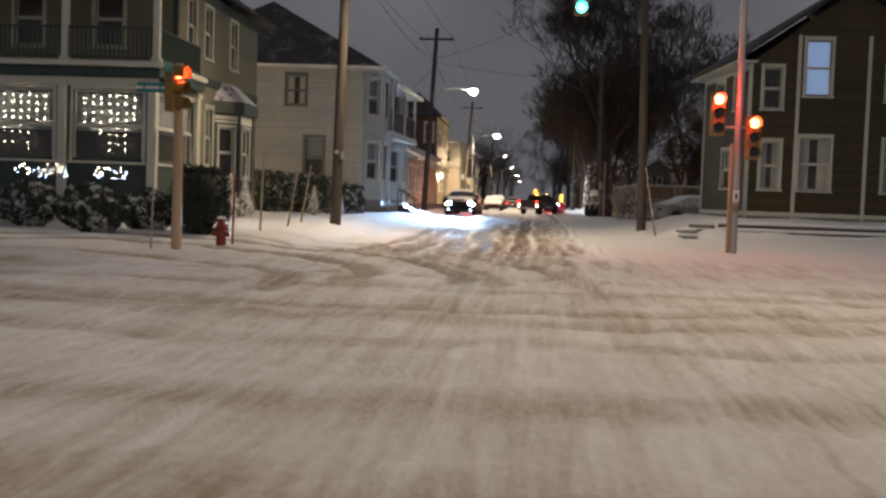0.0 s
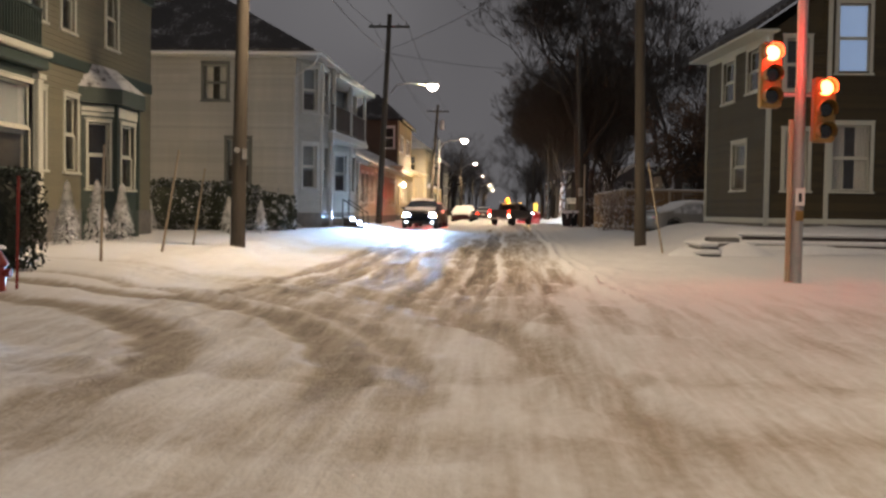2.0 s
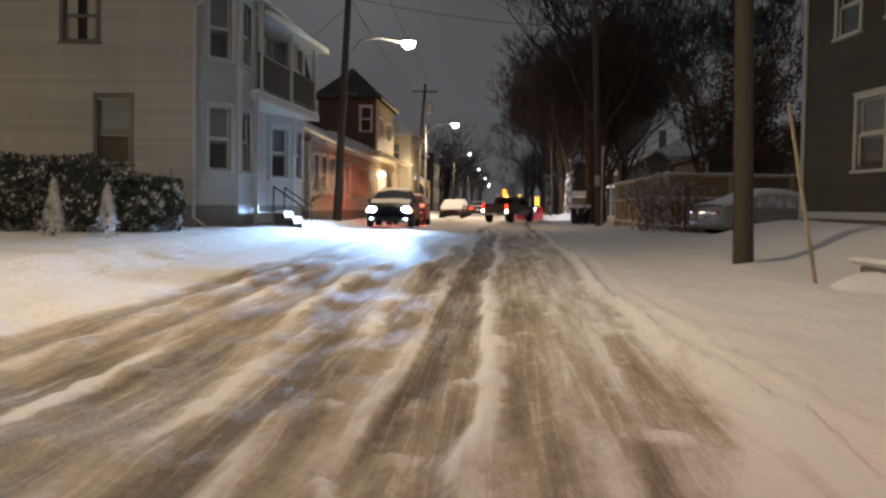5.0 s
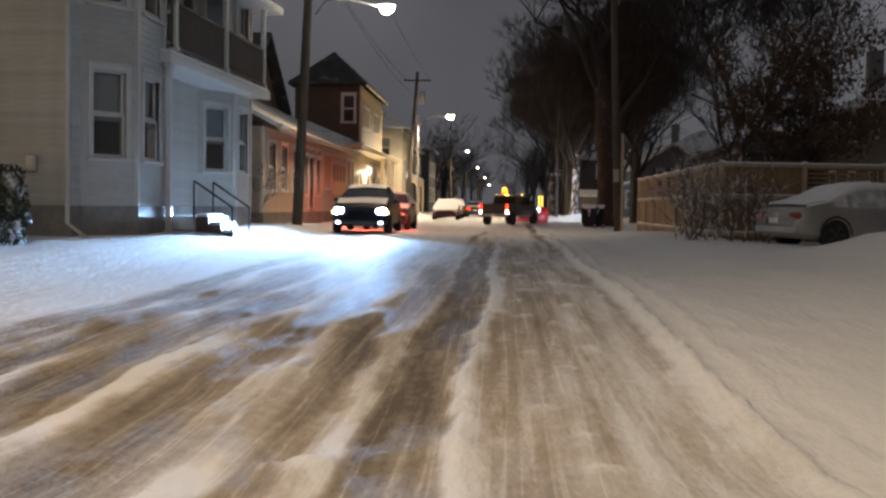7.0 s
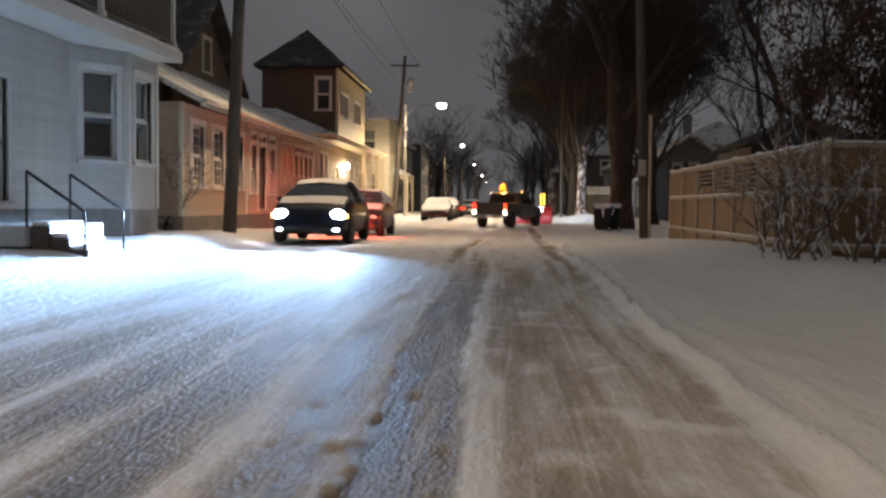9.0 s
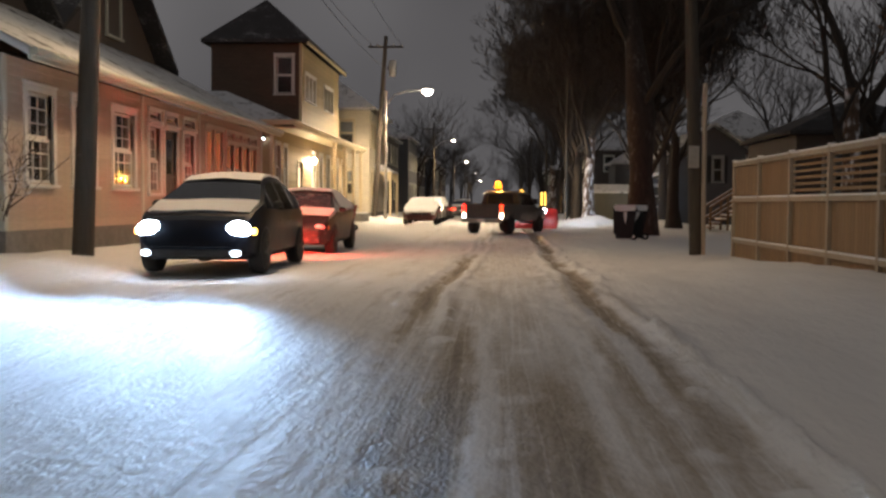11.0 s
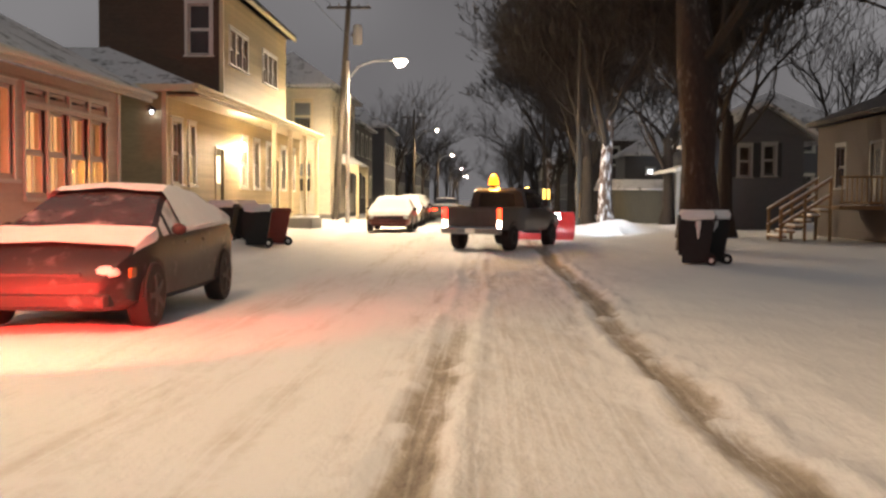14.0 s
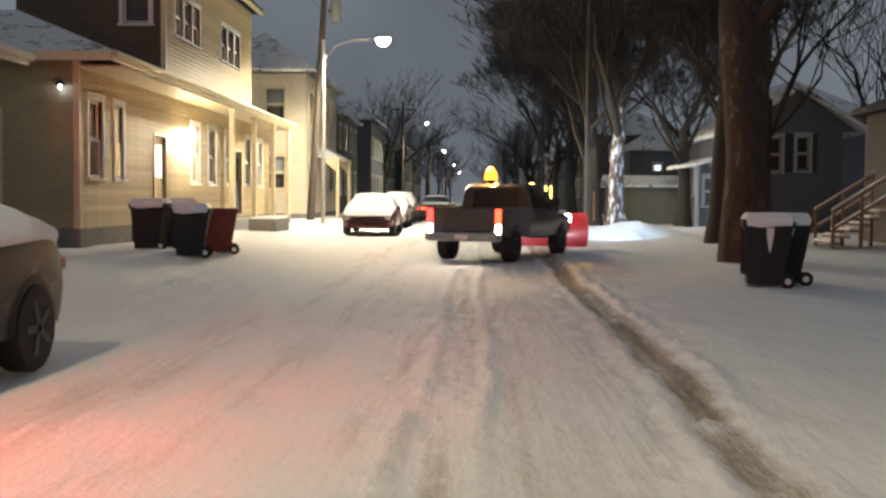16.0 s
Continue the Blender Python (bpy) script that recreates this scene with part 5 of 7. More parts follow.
def snow_drift(x, y, rx, ry, rz, seed):
    """A wind-rounded heap: rings that fall off unevenly to the ground."""
    g = Geo()
    rings = []
    for i in range(9):
        u = 1 - i / 8.4
        rings.append([(x + rx * u * math.cos(a) * (1 + 0.22 * noise.noise(Vector((math.cos(a) * 1.3, math.sin(a) * 1.3, seed)))),
                       y + ry * u * math.sin(a) * (1 + 0.22 * noise.noise(Vector((math.cos(a) * 1.3, math.sin(a) * 1.3, seed)))),
                       float(ground_z(x, y)) - 0.06 + rz * (1 - u * u) ** 1.4) for a in [2 * math.pi * k / 24 for k in range(24)]])
    g.loft(rings)
    solid("snow_drift", g, SNOW, "rounded drift of clean snow against the stone steps", "snow drift", "snow drifts", smooth=True)


snow_drift(5.9, 33.7, 1.0, 0.9, 0.36, 1)
snow_drift(4.55, 33.6, 0.55, 0.9, 0.24, 5)
snow_drift(7.9, 34.5, 1.3, 0.5, 0.22, 9)


# ---- board fence along the verge ----
def board_fence():
    f = thing("board_fence", (5.4, 63.0, 0.1), "tan board fence with lattice tops and snow on its rails", "fence")
    runs = [((5.40, 54.4), (5.40, 69.5), 7), ((5.40, 54.4), (15.5, 55.6), 5)]
    for (p, q, n) in runs:
        length = math.hypot(q[0] - p[0], q[1] - p[1])
        west = q[1] - p[1] > 5
        m = frame_of(q, p) if west else frame_of(p, q)
        bayw = length / n
        for i in range(n + 1):
            x = i * bayw
            part("post", Geo(m).box(x - 0.05, -0.06, -0.15, x + 0.05, 0.05, 2.12, 0.008), FENCE_FRAME, f, world=True)
            part("post_cap_snow", Geo(m).box(x - 0.06, -0.07, 2.12, x + 0.06, 0.06, 2.17, 0.02), SNOW, f, world=True)
        for i in range(n):
            x0, x1 = i * bayw + 0.05, (i + 1) * bayw - 0.05
            for z in (0.35, 1.25, 2.02):
                part("rail", Geo(m).box(x0, -0.05, z, x1, 0.0, z + 0.08, 0.006), FENCE_FRAME, f, world=True)
                part("rail_snow", Geo(m).box(x0, -0.065, z + 0.08, x1, 0.0, z + 0.115, 0.012), SNOW, f, world=True)
            if i in ((2, 3, 4) if west else (1,)):
                z = 1.42
                while z < 1.98:
                    part("slat", Geo(m).box(x0, 0.004, z, x1, 0.024, z + 0.05), FENCE_WOOD, f, world=True)
                    z += 0.11
                top = 1.30
            else:
                top = 2.05
            nb = int((x1 - x0) / 0.145)
            bw = (x1 - x0) / nb
            for k in range(nb):
                part("board", Geo(m).box(x0 + k * bw + 0.003, 0.004, -0.1 + 0.01 * (k % 3), x0 + (k + 1) * bw - 0.003, 0.026, top, 0.003), FENCE_WOOD, f, world=True)
    return f


board_fence()


# ---- right side: grey houses beyond the trees ----
def grey_house():
    h = thing("grey_house", (14.0, 111.0, 0.0), "grey clapboard house with white shuttered windows beyond the trees", "house")
    a, b = (10.0, 106.2), (14.4, 106.2)
    ops = [window(h, a, b, 1.5, 2.5, 0.5, 1.35, GREY_TRIM), window(h, a, b, 2.6, 2.55, 0.5, 1.35, GREY_TRIM)]
    siding(h, "wall", a, b, 0.0, 4.35, GREY_SIDING, ops)
    siding(h, "wall", (14.4, 106.2), (14.4, 116), 0.0, 4.0, GREY_SIDING)
    siding(h, "wall", (14.4, 116), (10.3, 116), 0.0, 4.0, GREY_SIDING)
    siding(h, "wall", (10.3, 116), a, 0.0, 4.0, GREY_SIDING, [window(h, (10.3, 116), a, x, 1.6, 0.9, 1.4, GREY_TRIM) for x in (2, 6)])
    for x in (1.36, 2.28, 2.46, 3.38):
        part("shutter", Geo(frame_of(a, b)).box(x - 0.16, -0.045, 2.45, x + 0.02, -0.025, 4.0), DARK_METAL, h, world=True)
    slab_roof(h, [[(9.9, 105.8, 4.0), (12.6, 105.8, 5.75), (12.6, 116, 5.75), (9.9, 116, 4.0)], [(12.6, 105.8, 5.75), (15.4, 105.8, 4.0), (15.4, 116, 4.0), (12.6, 116, 5.75)]], SNOWY_ROOF)
    part("gable", Geo().poly([(10.0, 106.2, 4.1), (15.0, 106.2, 4.1), (12.6, 106.2, 5.7)], (0, 0.2, 0)), GREY_SIDING, h, world=True)
    # low porch wing
    part("wing_roof", Geo().poly([(9.1, 108.5, 2.75), (10.3, 108.5, 3.1), (10.3, 115, 3.1), (9.1, 115, 2.75)], (0, 0, 0.16)), SNOWY_ROOF, h, world=True)
    siding(h, "wing_wall", (9.4, 109.0), (10.25, 109.0), 0.0, 2.75, GREY_SIDING, [window(h, (9.4, 109.0), (10.25, 109.0), 0.2, 1.1, 0.5, 1.2, GREY_TRIM)])
    post(h, 9.25, 108.7, 0.0, 2.75, 0.08, GREY_TRIM, "wing_post")
    return h


grey_house()


def side_house():
    h = thing("side_house", (17.0, 97.0, 0.0), "dark house with a wooden stair and snowy railing", "house")
    a, b, c = (13.2, 100.5), (13.2, 92.0), (20.0, 92.0)
    siding(h, "wall", a, b, 0.0, 4.3, DARK_SIDING, [door(h, a, b, 5.6, 1.25, 0.95, 2.1, GREY_TRIM, GREY_TRIM), window(h, a, b, 2.2, 1.9, 0.9, 1.5, GREY_TRIM)])
    siding(h, "wall", b, c, 0.0, 4.3, DARK_SIDING, [window(h, b, c, 1.2, 1.8, 1.0, 1.6, GREY_TRIM, "blind")])
    siding(h, "wall", c, (20.0, 100.5), 0.0, 4.3, DARK_SIDING)
    siding(h, "wall", (20.0, 100.5), a, 0.0, 4.3, DARK_SIDING)
    slab_roof(h, hip(13.2, 20, 92, 100.5, 4.3, 1.7, 0.4, 1.5), SHINGLE)
    part("deck", Geo().box(11.7, 93.6, 1.1, 13.15, 96.4, 1.22, 0.01), FENCE_WOOD, h, world=True)
    for i in range(6):
        part("stair_tread", Geo().box(9.95 + 0.28 * i, 94.5, 0.10 + 0.18 * i, 10.27 + 0.28 * i, 95.9, 0.16 + 0.18 * i, 0.008), FENCE_WOOD, h, world=True)
        part("tread_snow", Geo().box(9.97 + 0.28 * i, 94.52, 0.16 + 0.18 * i, 10.25 + 0.28 * i, 95.88, 0.23 + 0.18 * i, 0.02), SNOW, h, world=True)
    for y in (94.45, 95.95):
        for z in (0.45, 1.0):
            part("stair_rail", Geo().poly([(10.0, y, z), (11.75, y, z + 1.1), (11.75, y, z + 1.19), (10.0, y, z + 0.09)], (0, 0.06, 0)), FENCE_WOOD, h, world=True)
            part("rail_snow", Geo().poly([(10.0, y - 0.01, z + 0.095), (11.75, y - 0.01, z + 1.195), (11.75, y - 0.01, z + 1.24), (10.0, y - 0.01, z + 0.14)], (0, 0.08, 0)), SNOW, h, world=True)
        for x in (10.05, 10.85, 11.7):
            part("stair_post", Geo().box(x - 0.045, y - 0.015, 0.0, x + 0.045, y + 0.075, 1.05 + (x - 10.0) * 0.63, 0.006), FENCE_WOOD, h, world=True)
    railing(h, (11.7, 93.6), (13.15, 93.6), 1.22, 1.0, FENCE_WOOD, 0.16, "deck_railing")
    return h


side_house()
far_house(17.5, 25, 74, 86, 6.0, DARK_SIDING, -1, 9)
far_house(15.5, 22, 124, 136, 6.2, GREY_SIDING, -1, 4)
fh = thing("lit_cabin", (12.4, 136.8, 0), "dark far cabin with one white lit window", "house")
siding(fh, "wall", (10.2, 134.0), (14.6, 134.0), 0.0, 4.6, GREY_SIDING, [window(fh, (10.2, 134.0), (14.6, 134.0), 1.6, 3.25, 0.5, 0.42, GREY_TRIM, COLD_ROOM)], 0.3)
siding(fh, "wall", (14.6, 134.0), (14.6, 139.0), 0.0, 4.6, GREY_SIDING, (), 0.3)
siding(fh, "wall", (14.6, 139.0), (10.2, 139.0), 0.0, 4.6, GREY_SIDING, (), 0.3)
siding(fh, "wall", (10.2, 139.0), (10.2, 134.0), 0.0, 4.6, GREY_SIDING, (), 0.3)
slab_roof(fh, hip(10.2, 14.6, 134.0, 139.0, 4.6, 1.6, 0.3, 1.2), SNOWY_ROOF)


def yard_shed():
    s = thing("garden_shed", (8.3, 119.0, 0), "dull board shed behind the snowbank", "shed")
    siding(s, "wall", (6.9, 117.5), (10.4, 117.5), 0.0, 2.0, DULL_BOARD, (), 0.2)
    siding(s, "wall", (6.9, 121), (6.9, 117.5), 0.0, 2.0, DULL_BOARD, (), 0.2)
    slab_roof(s, [[(6.6, 117.2, 1.95), (10.7, 117.2, 1.95), (10.7, 119.2, 2.5), (6.6, 119.2, 2.5)], [(6.6, 119.2, 2.5), (10.7, 119.2, 2.5), (10.7, 121.2, 1.95), (6.6, 121.2, 1.95)]], SNOWY_ROOF, 0.1)


yard_shed()

# ---- poles, lamps, signals, wires ----
def utility_pole(x, y, top, r=0.16, lean=(0, 0), label="weathered wooden utility pole in the snow", arm=True, box=False, can=False):
    z = ground_z(x, y) - 0.1
    t = thing("utility_pole", (x, y, z), label, "utility pole", "utility poles")
    tx, ty = x + lean[0], y + lean[1]
    part("shaft", Geo().tube([(x + (tx - x) * k / 6, y + (ty - y) * k / 6, z + (top - z) * k / 6) for k in range(7)], [r * (1.12 - 0.06 * k) for k in range(7)], 12), POLE_WOOD, t, smooth=True, world=True)
    if arm:
        part("crossarm", Geo().box(tx - 1.1, ty - 0.2, top - 0.75, tx + 1.1, ty - 0.1, top - 0.63, 0.01), POLE_WOOD, t, world=True)
        for dx in (-0.95, -0.5, 0.5, 0.95):
            part("insulator", Geo().tube([(tx + dx, ty - 0.15, top - 0.63), (tx + dx, ty - 0.15, top - 0.5)], [0.045, 0.03], 8), CONCRETE, t, world=True)
    if can:
        part("transformer", Geo().tube([(tx + 0.42, ty, top - 2.5), (tx + 0.42, ty, top - 2.45), (tx + 0.42, ty, top - 1.6), (tx + 0.42, ty, top - 1.5)], [0.2, 0.24, 0.24, 0.16], 12), STEEL, t, smooth=True, world=True)
        part("transformer_bracket", Geo().box(tx + 0.1, ty - 0.04, top - 2.1, tx + 0.24, ty + 0.04, top - 1.9), DARK_METAL, t, world=True)
    if box:
        part("sign_plate", Geo().box(x - 0.26, y - r - 0.04, 2.0, x - 0.02, y - r - 0.015, 2.5, 0.01), CONCRETE, t, "small pale sign plate", world=True)
        part("conduit", Geo().tube([(x + r * 0.75, y - r * 0.8, z), (x + r * 0.6, y - r * 0.8, 3.9)], 0.055, 8), FENCE_FRAME, t, "pale cable guard strapped to the pole", world=True)
    return t


P1 = utility_pole(-6.45, 33.1, 11.0, 0.17, (0.15, 0))
part("cable_clamp", Geo().tube([(-6.43, 32.95, 2.42), (-6.43, 32.85, 2.42)], 0.07, 8).box(-6.3, 32.88, 2.2, -6.2, 32.95, 2.45, 0.01), STEEL, P1, world=True)
utility_pole(-6.75, 63.2, 11.5, 0.16, (0.45, 0))
utility_pole(-7.6, 110.8, 11.6, 0.16, (0.7, 0), can=True)
utility_pole(3.97, 37.7, 11.0, 0.15, (-0.25, 0), arm=False)
utility_pole(4.68, 70.0, 11.0, 0.15, (-0.45, 0), box=True, arm=False)
utility_pole(3.95, 103.0, 9.5, 0.09, (0, 0), "thin pole beside a snowbank", arm=False)
for py in (152.5, 203, 258, 320):
    utility_pole(-6.4, py, 9.5, 0.13)
for py in (135, 175, 230):
    utility_pole(4.4, py, 9.5, 0.12, arm=False)


def street_lamp(head, foot_x, y_foot, own_pole=False, size=1.0):
    """An arm and cobra head; its pole is the utility pole beside it, or one of its own."""
    x, y, z = head
    t = thing("street_lamp", (foot_x, y_foot, 0), "lit street lamp on a curved steel arm", "street lamp", "street lamps")
    part("arm", Geo().tube([(foot_x + 0.12, y_foot, z - 0.75), (foot_x + 0.5, y_foot, z - 0.25), ((foot_x + x) / 2, (y_foot + y) / 2, z), (x - 0.2, y, z + 0.03)], 0.035, 8), STEEL, t, smooth=True, world=True)
    if own_pole:
        part("pole", Geo().tube([(foot_x, y_foot, -0.3), (foot_x, y_foot, z)], [0.11, 0.07], 10), STEEL, t, smooth=True, world=True)
    body = Geo().loft([[(x + u, y + w * math.cos(a), z + 0.06 + hh * max(0, math.sin(a))) for a in [k * math.pi / 4 for k in range(8)]] for u, w, hh in ((-0.3, 0.06, 0.05), (-0.1, 0.13, 0.1), (0.2, 0.16, 0.12), (0.42, 0.06, 0.04))])
    hd = part("lamp_head", body, STEEL, t, smooth=True, world=True)
    part("lens", Geo().ball((x + 0.08, y, z + 0.05), 0.27 * size, 0.19 * size, -0.30 * size, 12, 5, top_only=True), LAMP_GLOW, hd, smooth=True, world=True)
    return t


street_lamp((-3.6, 31.5, 8.6), -6.35, 33.0)
street_lamp((-4.2, 65.8, 8.0), -6.35, 63.3)
street_lamp((-4.1, 107.3, 7.8), -6.5, 107.3, own_pole=True)
street_lamp((-4.4, 152.0, 7.6), -6.3, 152.4, size=0.4)
street_lamp((-4.5, 202.7, 7.5), -6.3, 202.9, size=0.4)
street_lamp((-4.3, 258.0, 7.4), -6.3, 258.0, size=0.4)
street_lamp((-4.3, 320.0, 7.3), -6.3, 320.0, size=0.4)
street_lamp((-3.8, -6.0, 8.6), -6.5, -6.0, own_pole=True)
street_lamp((4.6, 12.0, 8.6), 7.0, 12.0, own_pole=True)


def wire(a, b, sag, r=0.012):
    pts = [(a[0] + (b[0] - a[0]) * k / 12, a[1] + (b[1] - a[1]) * k / 12, a[2] + (b[2] - a[2]) * k / 12 - sag * 4 * (k / 12) * (1 - k / 12)) for k in range(13)]
    solid("overhead_cable", Geo().tube(pts, r, 5), CABLE, "black overhead cable strung between poles", "cable", "overhead cables")


for dx, dz in ((-0.95, 0), (0.95, 0), (0, -1.6)):
    wire((-6.3 + dx, 33.0, 10.5 + dz), (-6.3 + dx, 63.1, 11.0 + dz), 0.5)
    wire((-6.3 + dx, 63.1, 11.0 + dz), (-6.9 + dx, 110.7, 11.1 + dz), 0.6)
    wire((-6.3 + dx, -20, 10.5 + dz), (-6.3 + dx, 33.0, 10.5 + dz), 0.6)
wire((-6.9, 110.7, 9.6), (-8.4, 116, 6.6), 0.2)
wire((-6.3, 63.0, 9.6), (3.9, 37.7, 9.8), 0.4)
wire((-6.3, 63.0, 9.4), (4.3, 70.0, 9.5), 0.3)
wire((-6.3, 63.1, 9.2), (-8.4, 61.0, 6.8), 0.15)


def signal_head(parent, x, y, z, mat, lit, face=(0, -1), high=1.05, which=0, label=""):
    """Three-lens signal head; face: the way it looks; which: the lit lens from the top."""
    turn = math.atan2(face[0], -face[1])
    m = pose(x, y, z, 0, 0, math.degrees(turn))
    hd = part("signal_head", Geo(m).box(-0.17, -0.1, -high / 2, 0.17, 0.12, high / 2, 0.03), mat, parent, label, world=True)
    for i in range(3):
        cz = high / 3 * (1 - i)
        ring = [(0.12 * math.cos(a), 0.12 * math.sin(a)) for a in [k * math.pi / 8 for k in range(16)]]
        part("lens", Geo(m).loft([[(u, -0.105, cz + v) for u, v in ring], [(u * 0.8, -0.135, cz + v * 0.8) for u, v in ring]]), lit if i == which else CAR_GLASS, hd, world=True)
        visor = []
        for k in range(11):
            a = math.pi * (k - 1.5) / 7
            visor.append((0.145 * math.cos(a), 0.145 * math.sin(a)))
        part("visor", Geo(m).loft([[(u, -0.10, cz + v) for u, v in visor], [(u, -0.32, cz + v) for u, v in visor]], close=False, caps=False), mat, hd, world=True)
    return hd


def signal_right():
    x, y = 4.9, 25.4
    t = thing("traffic_signal", (x, y, -0.2), "steel traffic signal pole with red lights and a mast arm", "traffic signal")
    part("pole", Geo().tube([(x, y, -0.3), (x, y, 7.2)], [0.1, 0.075], 12), STEEL, t, smooth=True, world=True)
    # tan tube set against the pole's left side, up to 2.6 m
    part("tan_side_tube", Geo().tube([(x - 0.13, y + 0.02, -0.3), (x - 0.13, y + 0.02, 2.6)], 0.045, 8), TAN_METAL, t, smooth=True, world=True)
    part("base_plate", Geo().box(x - 0.2, y - 0.2, -0.3, x + 0.2, y + 0.2, -0.08, 0.02), STEEL, t, world=True)
    part("mast_arm", Geo().tube([(x, y, 6.2), (3.2, y, 6.65), (0.8, y, 6.85)], [0.07, 0.055, 0.045], 10), STEEL, t, smooth=True, world=True)
    signal_head(t, 1.0, y, 6.15, YELLOW_METAL, SIGNAL_GREEN, which=2, label="overhead head showing green")
    signal_head(t, x - 0.52, y - 0.1, 3.30, YELLOW_METAL, SIGNAL_RED, which=0, label="head with a red light lit")
    signal_head(t, x + 0.34, y - 0.1, 2.75, YELLOW_METAL, SIGNAL_ORANGE, which=0, label="head with an orange-red light lit")
    for dx in (-0.52, 0.34):
        part("bracket", Geo().tube([(x, y, 3.0), (x + dx, y, 3.0)], 0.03, 8), STEEL, t, world=True)
    part("button_sign", Geo().box(x - 0.075, y - 0.15, 1.2, x + 0.075, y - 0.13, 1.48, 0.005), SIGN_WHITE, t, "small white push-button sign", world=True)
    part("sign_mark", Geo().box(x - 0.025, y - 0.156, 1.26, x + 0.025, y - 0.151, 1.40), DARK_METAL, t, world=True)
    part("button_box", Geo().box(x - 0.06, y - 0.17, 0.95, x + 0.06, y - 0.1, 1.12, 0.01), YELLOW_METAL, t, world=True)
    lamp("signal_light", "POINT", (x - 0.5, y - 0.6, 3.7), (x, y, 0), 40, RED, 0.1)


signal_right()


def signal_left():
    x, y = -7.35, 20.6
    t = thing("traffic_signal", (x, y, -0.1), "tan traffic signal pole with yellow head and teal street sign", "traffic signal")
    part("pole", Geo().tube([(x, y, -0.3), (x, y, 3.62)], [0.11, 0.09], 12), TAN_METAL, t, smooth=True, world=True)
    signal_head(t, x - 0.05, y - 0.2, 3.08, YELLOW_METAL, SIGNAL_ORANGE, (1, -0.25), 0.95, which=0, label="yellow head turned to the cross street")
    part("street_sign", Geo().box(x - 0.85, y - 0.14, 3.0, x + 0.1, y - 0.12, 3.2, 0.005), SIGN_TEAL, t, "teal street name sign", world=True)
    part("street_sign", Geo().box(x - 0.02, y - 0.9, 3.36, x + 0.0, y - 0.2, 3.54, 0.005), SIGN_TEAL, t, "teal street name sign", world=True)
    g = Geo()
    for k, (u0, u1) in enumerate(((-0.85, -0.72), (-0.68, -0.38), (-0.34, -0.05))):
        g.box(x + u0, y - 0.146, 3.07, x + u1, y - 0.141, 3.13)
    part("lettering_bars", g, SIGN_WHITE, t, world=True)
    part("thin_stake", Geo().tube([(x - 0.35, y - 0.5, -0.3), (x - 0.3, y - 0.5, 2.2)], 0.02, 6), STEEL, t, world=True)


signal_left()


def hydrant(x, y):
    z = ground_z(x, y) - 0.2
    t = thing("fire_hydrant", (x, y, z), "red fire hydrant half buried in snow", "hydrant")
    n = 14
    prof = ((0.16, 0.0), (0.16, 0.06), (0.11, 0.08), (0.11, 0.5), (0.14, 0.52), (0.14, 0.57), (0.11, 0.62), (0.05, 0.72), (0.03, 0.78))
    part("barrel", Geo().loft([[(x + r * math.cos(2 * math.pi * k / n), y + r * math.sin(2 * math.pi * k / n), z + h) for k in range(n)] for r, h in prof]), RED_PAINT, t, smooth=True, world=True)
    for dx, dy in ((0.19, 0), (-0.19, 0), (0, -0.2)):
        part("nozzle", Geo().tube([(x, y, z + 0.42), (x + dx, y + dy, z + 0.42)], 0.06, 10), RED_PAINT, t, smooth=True, world=True)
    part("marker_rod", Geo().tube([(x + 0.22, y + 0.1, z), (x + 0.25, y + 0.1, z + 1.75)], 0.022, 6), RED_PAINT, t, "red marker rod", world=True)
    part("snow_cap", Geo().ball((x, y, z + 0.75), 0.12, 0.12, 0.06, 10, 4, top_only=True), SNOW, t, "snow cap", smooth=True, world=True)


hydrant(-6.8, 21.9)


def stake(x, y, lean, high, label="pale wooden marker stake leaning in the snow"):
    z = ground_z(x, y) - 0.1
    solid("marker_stake", Geo().tube([(x, y, z), (x + lean * 0.5, y, z + high * 0.5), (x + lean, y, z + high)], [0.028, 0.026, 0.022], 6), STAKE, label, "stake", "marker stakes")


stake(4.1, 34.3, -0.42, 2.35)
stake(-7.3, 30.0, 0.38, 2.3)
stake(-7.7, 33.5, 0.3, 2.0)
stake(-7.1, 26.2, 0.06, 2.2)


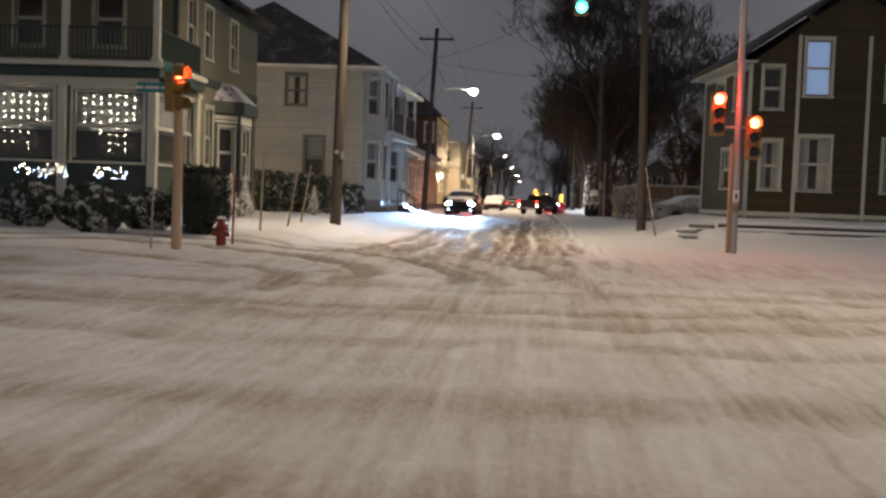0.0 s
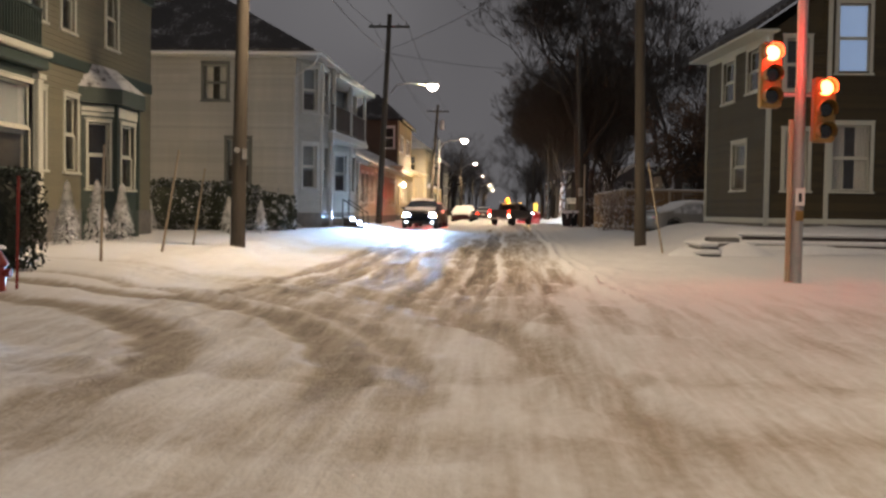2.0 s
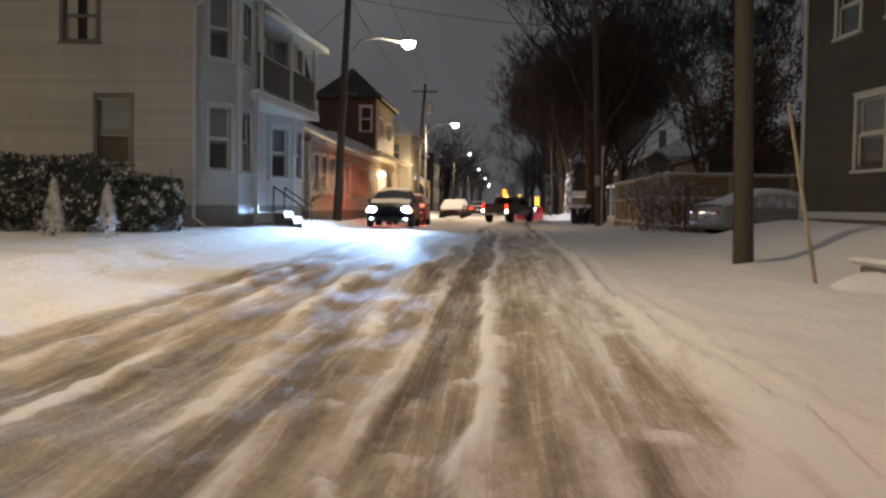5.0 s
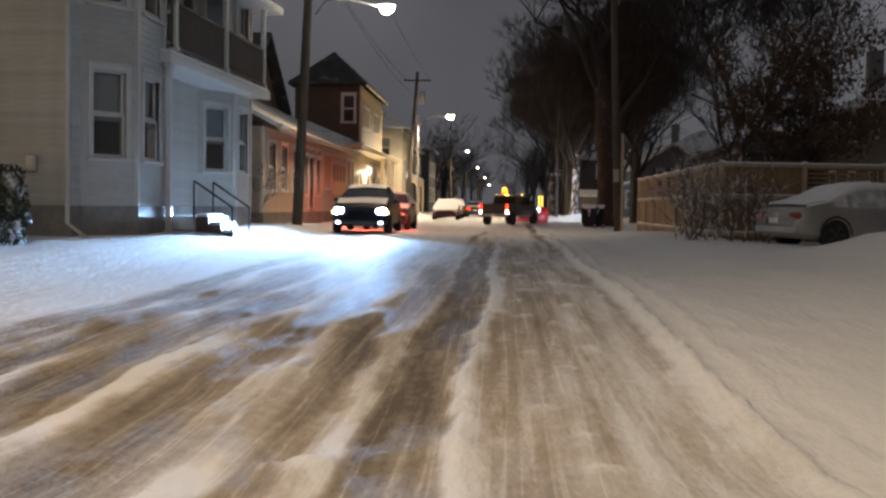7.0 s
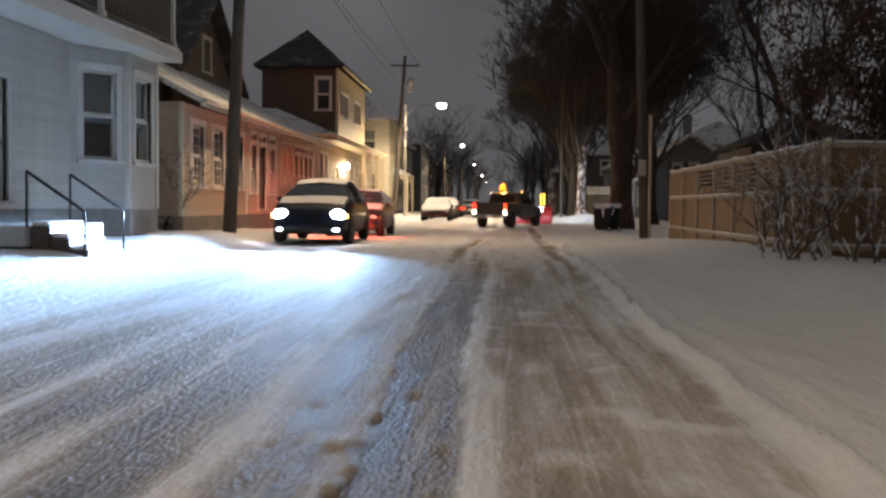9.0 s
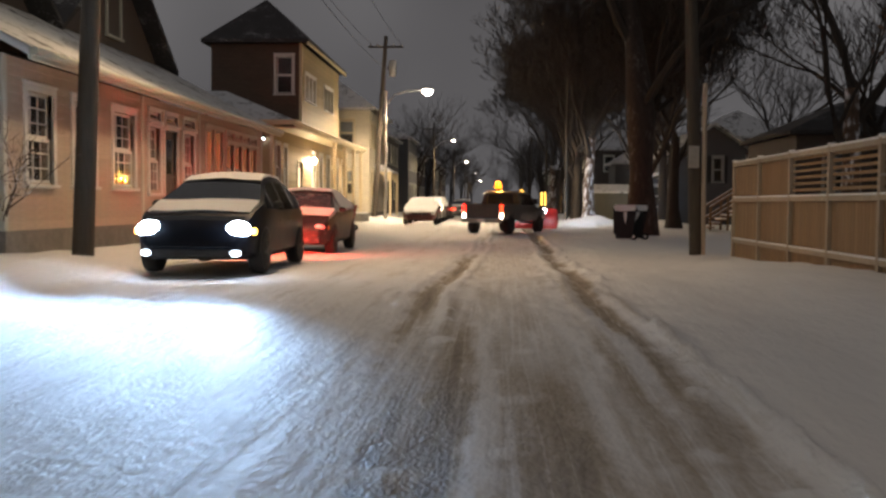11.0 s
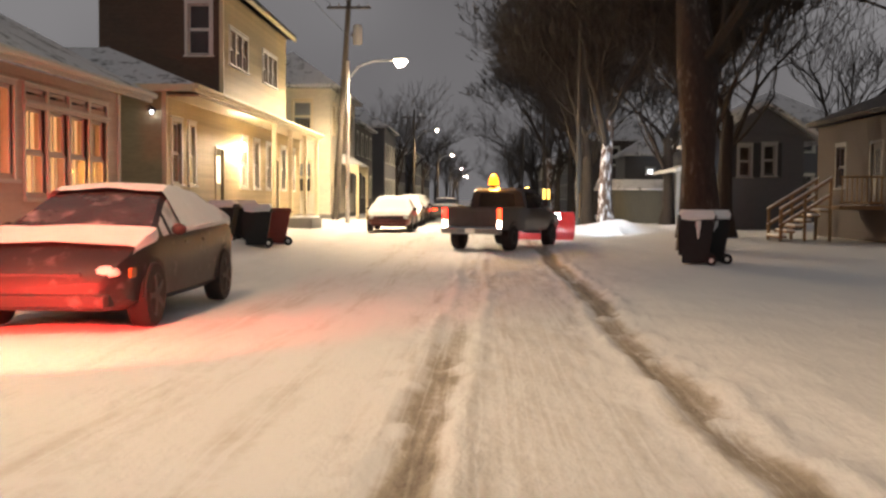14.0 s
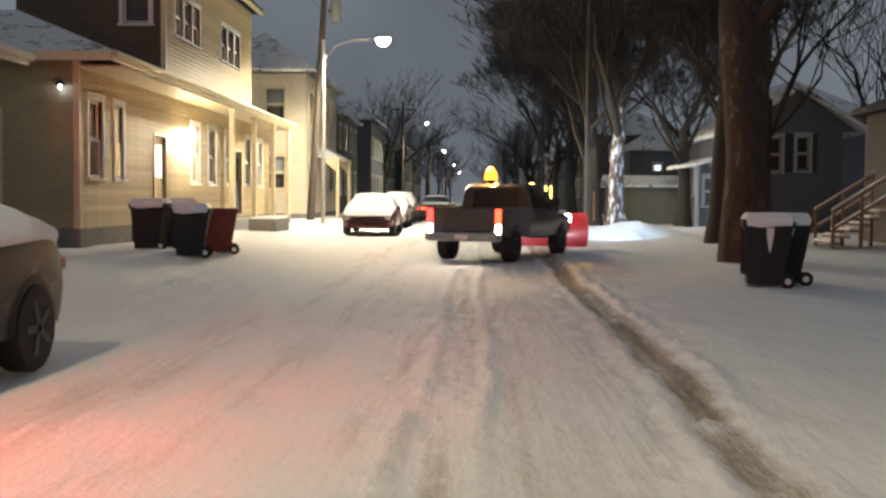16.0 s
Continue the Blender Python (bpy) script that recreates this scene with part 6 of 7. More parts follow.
def wheelie_bin(x, y, turn, lid_snow=True, mat=BIN_PLASTIC, label="black wheeled bin with snow on its lid", high=1.08, patches=()):
    z = ground_z(x, y)
    t = thing("wheelie_bin", (x, y, z), label, "bin", "wheeled bins", turn=turn)
    k = high / 1.08
    part("body", Geo().loft([[(a * 0.24, b * 0.26 - 0.04, 0.05 * k) for a, b in ((-1, -1), (1, -1), (1, 1), (-1, 1))], [(a * 0.30, b * 0.35, 0.82 * k) for a, b in ((-1, -1), (1, -1), (1, 1), (-1, 1))],
                             [(a * 0.31, b * 0.37, 0.96 * k) for a, b in ((-1, -1), (1, -1), (1, 1), (-1, 1))]]), mat, t)
    part("rim", Geo().box(-0.335, -0.40, 0.93 * k, 0.335, 0.40, 0.985 * k, 0.015), mat, t)
    part("lid", Geo().loft([[(a * 0.34, b * 0.41, 0.99 * k) for a, b in ((-1, -1), (1, -1), (1, 1), (-1, 1))], [(a * 0.31, b * 0.37, 1.05 * k) for a, b in ((-1, -1), (1, -1), (1, 1), (-1, 1))]]), mat, t)
    part("handle", Geo().tube([(-0.25, 0.44, 0.95 * k), (0.25, 0.44, 0.95 * k)], 0.018, 6), mat, t)
    for s in (-1, 1):
        w = part("wheel", Geo().tube([(s * 0.27, 0.30, 0.12), (s * 0.33, 0.30, 0.12)], 0.12, 14), RUBBER, t, smooth=True)
        part("hub", Geo().tube([(s * 0.335, 0.30, 0.12), (s * 0.345, 0.30, 0.12)], 0.05, 10), SIGN_WHITE, w)
    for s in (-0.14, 0.14):
        part("rib", Geo().box(s - 0.02, -0.385, 0.2 * k, s + 0.02, -0.30, 0.9 * k, 0.008), mat, t)
    if lid_snow:
        part("lid_snow", Geo().loft([[(a * 0.33, b * 0.40, 1.052 * k) for a, b in ((-1, -0.9), (-0.6, -1), (0.6, -1), (1, -0.9), (1, 0.9), (0.6, 1), (-0.6, 1), (-1, 0.9))],
                                     [(a * 0.28, b * 0.34, 1.15 * k) for a, b in ((-1, -0.9), (-0.6, -1), (0.6, -1), (1, -0.9), (1, 0.9), (0.6, 1), (-0.6, 1), (-1, 0.9))]]), SNOW, t, "snow on the lid", smooth=True)
        e = 1 if turn < 0 else -1
        part("blown_snow", Geo().loft([[(e * 0.30, -0.36, 1.07 * k), (e * 0.30, -0.1, 1.09 * k), (e * 0.30, 0.2, 1.09 * k), (e * 0.30, 0.37, 1.07 * k)], [(e * 0.365, -0.34, 1.0 * k), (e * 0.38, -0.12, 1.0 * k), (e * 0.38, 0.18, 1.0 * k), (e * 0.365, 0.35, 1.0 * k)], [(e * 0.352, -0.33, 0.955 * k), (e * 0.37, -0.12, 0.93 * k), (e * 0.37, 0.12, 0.955 * k), (e * 0.352, 0.34, 0.96 * k)]], close=False, caps=False), SNOW, t, "snow sliding off the lid", smooth=True)
        for y, wide, low in patches:
            rows = [[(e * (0.235 + 0.065 * z + d), y + wide * f * c, z * k) for c, d in ((-1, 0.03), (-0.4, 0.05), (0.4, 0.05), (1, 0.03))] for z, f in ((0.93, 1.0), (0.80, 0.85), (low + 0.08, 0.4), (low, 0.1))]
            part("snow_patch", Geo().loft(rows, close=False, caps=False), SNOW, t, "snow stuck to the side", smooth=True)
    return t


wheelie_bin(4.50, 81.5, -100, high=1.12, patches=((0.02, 0.06, 0.55),))
wheelie_bin(4.94, 82.1, -94, high=1.12, patches=((-0.06, 0.17, 0.62),))
wheelie_bin(-6.15, 86.4, -80)
wheelie_bin(-6.0, 88.2, -75, False, BIN_RED, "dark red wheeled bin beside black ones")
wheelie_bin(-7.1, 88.6, -60)
wheelie_bin(-7.3, 87.3, -90)


def planter_box(x0, x1, y0, y1, z1):
    t = thing("planter_box", ((x0 + x1) / 2, (y0 + y1) / 2, 0), "low grey planter box with snow by the veranda", "planter", "planters")
    part("box", Geo().box(x0, y0, -0.1, x1, y1, z1, 0.02), PLANTER, t, world=True)
    part("snow_fill", Geo().box(x0 + 0.04, y0 + 0.04, z1, x1 - 0.04, y1 - 0.04, z1 + 0.06, 0.03), SNOW, t, world=True)


planter_box(-7.5, -6.6, 97.8, 100.2, 0.6)
planter_box(-7.5, -6.6, 90.2, 91.6, 0.55)

# ---- vehicles ----
SEDAN = dict(sh=[(0, .60), (.02, .86), (.1, .94), (.5, .90), (.72, .88), (.9, .76), (.98, .62), (1, .48)],
             roof=[(0, .61), (.02, .88), (.10, 1.0), (.16, 1.02), (.32, 1.38), (.42, 1.44), (.54, 1.42), (.60, 1.34), (.76, .93), (.9, .79), (.98, .64), (1, .49)])
COUPE = dict(sh=[(0, .62), (.02, .90), (.1, .98), (.5, .93), (.72, .90), (.9, .78), (.98, .64), (1, .5)],
             roof=[(0, .66), (.02, .94), (.08, 1.03), (.18, 1.15), (.30, 1.31), (.42, 1.40), (.52, 1.41), (.59, 1.33), (.77, .95), (.9, .82), (.98, .66), (1, .51)])
SUVB = dict(sh=[(0, .70), (.02, .96), (.1, 1.0), (.5, .98), (.72, 1.02), (.9, .90), (.98, .70), (1, .5)],
            roof=[(0, .72), (.02, 1.0), (.07, 1.20), (.16, 1.42), (.30, 1.55), (.44, 1.58), (.54, 1.54), (.61, 1.44), (.76, 1.12), (.9, .95), (.97, .80), (1, .52)])


def car(at, turn, length, width, shape, paint, label, name="car", snow=1.0, front="off", rear="off", group="parked cars", grow=1.0, screen=None):
    """A car whose front looks along its own +y. snow: how much of it lies under snow."""
    t = thing(name, at, label, "car", group, turn=turn)
    n = 44
    us = [i / (n - 1) for i in range(n)]
    sh = np.interp(us, *zip(*shape["sh"])) * grow
    rf = np.interp(us, *zip(*shape["roof"])) * grow
    ker = np.array([0.25, 0.5, 0.25])
    sh[1:-1], rf[1:-1] = np.convolve(sh, ker, "valid"), np.convolve(rf, ker, "valid")
    hw = np.interp(us, [0, .02, .08, .25, .8, .94, .985, 1], [.80, .88, .96, 1, 1, .94, .84, .72]) * width / 2
    zb = np.interp(us, [0, .04, .1, .9, .96, 1], [.38, .26, .22, .22, .26, .34])
    rows = []
    for i in range(n):
        y = (us[i] - 0.5) * length
        h = max(rf[i] - sh[i], 0.012)
        wr = hw[i] * (0.97 - 0.26 * min(1, h / 0.5))
        half = [(hw[i] * .80, zb[i]), (hw[i] * .97, zb[i] + .10), (hw[i] * 1.0, zb[i] + (sh[i] - zb[i]) * .55), (hw[i] * .985, sh[i] - .07), (hw[i] * .95, sh[i]),
                (wr * 1.01, sh[i] + h * .80), (wr * .93, sh[i] + h * .95), (wr * .55, rf[i]), (0, rf[i] + .012)]
        ring = [(x, y, z) for x, z in half] + [(-x, y, z) for x, z in reversed(half[:-1])]
        rows.append(ring)
    m = len(rows[0])
    body, side, wind, rearw = Geo(), Geo(), Geo(), Geo()
    for i in range(n - 1):
        slope = (rf[i + 1] - rf[i]) / (length / (n - 1))
        cabin = min(rf[i] - sh[i], rf[i + 1] - sh[i + 1])
        pillar = any(abs((us[i] + us[i + 1]) / 2 - u) < 0.014 for u in (0.26, 0.47, 0.66)) if shape is not SUVB else any(abs((us[i] + us[i + 1]) / 2 - u) < 0.014 for u in (0.12, 0.27, 0.46, 0.64))
        for j in range(m - 1):
            quad = [rows[i][j], rows[i][j + 1], rows[i + 1][j + 1], rows[i + 1][j]]
            k = j if j < m // 2 else m - 2 - j
            tgt = body
            if k == 4 and cabin > 0.13 and not pillar:
                tgt = side
            elif k >= 6 and slope < -0.30 and us[i] > 0.5 and rf[i] - sh[i] > 0.06:
                tgt = wind
            elif k >= 6 and slope > 0.35 and us[i] < 0.4 and rf[i + 1] - sh[i + 1] > 0.10:
                tgt = rearw
            tgt.add(quad, [(0, 1, 2, 3)])
    body.add(rows[0], [tuple(range(m - 1, -1, -1))]).add(rows[-1], [tuple(range(m))])
    for i in range(n - 1):
        body.add([rows[i][0], rows[i][-1], rows[i + 1][-1], rows[i + 1][0]], [(0, 1, 2, 3)])
    for g in (body, side, wind, rearw):
        merge(g)
    b = part("body", body, paint, t, smooth=True)
    for run in pieces_of(side):
        part("side_window", run, CAR_GLASS if snow < 0.9 else SNOWY_GLASS, t, smooth=True)
    part("windscreen", wind, screen or (CAR_GLASS if snow < 0.8 else SNOWY_GLASS), t, smooth=True)
    if rearw.f:
        part("rear_window", rearw, CAR_GLASS if snow < 0.8 else SNOWY_GLASS, t, smooth=True)
    # snow lying on the upward faces
    if snow > 0:
        s = Geo()
        lo_k = 4 if screen else 5 if snow > 0.9 else 6
        for i in range(n - 1):
            slope = abs(rf[i + 1] - rf[i]) / (length / (n - 1))
            if slope > 0.36 + 0.5 * (snow > 0.9) or (screen and slope > 0.32 and us[i] > 0.5):
                continue
            up = []
            for r, u in ((rows[i], us[i]), (rows[i + 1], us[i + 1])):
                up.append([(x * (1.0 + 0.03 * snow), y, z + 0.02 + 0.03 * snow + 0.024 * noise.noise(Vector((x * 3, y * 3, 0))) + 0.012 * noise.noise(Vector((x * 9, y * 9, 4)))) for x, y, z in r[lo_k:m - lo_k]])
            s.loft(up, close=False, caps=False)
            lo = [[(x, y, z - 0.02) for x, y, z in r[lo_k:m - lo_k]] for r in (rows[i], rows[i + 1])]
            for e in (0, -1):
                s.add([up[0][e], up[1][e], lo[1][e], lo[0][e]], [(0, 1, 2, 3)])
        merge(s)
        for run in pieces_of(s):
            part("snow_cover", run, SNOW, t, "snow cover", smooth=True)
    R = 0.33 * grow
    for s in (-1, 1):
        for u in (0.19, 0.81):
            y = (u - 0.5) * length
            x = s * width / 2
            ring = lambda r, xx: [(xx, y + r * math.cos(a), R + r * math.sin(a)) for a in [2 * math.pi * k / 20 for k in range(20)]]
            part("wheel_arch", Geo().loft([[(x * 1.003, y + R * 1.22 * math.cos(a), R + R * 1.22 * math.sin(a)) for a in [math.pi * k / 12 for k in range(13)]],
                                           [(x * 1.012, y + R * 1.10 * math.cos(a), R + R * 1.10 * math.sin(a)) for a in [math.pi * k / 12 for k in range(13)]]], close=False, caps=False), PLASTIC, t)
            w = part("wheel", Geo().loft([ring(R * 0.75, x * 0.75), ring(R * 0.96, x * 0.78), ring(R, x * 0.86), ring(R, x * 0.98), ring(R * 0.94, x * 1.015), ring(R * 0.68, x * 1.02)]), RUBBER, t, smooth=True)
            rim = Geo().loft([ring(R * 0.67, x * 1.005), ring(R * 0.64, x * 1.022), ring(R * 0.58, x * 1.01)])
            for k in range(5):
                a = 2 * math.pi * k / 5
                rim.poly([(x * 1.02, y + 0.03 * math.sin(a), R - 0.03 * math.cos(a)), (x * 1.02, y - 0.03 * math.sin(a), R + 0.03 * math.cos(a)),
                          (x * 1.02, y + R * 0.62 * math.cos(a) - 0.03 * math.sin(a), R + R * 0.62 * math.sin(a) + 0.03 * math.cos(a)),
                          (x * 1.02, y + R * 0.62 * math.cos(a) + 0.03 * math.sin(a), R + R * 0.62 * math.sin(a) - 0.03 * math.cos(a))], (s * 0.012, 0, 0))
            part("rim", rim, RIM, w)
    yf, yr = length / 2, -length / 2
    hz = float(np.interp(0.955, us, sh)) - 0.09 * grow
    for s in (-1, 1):
        x = s * width * 0.365
        tall = 0.115 if shape is SUVB else 0.09
        k = 1.0 if front == "on" else 0.72
        hl = Geo().ball((x, yf - 0.17 if shape is SUVB else yf - 0.16, hz + (0.02 if shape is SUVB else 0.0)), 0.19 * k, 0.15 * k, tall * 1.15 * k, 12, 6)
        part("headlight", hl, HEAD_GLOW if front == "on" else SNOWY_GLASS if snow > 0.9 else CHROME, t, smooth=True)
        if front == "on":
            part("fog_light", Geo().ball((s * width * 0.36, yf - 0.005, 0.34), 0.09, 0.05, 0.05, 10, 5), FOG_GLOW, t, smooth=True)
        rz = float(np.interp(0.03, us, sh)) - 0.10 * grow
        part("tail_light", Geo().box(x - s * 0.02 - 0.16, yr + 0.015, rz - 0.07, x - s * 0.02 + 0.16, yr + 0.16, rz + 0.07, 0.03), {"on": TAIL_GLOW, "brake": BRAKE_GLOW}.get(rear, RED_PAINT), t)
        part("mirror", Geo().ball((s * (width / 2 + 0.06), length * 0.17, float(np.interp(0.67, us, sh)) + 0.06), 0.09, 0.05, 0.065, 10, 5), PLASTIC, t, smooth=True)
        part("side_marker", Geo().box(s * (width / 2 * 0.90) - 0.02, yf - 0.42, hz - 0.06, s * (width / 2 * 0.985) + 0.02, yf - 0.26, hz + 0.04, 0.01), MARKER_GLOW if front == "on" else YELLOW_METAL, t)
        for u in (0.40, 0.56):
            part("door_handle", Geo().box(s * width / 2 * 0.985 - 0.02, (u - 0.5) * length - 0.1, 0.80 * grow, s * width / 2 * 0.985 + 0.02, (u - 0.5) * length + 0.06, 0.835 * grow, 0.008), paint, t)
    part("grille", Geo().box(-width * 0.25, yf - 0.12, 0.44 * grow, width * 0.25, yf - 0.035, 0.60 * grow, 0.02), PLASTIC, t)
    part("front_bumper", Geo().box(-width * 0.40, yf - 0.22, 0.26, width * 0.40, yf + 0.015, 0.42 * grow, 0.04), PLASTIC if shape is SUVB else paint, t)
    part("rear_bumper", Geo().box(-width * 0.41, yr - 0.015, 0.34, width * 0.41, yr + 0.22, 0.54 * grow, 0.04), paint, t)
    part("number_plate", Geo().box(-0.16, yr - 0.03, 0.56 * grow, 0.16, yr - 0.005, 0.68 * grow, 0.004), SIGN_WHITE, t)
    return t


def pieces_of(g):
    """The separate pieces of a joined shape."""
    root = list(range(len(g.v)))

    def find(i):
        while root[i] != i:
            root[i] = root[root[i]]
            i = root[i]
        return i

    for f in g.f:
        for i in f[1:]:
            root[find(i)] = find(f[0])
    out = {}
    for f in g.f:
        out.setdefault(find(f[0]), []).append(f)
    res = []
    for fs in out.values():
        p = Geo()
        for f in fs:
            p.add([g.v[i] for i in f], [tuple(range(len(f)))])
        merge(p)
        res.append(p)
    return res


SNOWY_GLASS = material("snow_filmed_glass", (0.42, 0.42, 0.43), 0.7, vary=0.15, scale=5, bump=0.3, second=(0.72, 0.72, 0.73), mix_at=(0.42, 0.6))

FROSTED_GLASS = material("frosted_windscreen", (0.05, 0.045, 0.045), 0.25, vary=0.3, scale=4, bump=0.15, second=(0.42, 0.40, 0.40), mix_at=(0.56, 0.70), stain_scale=2.5)
# the dark crossover with its headlights on, and the car behind it in its tail lights
SX, SY = -4.4, 63.7
car((SX, SY, road_z(63) + 0.02), 180, 4.5, 1.86, SUVB, CAR_BLUEBLACK, "blue-black crossover parked facing traffic with headlights blazing", "crossover_car", snow=0.35, front="on", rear="on")
for s in (-1, 1):
    lamp("headlight_beam", "SPOT", (SX + s * 0.68, SY - 2.40, 0.86), (SX + s * 0.7 - 1.0, SY - 8.40, 0.14), 4300, COOL, 0.2, 13, 0.9, 6.0)
    lamp("headlight_wash", "SPOT", (SX + s * 0.68, SY - 2.42, 0.84), (SX + s * 0.7 - 1.4, SY - 10.4, 0.40), 24000, COOL, 0.15, 6.2, 0.7, 6.0)
    lamp("tail_light_beam", "SPOT", (SX + s * 0.66, SY + 2.36, 1.16), (SX + s * 0.66 - 0.1, SY + 6.0, -0.1), 640, (1.0, 0.05, 0.03), 0.08, 86, 1.0)
car((-4.5, 71.4, road_z(71) + 0.02), 180, 4.7, 1.82, COUPE, CAR_SNOWED, "dark fastback sedan under snow, its front washed in red light", "sedan_car", snow=0.95, screen=FROSTED_GLASS, grow=1.06)
car((-3.95, 103.0, 0.0), 180, 4.6, 1.85, SEDAN, CAR_MAROON, "dark red sedan under snow with a white-covered windscreen", "sedan_car", snow=1.0)
car((-4.0, 110.5, 0.0), 180, 4.5, 1.82, SEDAN, CAR_SILVER, "silver car under snow in the parked row", "sedan_car", snow=1.0)
car((-4.1, 118.0, 0.0), 180, 4.6, 1.85, SUVB, CAR_DARK, "dark crossover under snow in the parked row", "crossover_car", snow=1.0)
car((8.25, 52.6, 0.14), -72, 4.7, 1.84, SEDAN, CAR_SILVER, "snow-covered pale sedan parked tail to the street", "sedan_car", snow=1.0)
car((-11.5, 47.2, 0.25), -90, 4.5, 1.8, SEDAN, CAR_DARK, "dark car parked behind a snowy hedge", "sedan_car", snow=0.5)
car((-2.4, 124.0, 0.0), 0, 4.6, 1.82, SEDAN, CAR_DARK, "dark sedan driving off with red tail lights lit", "sedan_car", snow=0.3, rear="brake", group="")


def plow_truck(at, turn):
    t = thing("pickup_truck", at, "grey pickup truck with amber beacon and red snow plow", "pickup truck", turn=turn)
    t.scale = (0.94, 0.94, 0.94)
    W, y0 = 0.95, 0.0
    # bed from the tailgate forward
    part("tailgate", Geo().box(-W + 0.06, 0.0, 0.72, W - 0.06, 0.07, 1.28, 0.02), TRUCK_GREY, t)
    part("tailgate_panel", Geo().box(-0.55, -0.012, 0.84, 0.55, 0.0, 1.14, 0.005), TRUCK_GREY, t)
    for s in (-1, 1):
        part("bed_side", Geo().loft([[(s * W, 0.0, 0.62), (s * W, 0.0, 1.26), (s * (W - 0.08), 0.0, 1.30), (s * (W - 0.1), 0.0, 0.62)], [(s * (W + 0.02), 1.9, 0.60), (s * (W + 0.02), 1.9, 1.28), (s * (W - 0.08), 1.9, 1.32), (s * (W - 0.1), 1.9, 0.60)]]), TRUCK_GREY, t)
        part("tail_light", Geo().box(s * (W - 0.15), -0.02, 0.91, s * (W - 0.005), 0.05, 1.26, 0.015), BRAKE_GLOW if s > 0 else TAIL_GLOW, t)
        part("reversing_light", Geo().box(s * (W - 0.14), -0.025, 0.70, s * (W - 0.01), 0.05, 0.90, 0.012), REVERSE_GLOW, t)
        part("headlight", Geo().box(s * (W - 0.32), 5.28, 0.85, s * (W - 0.04), 5.36, 1.08, 0.02), DIPPED_GLOW, t)
        part("mirror", Geo().box(s * (W + 0.05), 3.35, 1.30, s * (W + 0.25), 3.45, 1.55, 0.02), PLASTIC, t)
    part("bed_floor", Geo().box(-W + 0.1, 0.07, 0.72, W - 0.1, 1.9, 0.80), PLASTIC, t)
    part("bed_snow", Geo().box(-W + 0.12, 0.09, 0.80, W - 0.12, 1.88, 1.12, 0.08), SNOW, t, "snow heaped in the bed")
    part("rear_bumper", Geo().box(-W, -0.14, 0.50, W, 0.04, 0.70, 0.03), CHROME, t)
    part("number_plate", Geo().box(-0.16, -0.155, 0.54, 0.16, -0.14, 0.66, 0.003), SIGN_WHITE, t)
    # cab and bonnet
    sec = lambda y, zb, w, zs, wr, zr: [(-w * .92, y, zb), (w * .92, y, zb), (w, y, zb + .2), (w, y, zs), (wr, y, zr - .06), (wr * .85, y, zr), (-wr * .85, y, zr), (-wr, y, zr - .06), (-w, y, zs), (-w, y, zb + .2)]
    part("cab", Geo().loft([sec(1.95, .55, W, 1.22, .80, 1.80), sec(2.1, .55, W, 1.22, .80, 1.88), sec(3.1, .55, W, 1.20, .80, 1.88), sec(3.45, .55, W, 1.18, .76, 1.80), sec(4.0, .55, W, 1.16, .93, 1.24), sec(4.2, .55, W, 1.12, .9, 1.18), sec(5.2, .55, W * .97, 1.04, .86, 1.10), sec(5.34, .58, W * .93, .96, .8, 1.0)]), CAR_DARK, t, smooth=True)
    part("rear_window", Geo().poly([(-0.62, 1.935, 1.30), (0.62, 1.935, 1.30), (0.56, 1.955, 1.72), (-0.56, 1.955, 1.72)], (0, -0.01, 0)), CAR_GLASS, t)
    for s in (-1, 1):
        part("side_window", Geo().poly([(s * 0.945, 2.1, 1.26), (s * 0.945, 3.6, 1.25), (s * 0.825, 3.35, 1.72), (s * 0.825, 2.2, 1.76)], (s * 0.012, 0, 0)), CAR_GLASS, t)
    part("windscreen", Geo().poly([(-0.80, 3.58, 1.68), (0.80, 3.58, 1.68), (0.88, 3.98, 1.29), (-0.88, 3.98, 1.29)], (0, 0.02, 0.02)), CAR_GLASS, t)
    bc = part("beacon", Geo().tube([(-0.3, 2.4, 1.87), (-0.3, 2.4, 1.98)], 0.09, 12), PLASTIC, t)
    part("beacon_dome", Geo().ball((-0.3, 2.4, 1.98), 0.17, 0.17, 0.34, 12, 6, top_only=True), AMBER_GLOW, bc, smooth=True)
    for s in (-1, 1):
        part("marker_lamp", Geo().box(s * 0.5 - 0.05, 3.2, 1.88, s * 0.5 + 0.05, 3.3, 1.92, 0.008), MARKER_GLOW, t)
        for y in (0.95, 4.45):
            R = 0.39
            ring = lambda r, x: [(s * x, y + r * math.cos(a), R + r * math.sin(a)) for a in [2 * math.pi * k / 20 for k in range(20)]]
            w = part("wheel", Geo().loft([ring(R * .8, .66), ring(R, .70), ring(R, .92), ring(R * .93, .965), ring(R * .6, .965)]), RUBBER, t, smooth=True)
            part("rim", Geo().loft([ring(R * .58, .955), ring(R * .5, .97), ring(R * .15, .95)]), RIM, w)
            part("wheel_arch", Geo().loft([[(s * (W + 0.01), y + R * 1.25 * math.cos(a), R + R * 1.25 * math.sin(a)) for a in [math.pi * k / 12 for k in range(13)]], [(s * (W + 0.03), y + R * 1.1 * math.cos(a), R + R * 1.1 * math.sin(a)) for a in [math.pi * k / 12 for k in range(13)]]], close=False, caps=False), PLASTIC, t)
    # plow blade angled ahead
    blade = []
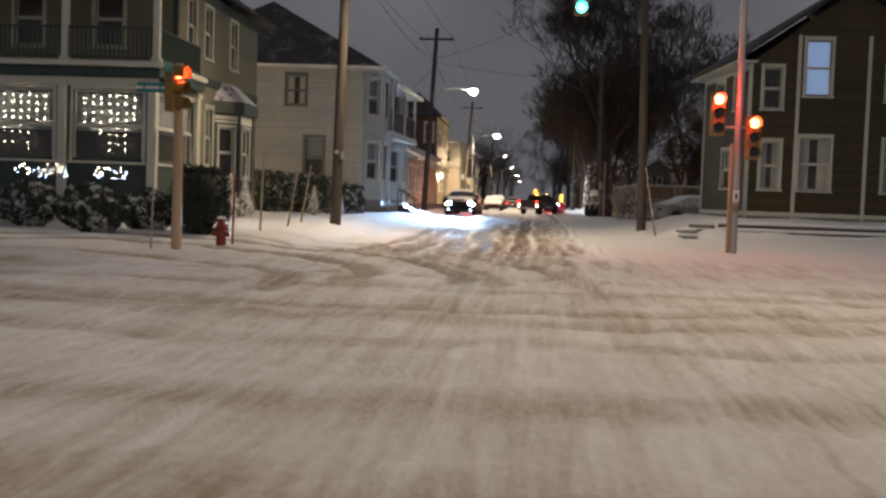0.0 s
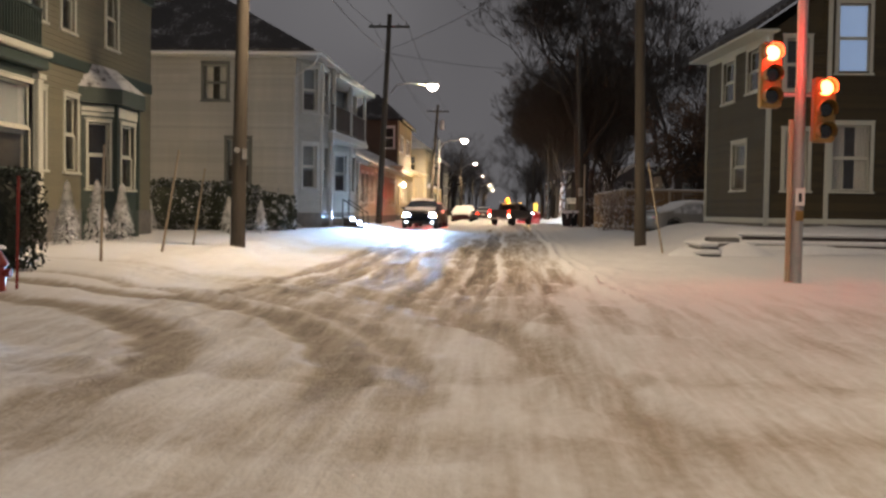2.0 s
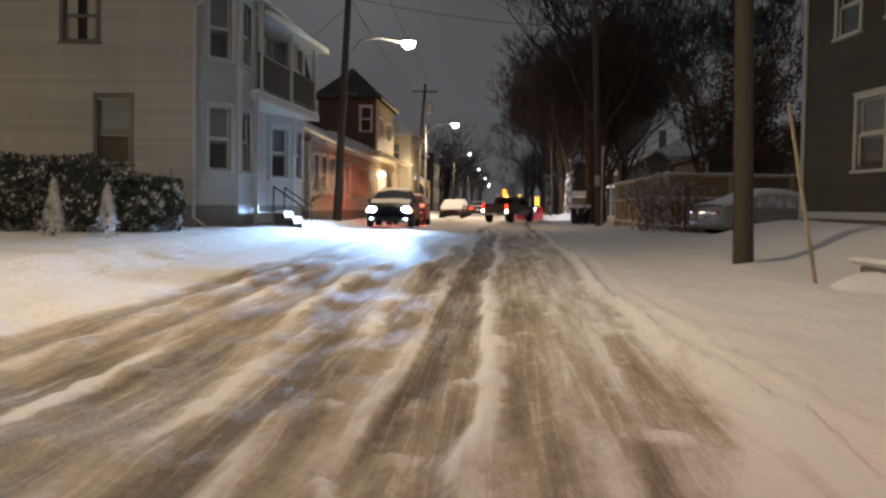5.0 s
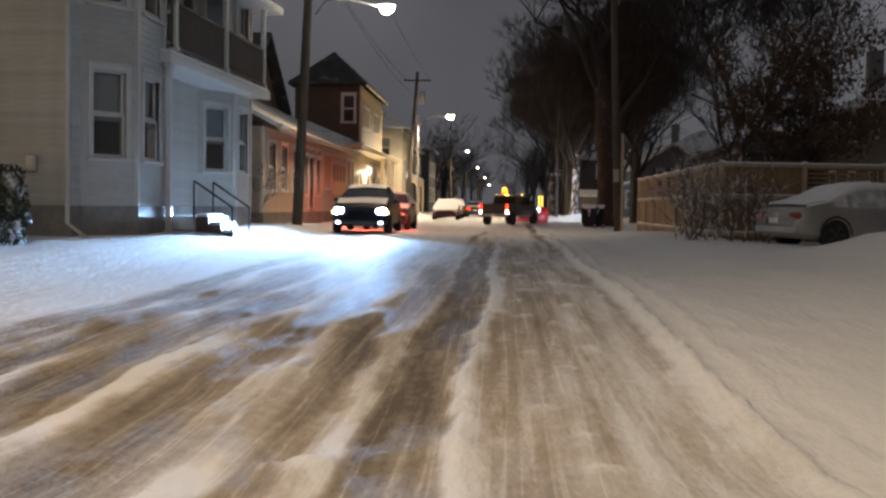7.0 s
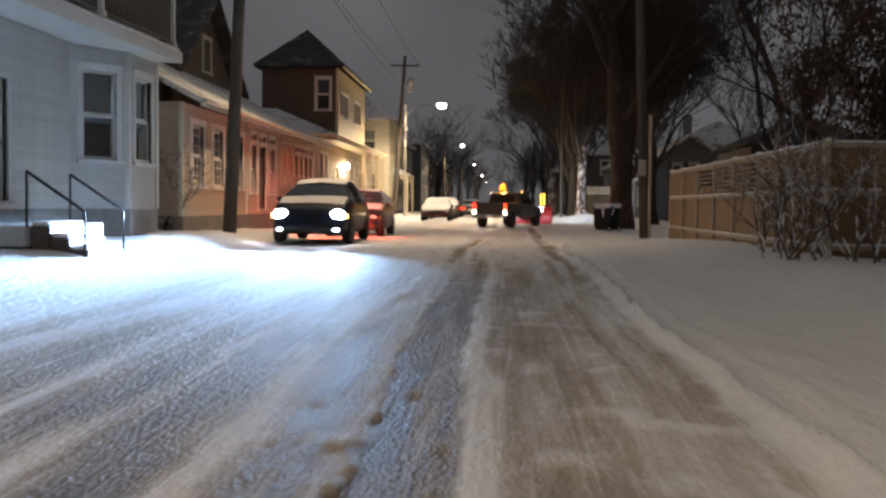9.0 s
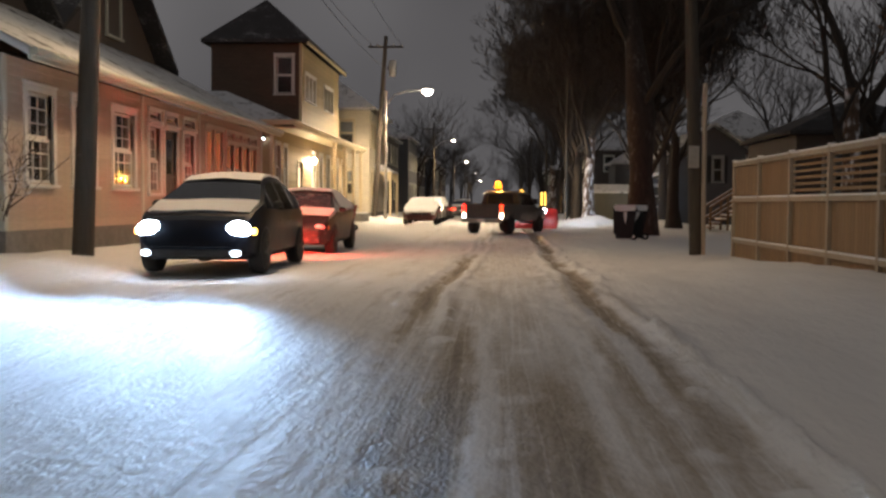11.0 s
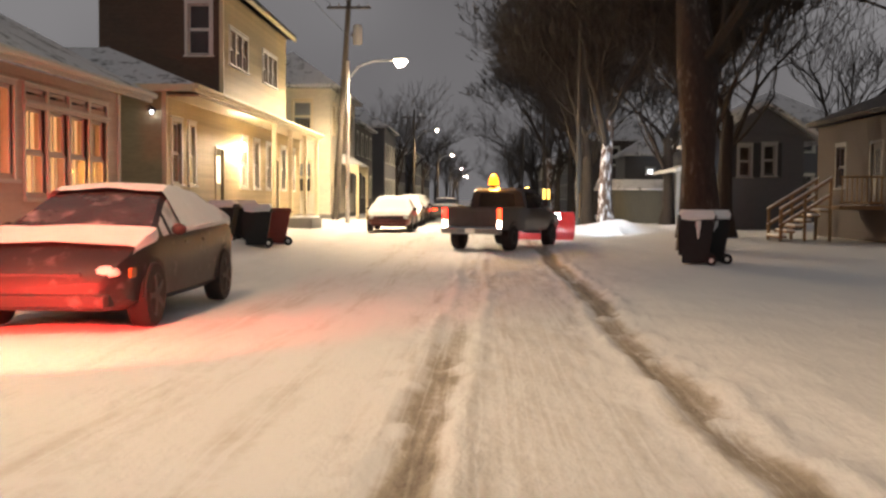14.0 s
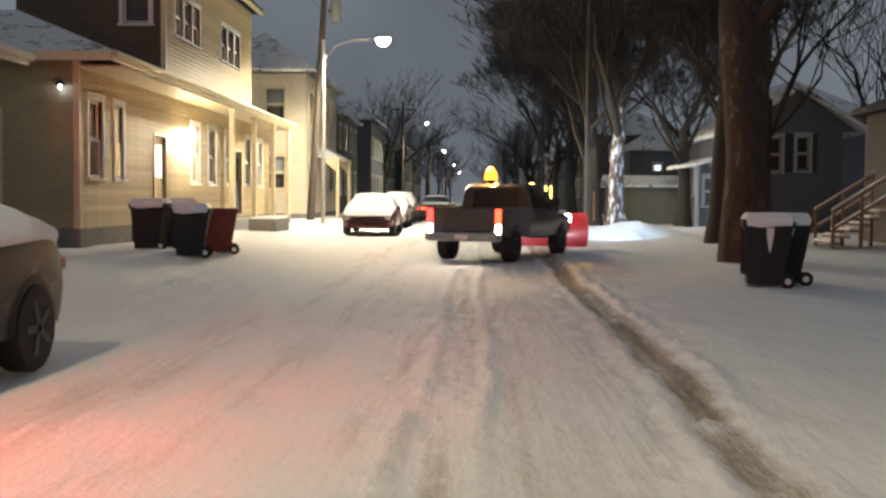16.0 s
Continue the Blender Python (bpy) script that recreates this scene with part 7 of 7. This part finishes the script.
    for x in (-1.0, 1.0):
        blade.append([(x, 6.25 + 0.28 * math.cos(a) + 0.25 * x, 0.12 + 0.5 * (1 + math.sin(a))) for a in [math.radians(d) for d in (-80, -40, 0, 40, 80)]] + [(x, 6.21 + 0.28 * math.cos(a) + 0.25 * x, 0.12 + 0.5 * (1 + math.sin(a))) for a in [math.radians(d) for d in (80, 40, 0, -40, -80)]])
    pl = part("plow_blade", Geo().loft(blade), PLOW_RED, t, "curved red plow blade", smooth=True)
    part("plow_frame", Geo().tube([(-0.4, 5.3, 0.45), (0, 6.2, 0.4)], 0.05, 8).tube([(0.4, 5.3, 0.45), (0, 6.2, 0.4)], 0.05, 8).tube([(0, 5.4, 0.5), (0, 5.6, 1.05)], 0.04, 8), DARK_METAL, t)
    for x in (-1.2, 1.2):
        part("plow_marker", Geo().tube([(x, 6.3 + 0.25 * x, 0.9), (x, 6.3 + 0.25 * x, 1.75)], 0.018, 6), YELLOW_METAL, t)
    return t


TRUCK, TURN_T = (-0.42, 87.5, road_z(88) + 0.03), -23.0
plow_truck(TRUCK, TURN_T)
tm = pose(*TRUCK, 0, 0, TURN_T)
lamp("plow_headlight_beam", "SPOT", tm @ Vector((1.2, 7.2, 1.0)), Vector((5.5, 104.0, 1.5)), 1700, (0.62, 0.80, 1.0), 0.08, 46, 0.9)
lamp("beacon_light", "POINT", tm @ Vector((-0.3, 2.2, 2.15)), tm @ Vector((0, 0, 0)), 170, AMBER, 0.1)
lamp("reversing_beam", "SPOT", tm @ Vector((0.0, -0.2, 0.85)), tm @ Vector((0, -8, 0)), 45, WHITE, 0.3, 140, 0.8)

# ---- trees, hedges, shrubs ----
def tree_geo(seed, high, trunk_r, fork, spread, levels=5, low=0.3, burl=0.0):
    rnd = random.Random(seed)
    trunk, crown, twigs = Geo(), Geo(), Geo()

    def grow(p, d, length, r, level):
        n = 4 if level == 0 else 3
        pts, radii = [p], [r]
        for i in range(n):
            d = (d + Vector((rnd.uniform(-1, 1), rnd.uniform(-1, 1), rnd.uniform(-0.3, 0.6))) * (0.07 if level == 0 else 0.17)).normalized()
            p = p + d * (length / n)
            pts.append(p)
            radii.append(r * (1 - 0.4 * (i + 1) / n))
        tgt, sides = ((trunk, 12) if level == 0 else (crown, 6 if level < 3 else 4) if level < 4 else (twigs, 3))
        if level >= 5:
            pts, radii = [pts[0], pts[-1]], [max(r, 0.015), max(r * 0.5, 0.009)]
        if level == 0:
            radii[0] *= 1.45
            radii[2] *= 1 + burl
            radii[3] *= 1 + 0.3 * burl
        tgt.tube(pts, radii, sides)
        if level >= levels:
            return
        kids = rnd.randint(3, 4) if level < levels - 1 else rnd.randint(3, 5)
        for k in range(kids):
            at = pts[-1] if k == 0 else pts[rnd.randint(1 if level else 2, len(pts) - 1)]
            turn = Vector((rnd.uniform(-1, 1), rnd.uniform(-1, 1), rnd.uniform(-0.15, 0.9)))
            nd = (d * (0.9 if k == 0 else 0.55) + turn * spread).normalized()
            grow(at, nd, length * rnd.uniform(0.62, 0.85) * (fork if level == 0 else 1), radii[-1] * rnd.uniform(0.62, 0.85), level + 1)

    grow(Vector((0, 0, -0.15)), Vector((0, 0, 1)), high * low, trunk_r, 0)
    return trunk, crown, twigs


def bare_tree(at, seed, high, trunk_r, label, bark=BARK, fork=1.0, spread=0.75, levels=7, low=0.28, burl=0.0):
    t = thing("bare_tree", at, label, "tree", "street trees")
    tr, cr, tw = tree_geo(seed, high, trunk_r, fork, spread, levels, low, burl)
    part("trunk", tr, bark, t, smooth=True)
    part("crown", cr, BARK, t)
    tagged(part("twig_mass", tw, BARK, t), kind="stuff")
    return t


bare_tree((6.1, 88.6, ground_z(6.1, 88.6)), 3, 17, 0.50, "thick old bare tree with a swollen trunk", OLD_BARK, 0.55, 0.75, 7, 0.60, 0.5)
lit_tree = bare_tree((5.5, 105.8, ground_z(5.5, 105.8)), 8, 17, 0.36, "bare tree, trunk plastered with snow", SNOWY_BARK, 1.0, 0.6, 7, 0.3)
third = bare_tree((5.9, 121.0, 0), 14, 18, 0.34, "tall dark bare tree by the street", BARK, 1.0, 0.75, 7, 0.26)
slim = bare_tree((6.4, 134, 0), 21, 17, 0.32, "tall dark bare tree down the street", BARK, 1.0, 0.7, 5, 0.27)
for (x, y, k, turn) in ((5.6, 147, lit_tree, 200), (5.4, 113.0, third, 110), (7.3, 96.5, third, 300), (6.6, 128, third, 75), (9.8, 106, slim, 15), (8.9, 97.5, third, 30), (11.5, 80, lit_tree, 120), (9.5, 113, third, 200), (7.2, 160, slim, 120), (6.0, 176, slim, 250), (6.6, 195, slim, 300),
                        (-8.6, 160, slim, 40), (-8.9, 181, slim, 90), (-8.8, 205, slim, 160), (5.6, 215, slim, 10), (6.2, 240, slim, 210), (-8.2, 236, slim, 20),
                        (13, 128, slim, 300), (16, 90, slim, 250), (18, 112, slim, 45), (-5.9, 262, slim, 120), (5.6, 270, slim, 10), (-8.5, 300, slim, 10), (7.0, 310, slim, 100), (20, 70, slim, 60)):
    copy_thing(k, pose(x, y, 0, 0, 0, turn))
for i in range(14):
    copy_thing(slim, pose(-70 + 10.5 * i, 345 + 12 * (i % 3), -0.5, 0, 0, 47 * i))


def leaved_oak(at, seed, high, spread_r, n):
    """A tree that keeps its dry brown leaves: limbs and loose clumps of leaves round their ends."""
    rnd = random.Random(seed)
    t = bare_tree(at, seed, high, 0.22, "broad tree holding dry brown leaves behind the board fence", BARK, 0.8, 0.9, 5, 0.3)
    g = Geo()
    clumps = [Vector((rnd.gauss(0, 0.5), rnd.gauss(0, 0.5), 0)) * spread_r + Vector((0, 0, high * rnd.uniform(0.38, 0.92))) for _ in range(70)]
    for c in clumps:
        for k in range(n // 70):
            p = c + Vector((rnd.gauss(0, 0.34), rnd.gauss(0, 0.34), rnd.gauss(0, 0.26)))
            q = Euler((rnd.uniform(0, 6.3), rnd.uniform(0, 6.3), rnd.uniform(0, 6.3))).to_matrix()
            z = rnd.uniform(0.05, 0.11)
            g.add([tuple(p + q @ Vector(v)) for v in ((-z, 0, 0), (0, -z * 0.5, z * 0.2), (z, 0, 0), (0, z * 0.5, z * 0.2))], [(0, 1, 2, 3)])
    tagged(part("dry_foliage", g, DRY_LEAF, t), kind="stuff")


leaved_oak((11.2, 67.0, 0.3), 31, 7.4, 2.9, 9000)
leaved_oak((15.5, 63.5, 0.3), 37, 8.2, 3.2, 8000)


def leafy(name, at, rx, ry, rz, n, mat, label, category, seed, leaf=0.06, boxy=0.0, group=""):
    """A shrub: a twiggy core with many small leaves, ragged outline."""
    rnd = random.Random(seed)
    t = thing(name, at, label, category, group)
    stems = Geo()
    for k in range(9):
        a = rnd.uniform(0, 2 * math.pi)
        stems.tube([(0.3 * rx * math.cos(a), 0.3 * ry * math.sin(a), -0.1), (0.6 * rx * math.cos(a), 0.6 * ry * math.sin(a), rz * rnd.uniform(0.9, 1.6))], [0.025, 0.01], 5)
    part("stem", stems, BARK, t)
    g = Geo()
    for k in range(n):
        u = Vector((rnd.gauss(0, 1), rnd.gauss(0, 1), rnd.gauss(0, 1))).normalized()
        if boxy:
            mx = max(abs(u.x), abs(u.y), abs(u.z))
            u = u.lerp(u / mx, boxy)
        rr = rnd.uniform(0.72, 1.0) ** 0.5 * (1 + 0.16 * noise.noise(u * 2.3 + Vector(at)))
        p = Vector((u.x * rx * rr, u.y * ry * rr, rz + u.z * rz * rr))
        if p.z < 0.02:
            continue
        s = leaf * rnd.uniform(0.6, 1.4)
        q = Euler((rnd.uniform(0, 6.3), rnd.uniform(0, 6.3), rnd.uniform(0, 6.3))).to_matrix()
        g.add([tuple(p + q @ Vector(v)) for v in ((-s, 0, 0), (0, -s * 0.5, s * 0.2), (s, 0, 0), (0, s * 0.5, s * 0.2))], [(0, 1, 2, 3)])
    tagged(part("foliage", g, mat, t), kind="stuff")
    # added dark ball: shade deep between the leaves, put in as colour
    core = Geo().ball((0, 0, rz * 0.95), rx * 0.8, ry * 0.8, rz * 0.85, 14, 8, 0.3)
    part("shade_mass", core, LEAF_DARK, t, smooth=True)
    return t


# hedge before the white house
for i, (x, y, rx, rz) in enumerate(((-13.6, 44.6, 1.5, 0.85), (-11.6, 44.4, 1.5, 0.95), (-9.9, 44.6, 1.3, 0.92), (-8.5, 45.1, 1.0, 0.72))):
    leafy("hedge_shrub", (x, y, ground_z(x, y) - 0.05), rx, 0.95, rz, 4200, LEAF, "rounded evergreen hedge shrub dusted with snow", "hedge", 40 + i, 0.055, 0.45, "hedge by the white house")
leafy("clipped_shrub", (-8.15, 24.6, ground_z(-8.1, 24.6) - 0.05), 0.62, 0.6, 0.85, 3200, LEAF_DARK, "dark clipped evergreen shrub by the corner", "shrub", 51, 0.05, 0.75)
for i, (x, y, r) in enumerate(((-9.6, 24.8, 0.75), (-11.2, 25.0, 0.8), (-12.9, 25.2, 0.8), (-14.4, 25.2, 0.8), (-10.4, 23.6, 0.6))):
    leafy("snowy_bush", (x, y, ground_z(x, y) - 0.05), r, r * 0.9, r * 0.72, 2600, LEAF, "low dark bush dusted with snow before the porch", "shrub", 60 + i, 0.06, 0.0, "porch bushes")


def strung_bulbs(x0, x1, y, z, n, mat, seed, label):
    rnd = random.Random(seed)
    t = thing("bush_lights", ((x0 + x1) / 2, y, z), label, "fairy lights", "porch bush lights")
    pts = [(x0 + (x1 - x0) * k / 8, y - 0.05 * (k % 2), z - 0.1 + 0.08 * math.sin(k * 1.7)) for k in range(9)]
    part("lead", Geo().tube(pts, 0.006, 4), CABLE, t, world=True)
    g = Geo()
    for k in range(n):
        g.ball((rnd.uniform(x0, x1), y - rnd.uniform(0.0, 0.15), z + rnd.uniform(-0.14, 0.14)), 0.009, 0.009, 0.012, 6, 3)
    part("bulb_chain", g, mat, t, world=True)


strung_bulbs(-12.75, -11.3, 24.25, 1.42, 18, FAIRY, 1, "white fairy lights strung over a snowy bush")
strung_bulbs(-12.7, -11.4, 24.22, 1.36, 12, FAIRY_BLUE, 2, "blue fairy lights strung over a snowy bush")
strung_bulbs(-10.7, -9.9, 24.2, 1.38, 14, FAIRY, 3, "white fairy lights strung over a snowy bush")
strung_bulbs(-10.8, -9.8, 24.18, 1.32, 12, FAIRY_BLUE, 4, "blue fairy lights strung over a snowy bush")


def small_fir(x, y, high, seed):
    rnd = random.Random(seed)
    z = ground_z(x, y) - 0.05
    t = thing("small_conifer", (x, y, z), "small conifer wrapped in snow", "conifer", "little conifers")
    part("trunk", Geo().tube([(0, 0, 0), (0, 0, high * 0.95)], [0.03, 0.008], 6), BARK, t)
    g = Geo()
    for k in range(900):
        u = rnd.random() ** 0.7
        a = rnd.uniform(0, 2 * math.pi)
        r = (1 - u) * high * 0.26 * rnd.uniform(0.5, 1.0) * (1 + 0.15 * math.sin(a * 3 + seed))
        p = Vector((r * math.cos(a), r * math.sin(a), 0.05 + u * high))
        d = Vector((math.cos(a), math.sin(a), -0.5)) * 0.09
        w = Vector((-math.sin(a), math.cos(a), 0)) * 0.03
        g.add([tuple(p - w), tuple(p + d), tuple(p + w), tuple(p + Vector((0, 0, 0.05)))], [(0, 1, 2, 3)])
    tagged(part("needle_mass", g, FIR, t), kind="stuff")


for i, (x, y, hh) in enumerate(((-10.1, 31.6, 1.5), (-10.0, 33.1, 1.55), (-9.9, 34.5, 1.5), (-9.0, 41.5, 1.2), (-8.0, 41.8, 1.1), (-12.2, 43.0, 1.1))):
    small_fir(x, y, hh, 70 + i)


def bare_shrub(x, y, high, wide, n, seed, label="tangle of bare snowy branches by the fence"):
    rnd = random.Random(seed)
    z = ground_z(x, y) - 0.05
    t = thing("bare_shrub", (x, y, z), label, "shrub", "bare shrubs")

    def sprig(g, p, d, length, r, level):
        pts = [p]
        for i in range(3):
            d = (d + Vector((rnd.uniform(-1, 1), rnd.uniform(-1, 1), rnd.uniform(-0.5, 0.4))) * 0.25).normalized()
            p = p + d * length / 3
            pts.append(p)
        g.tube(pts, [r, r * 0.85, r * 0.7, r * 0.5], 4)
        if level < 3:
            for k in range(rnd.randint(2, 4)):
                sprig(g, pts[rnd.randint(1, 3)], (d + Vector((rnd.uniform(-1, 1), rnd.uniform(-1, 1), rnd.uniform(-0.4, 0.7))) * 0.8).normalized(), length * 0.6, r * 0.55, level + 1)

    for k in range(n):
        cane = Geo()
        sprig(cane, Vector((rnd.uniform(-0.3, 0.3) * wide, rnd.uniform(-0.3, 0.3) * wide, 0)), Vector((rnd.uniform(-0.6, 0.6), rnd.uniform(-0.6, 0.6), 1)).normalized(), high * 0.6, 0.024, 0)
        part("cane", cane, SNOWY_BARK, t)


bare_shrub(4.75, 53.2, 2.2, 2.0, 12, 81)
bare_shrub(4.9, 55.2, 1.9, 1.6, 8, 82)
bare_shrub(5.7, 52.7, 1.9, 1.8, 11, 84)
bare_shrub(-8.2, 63.2, 2.4, 1.0, 7, 83, "thin bare shrub beside the porch wall")
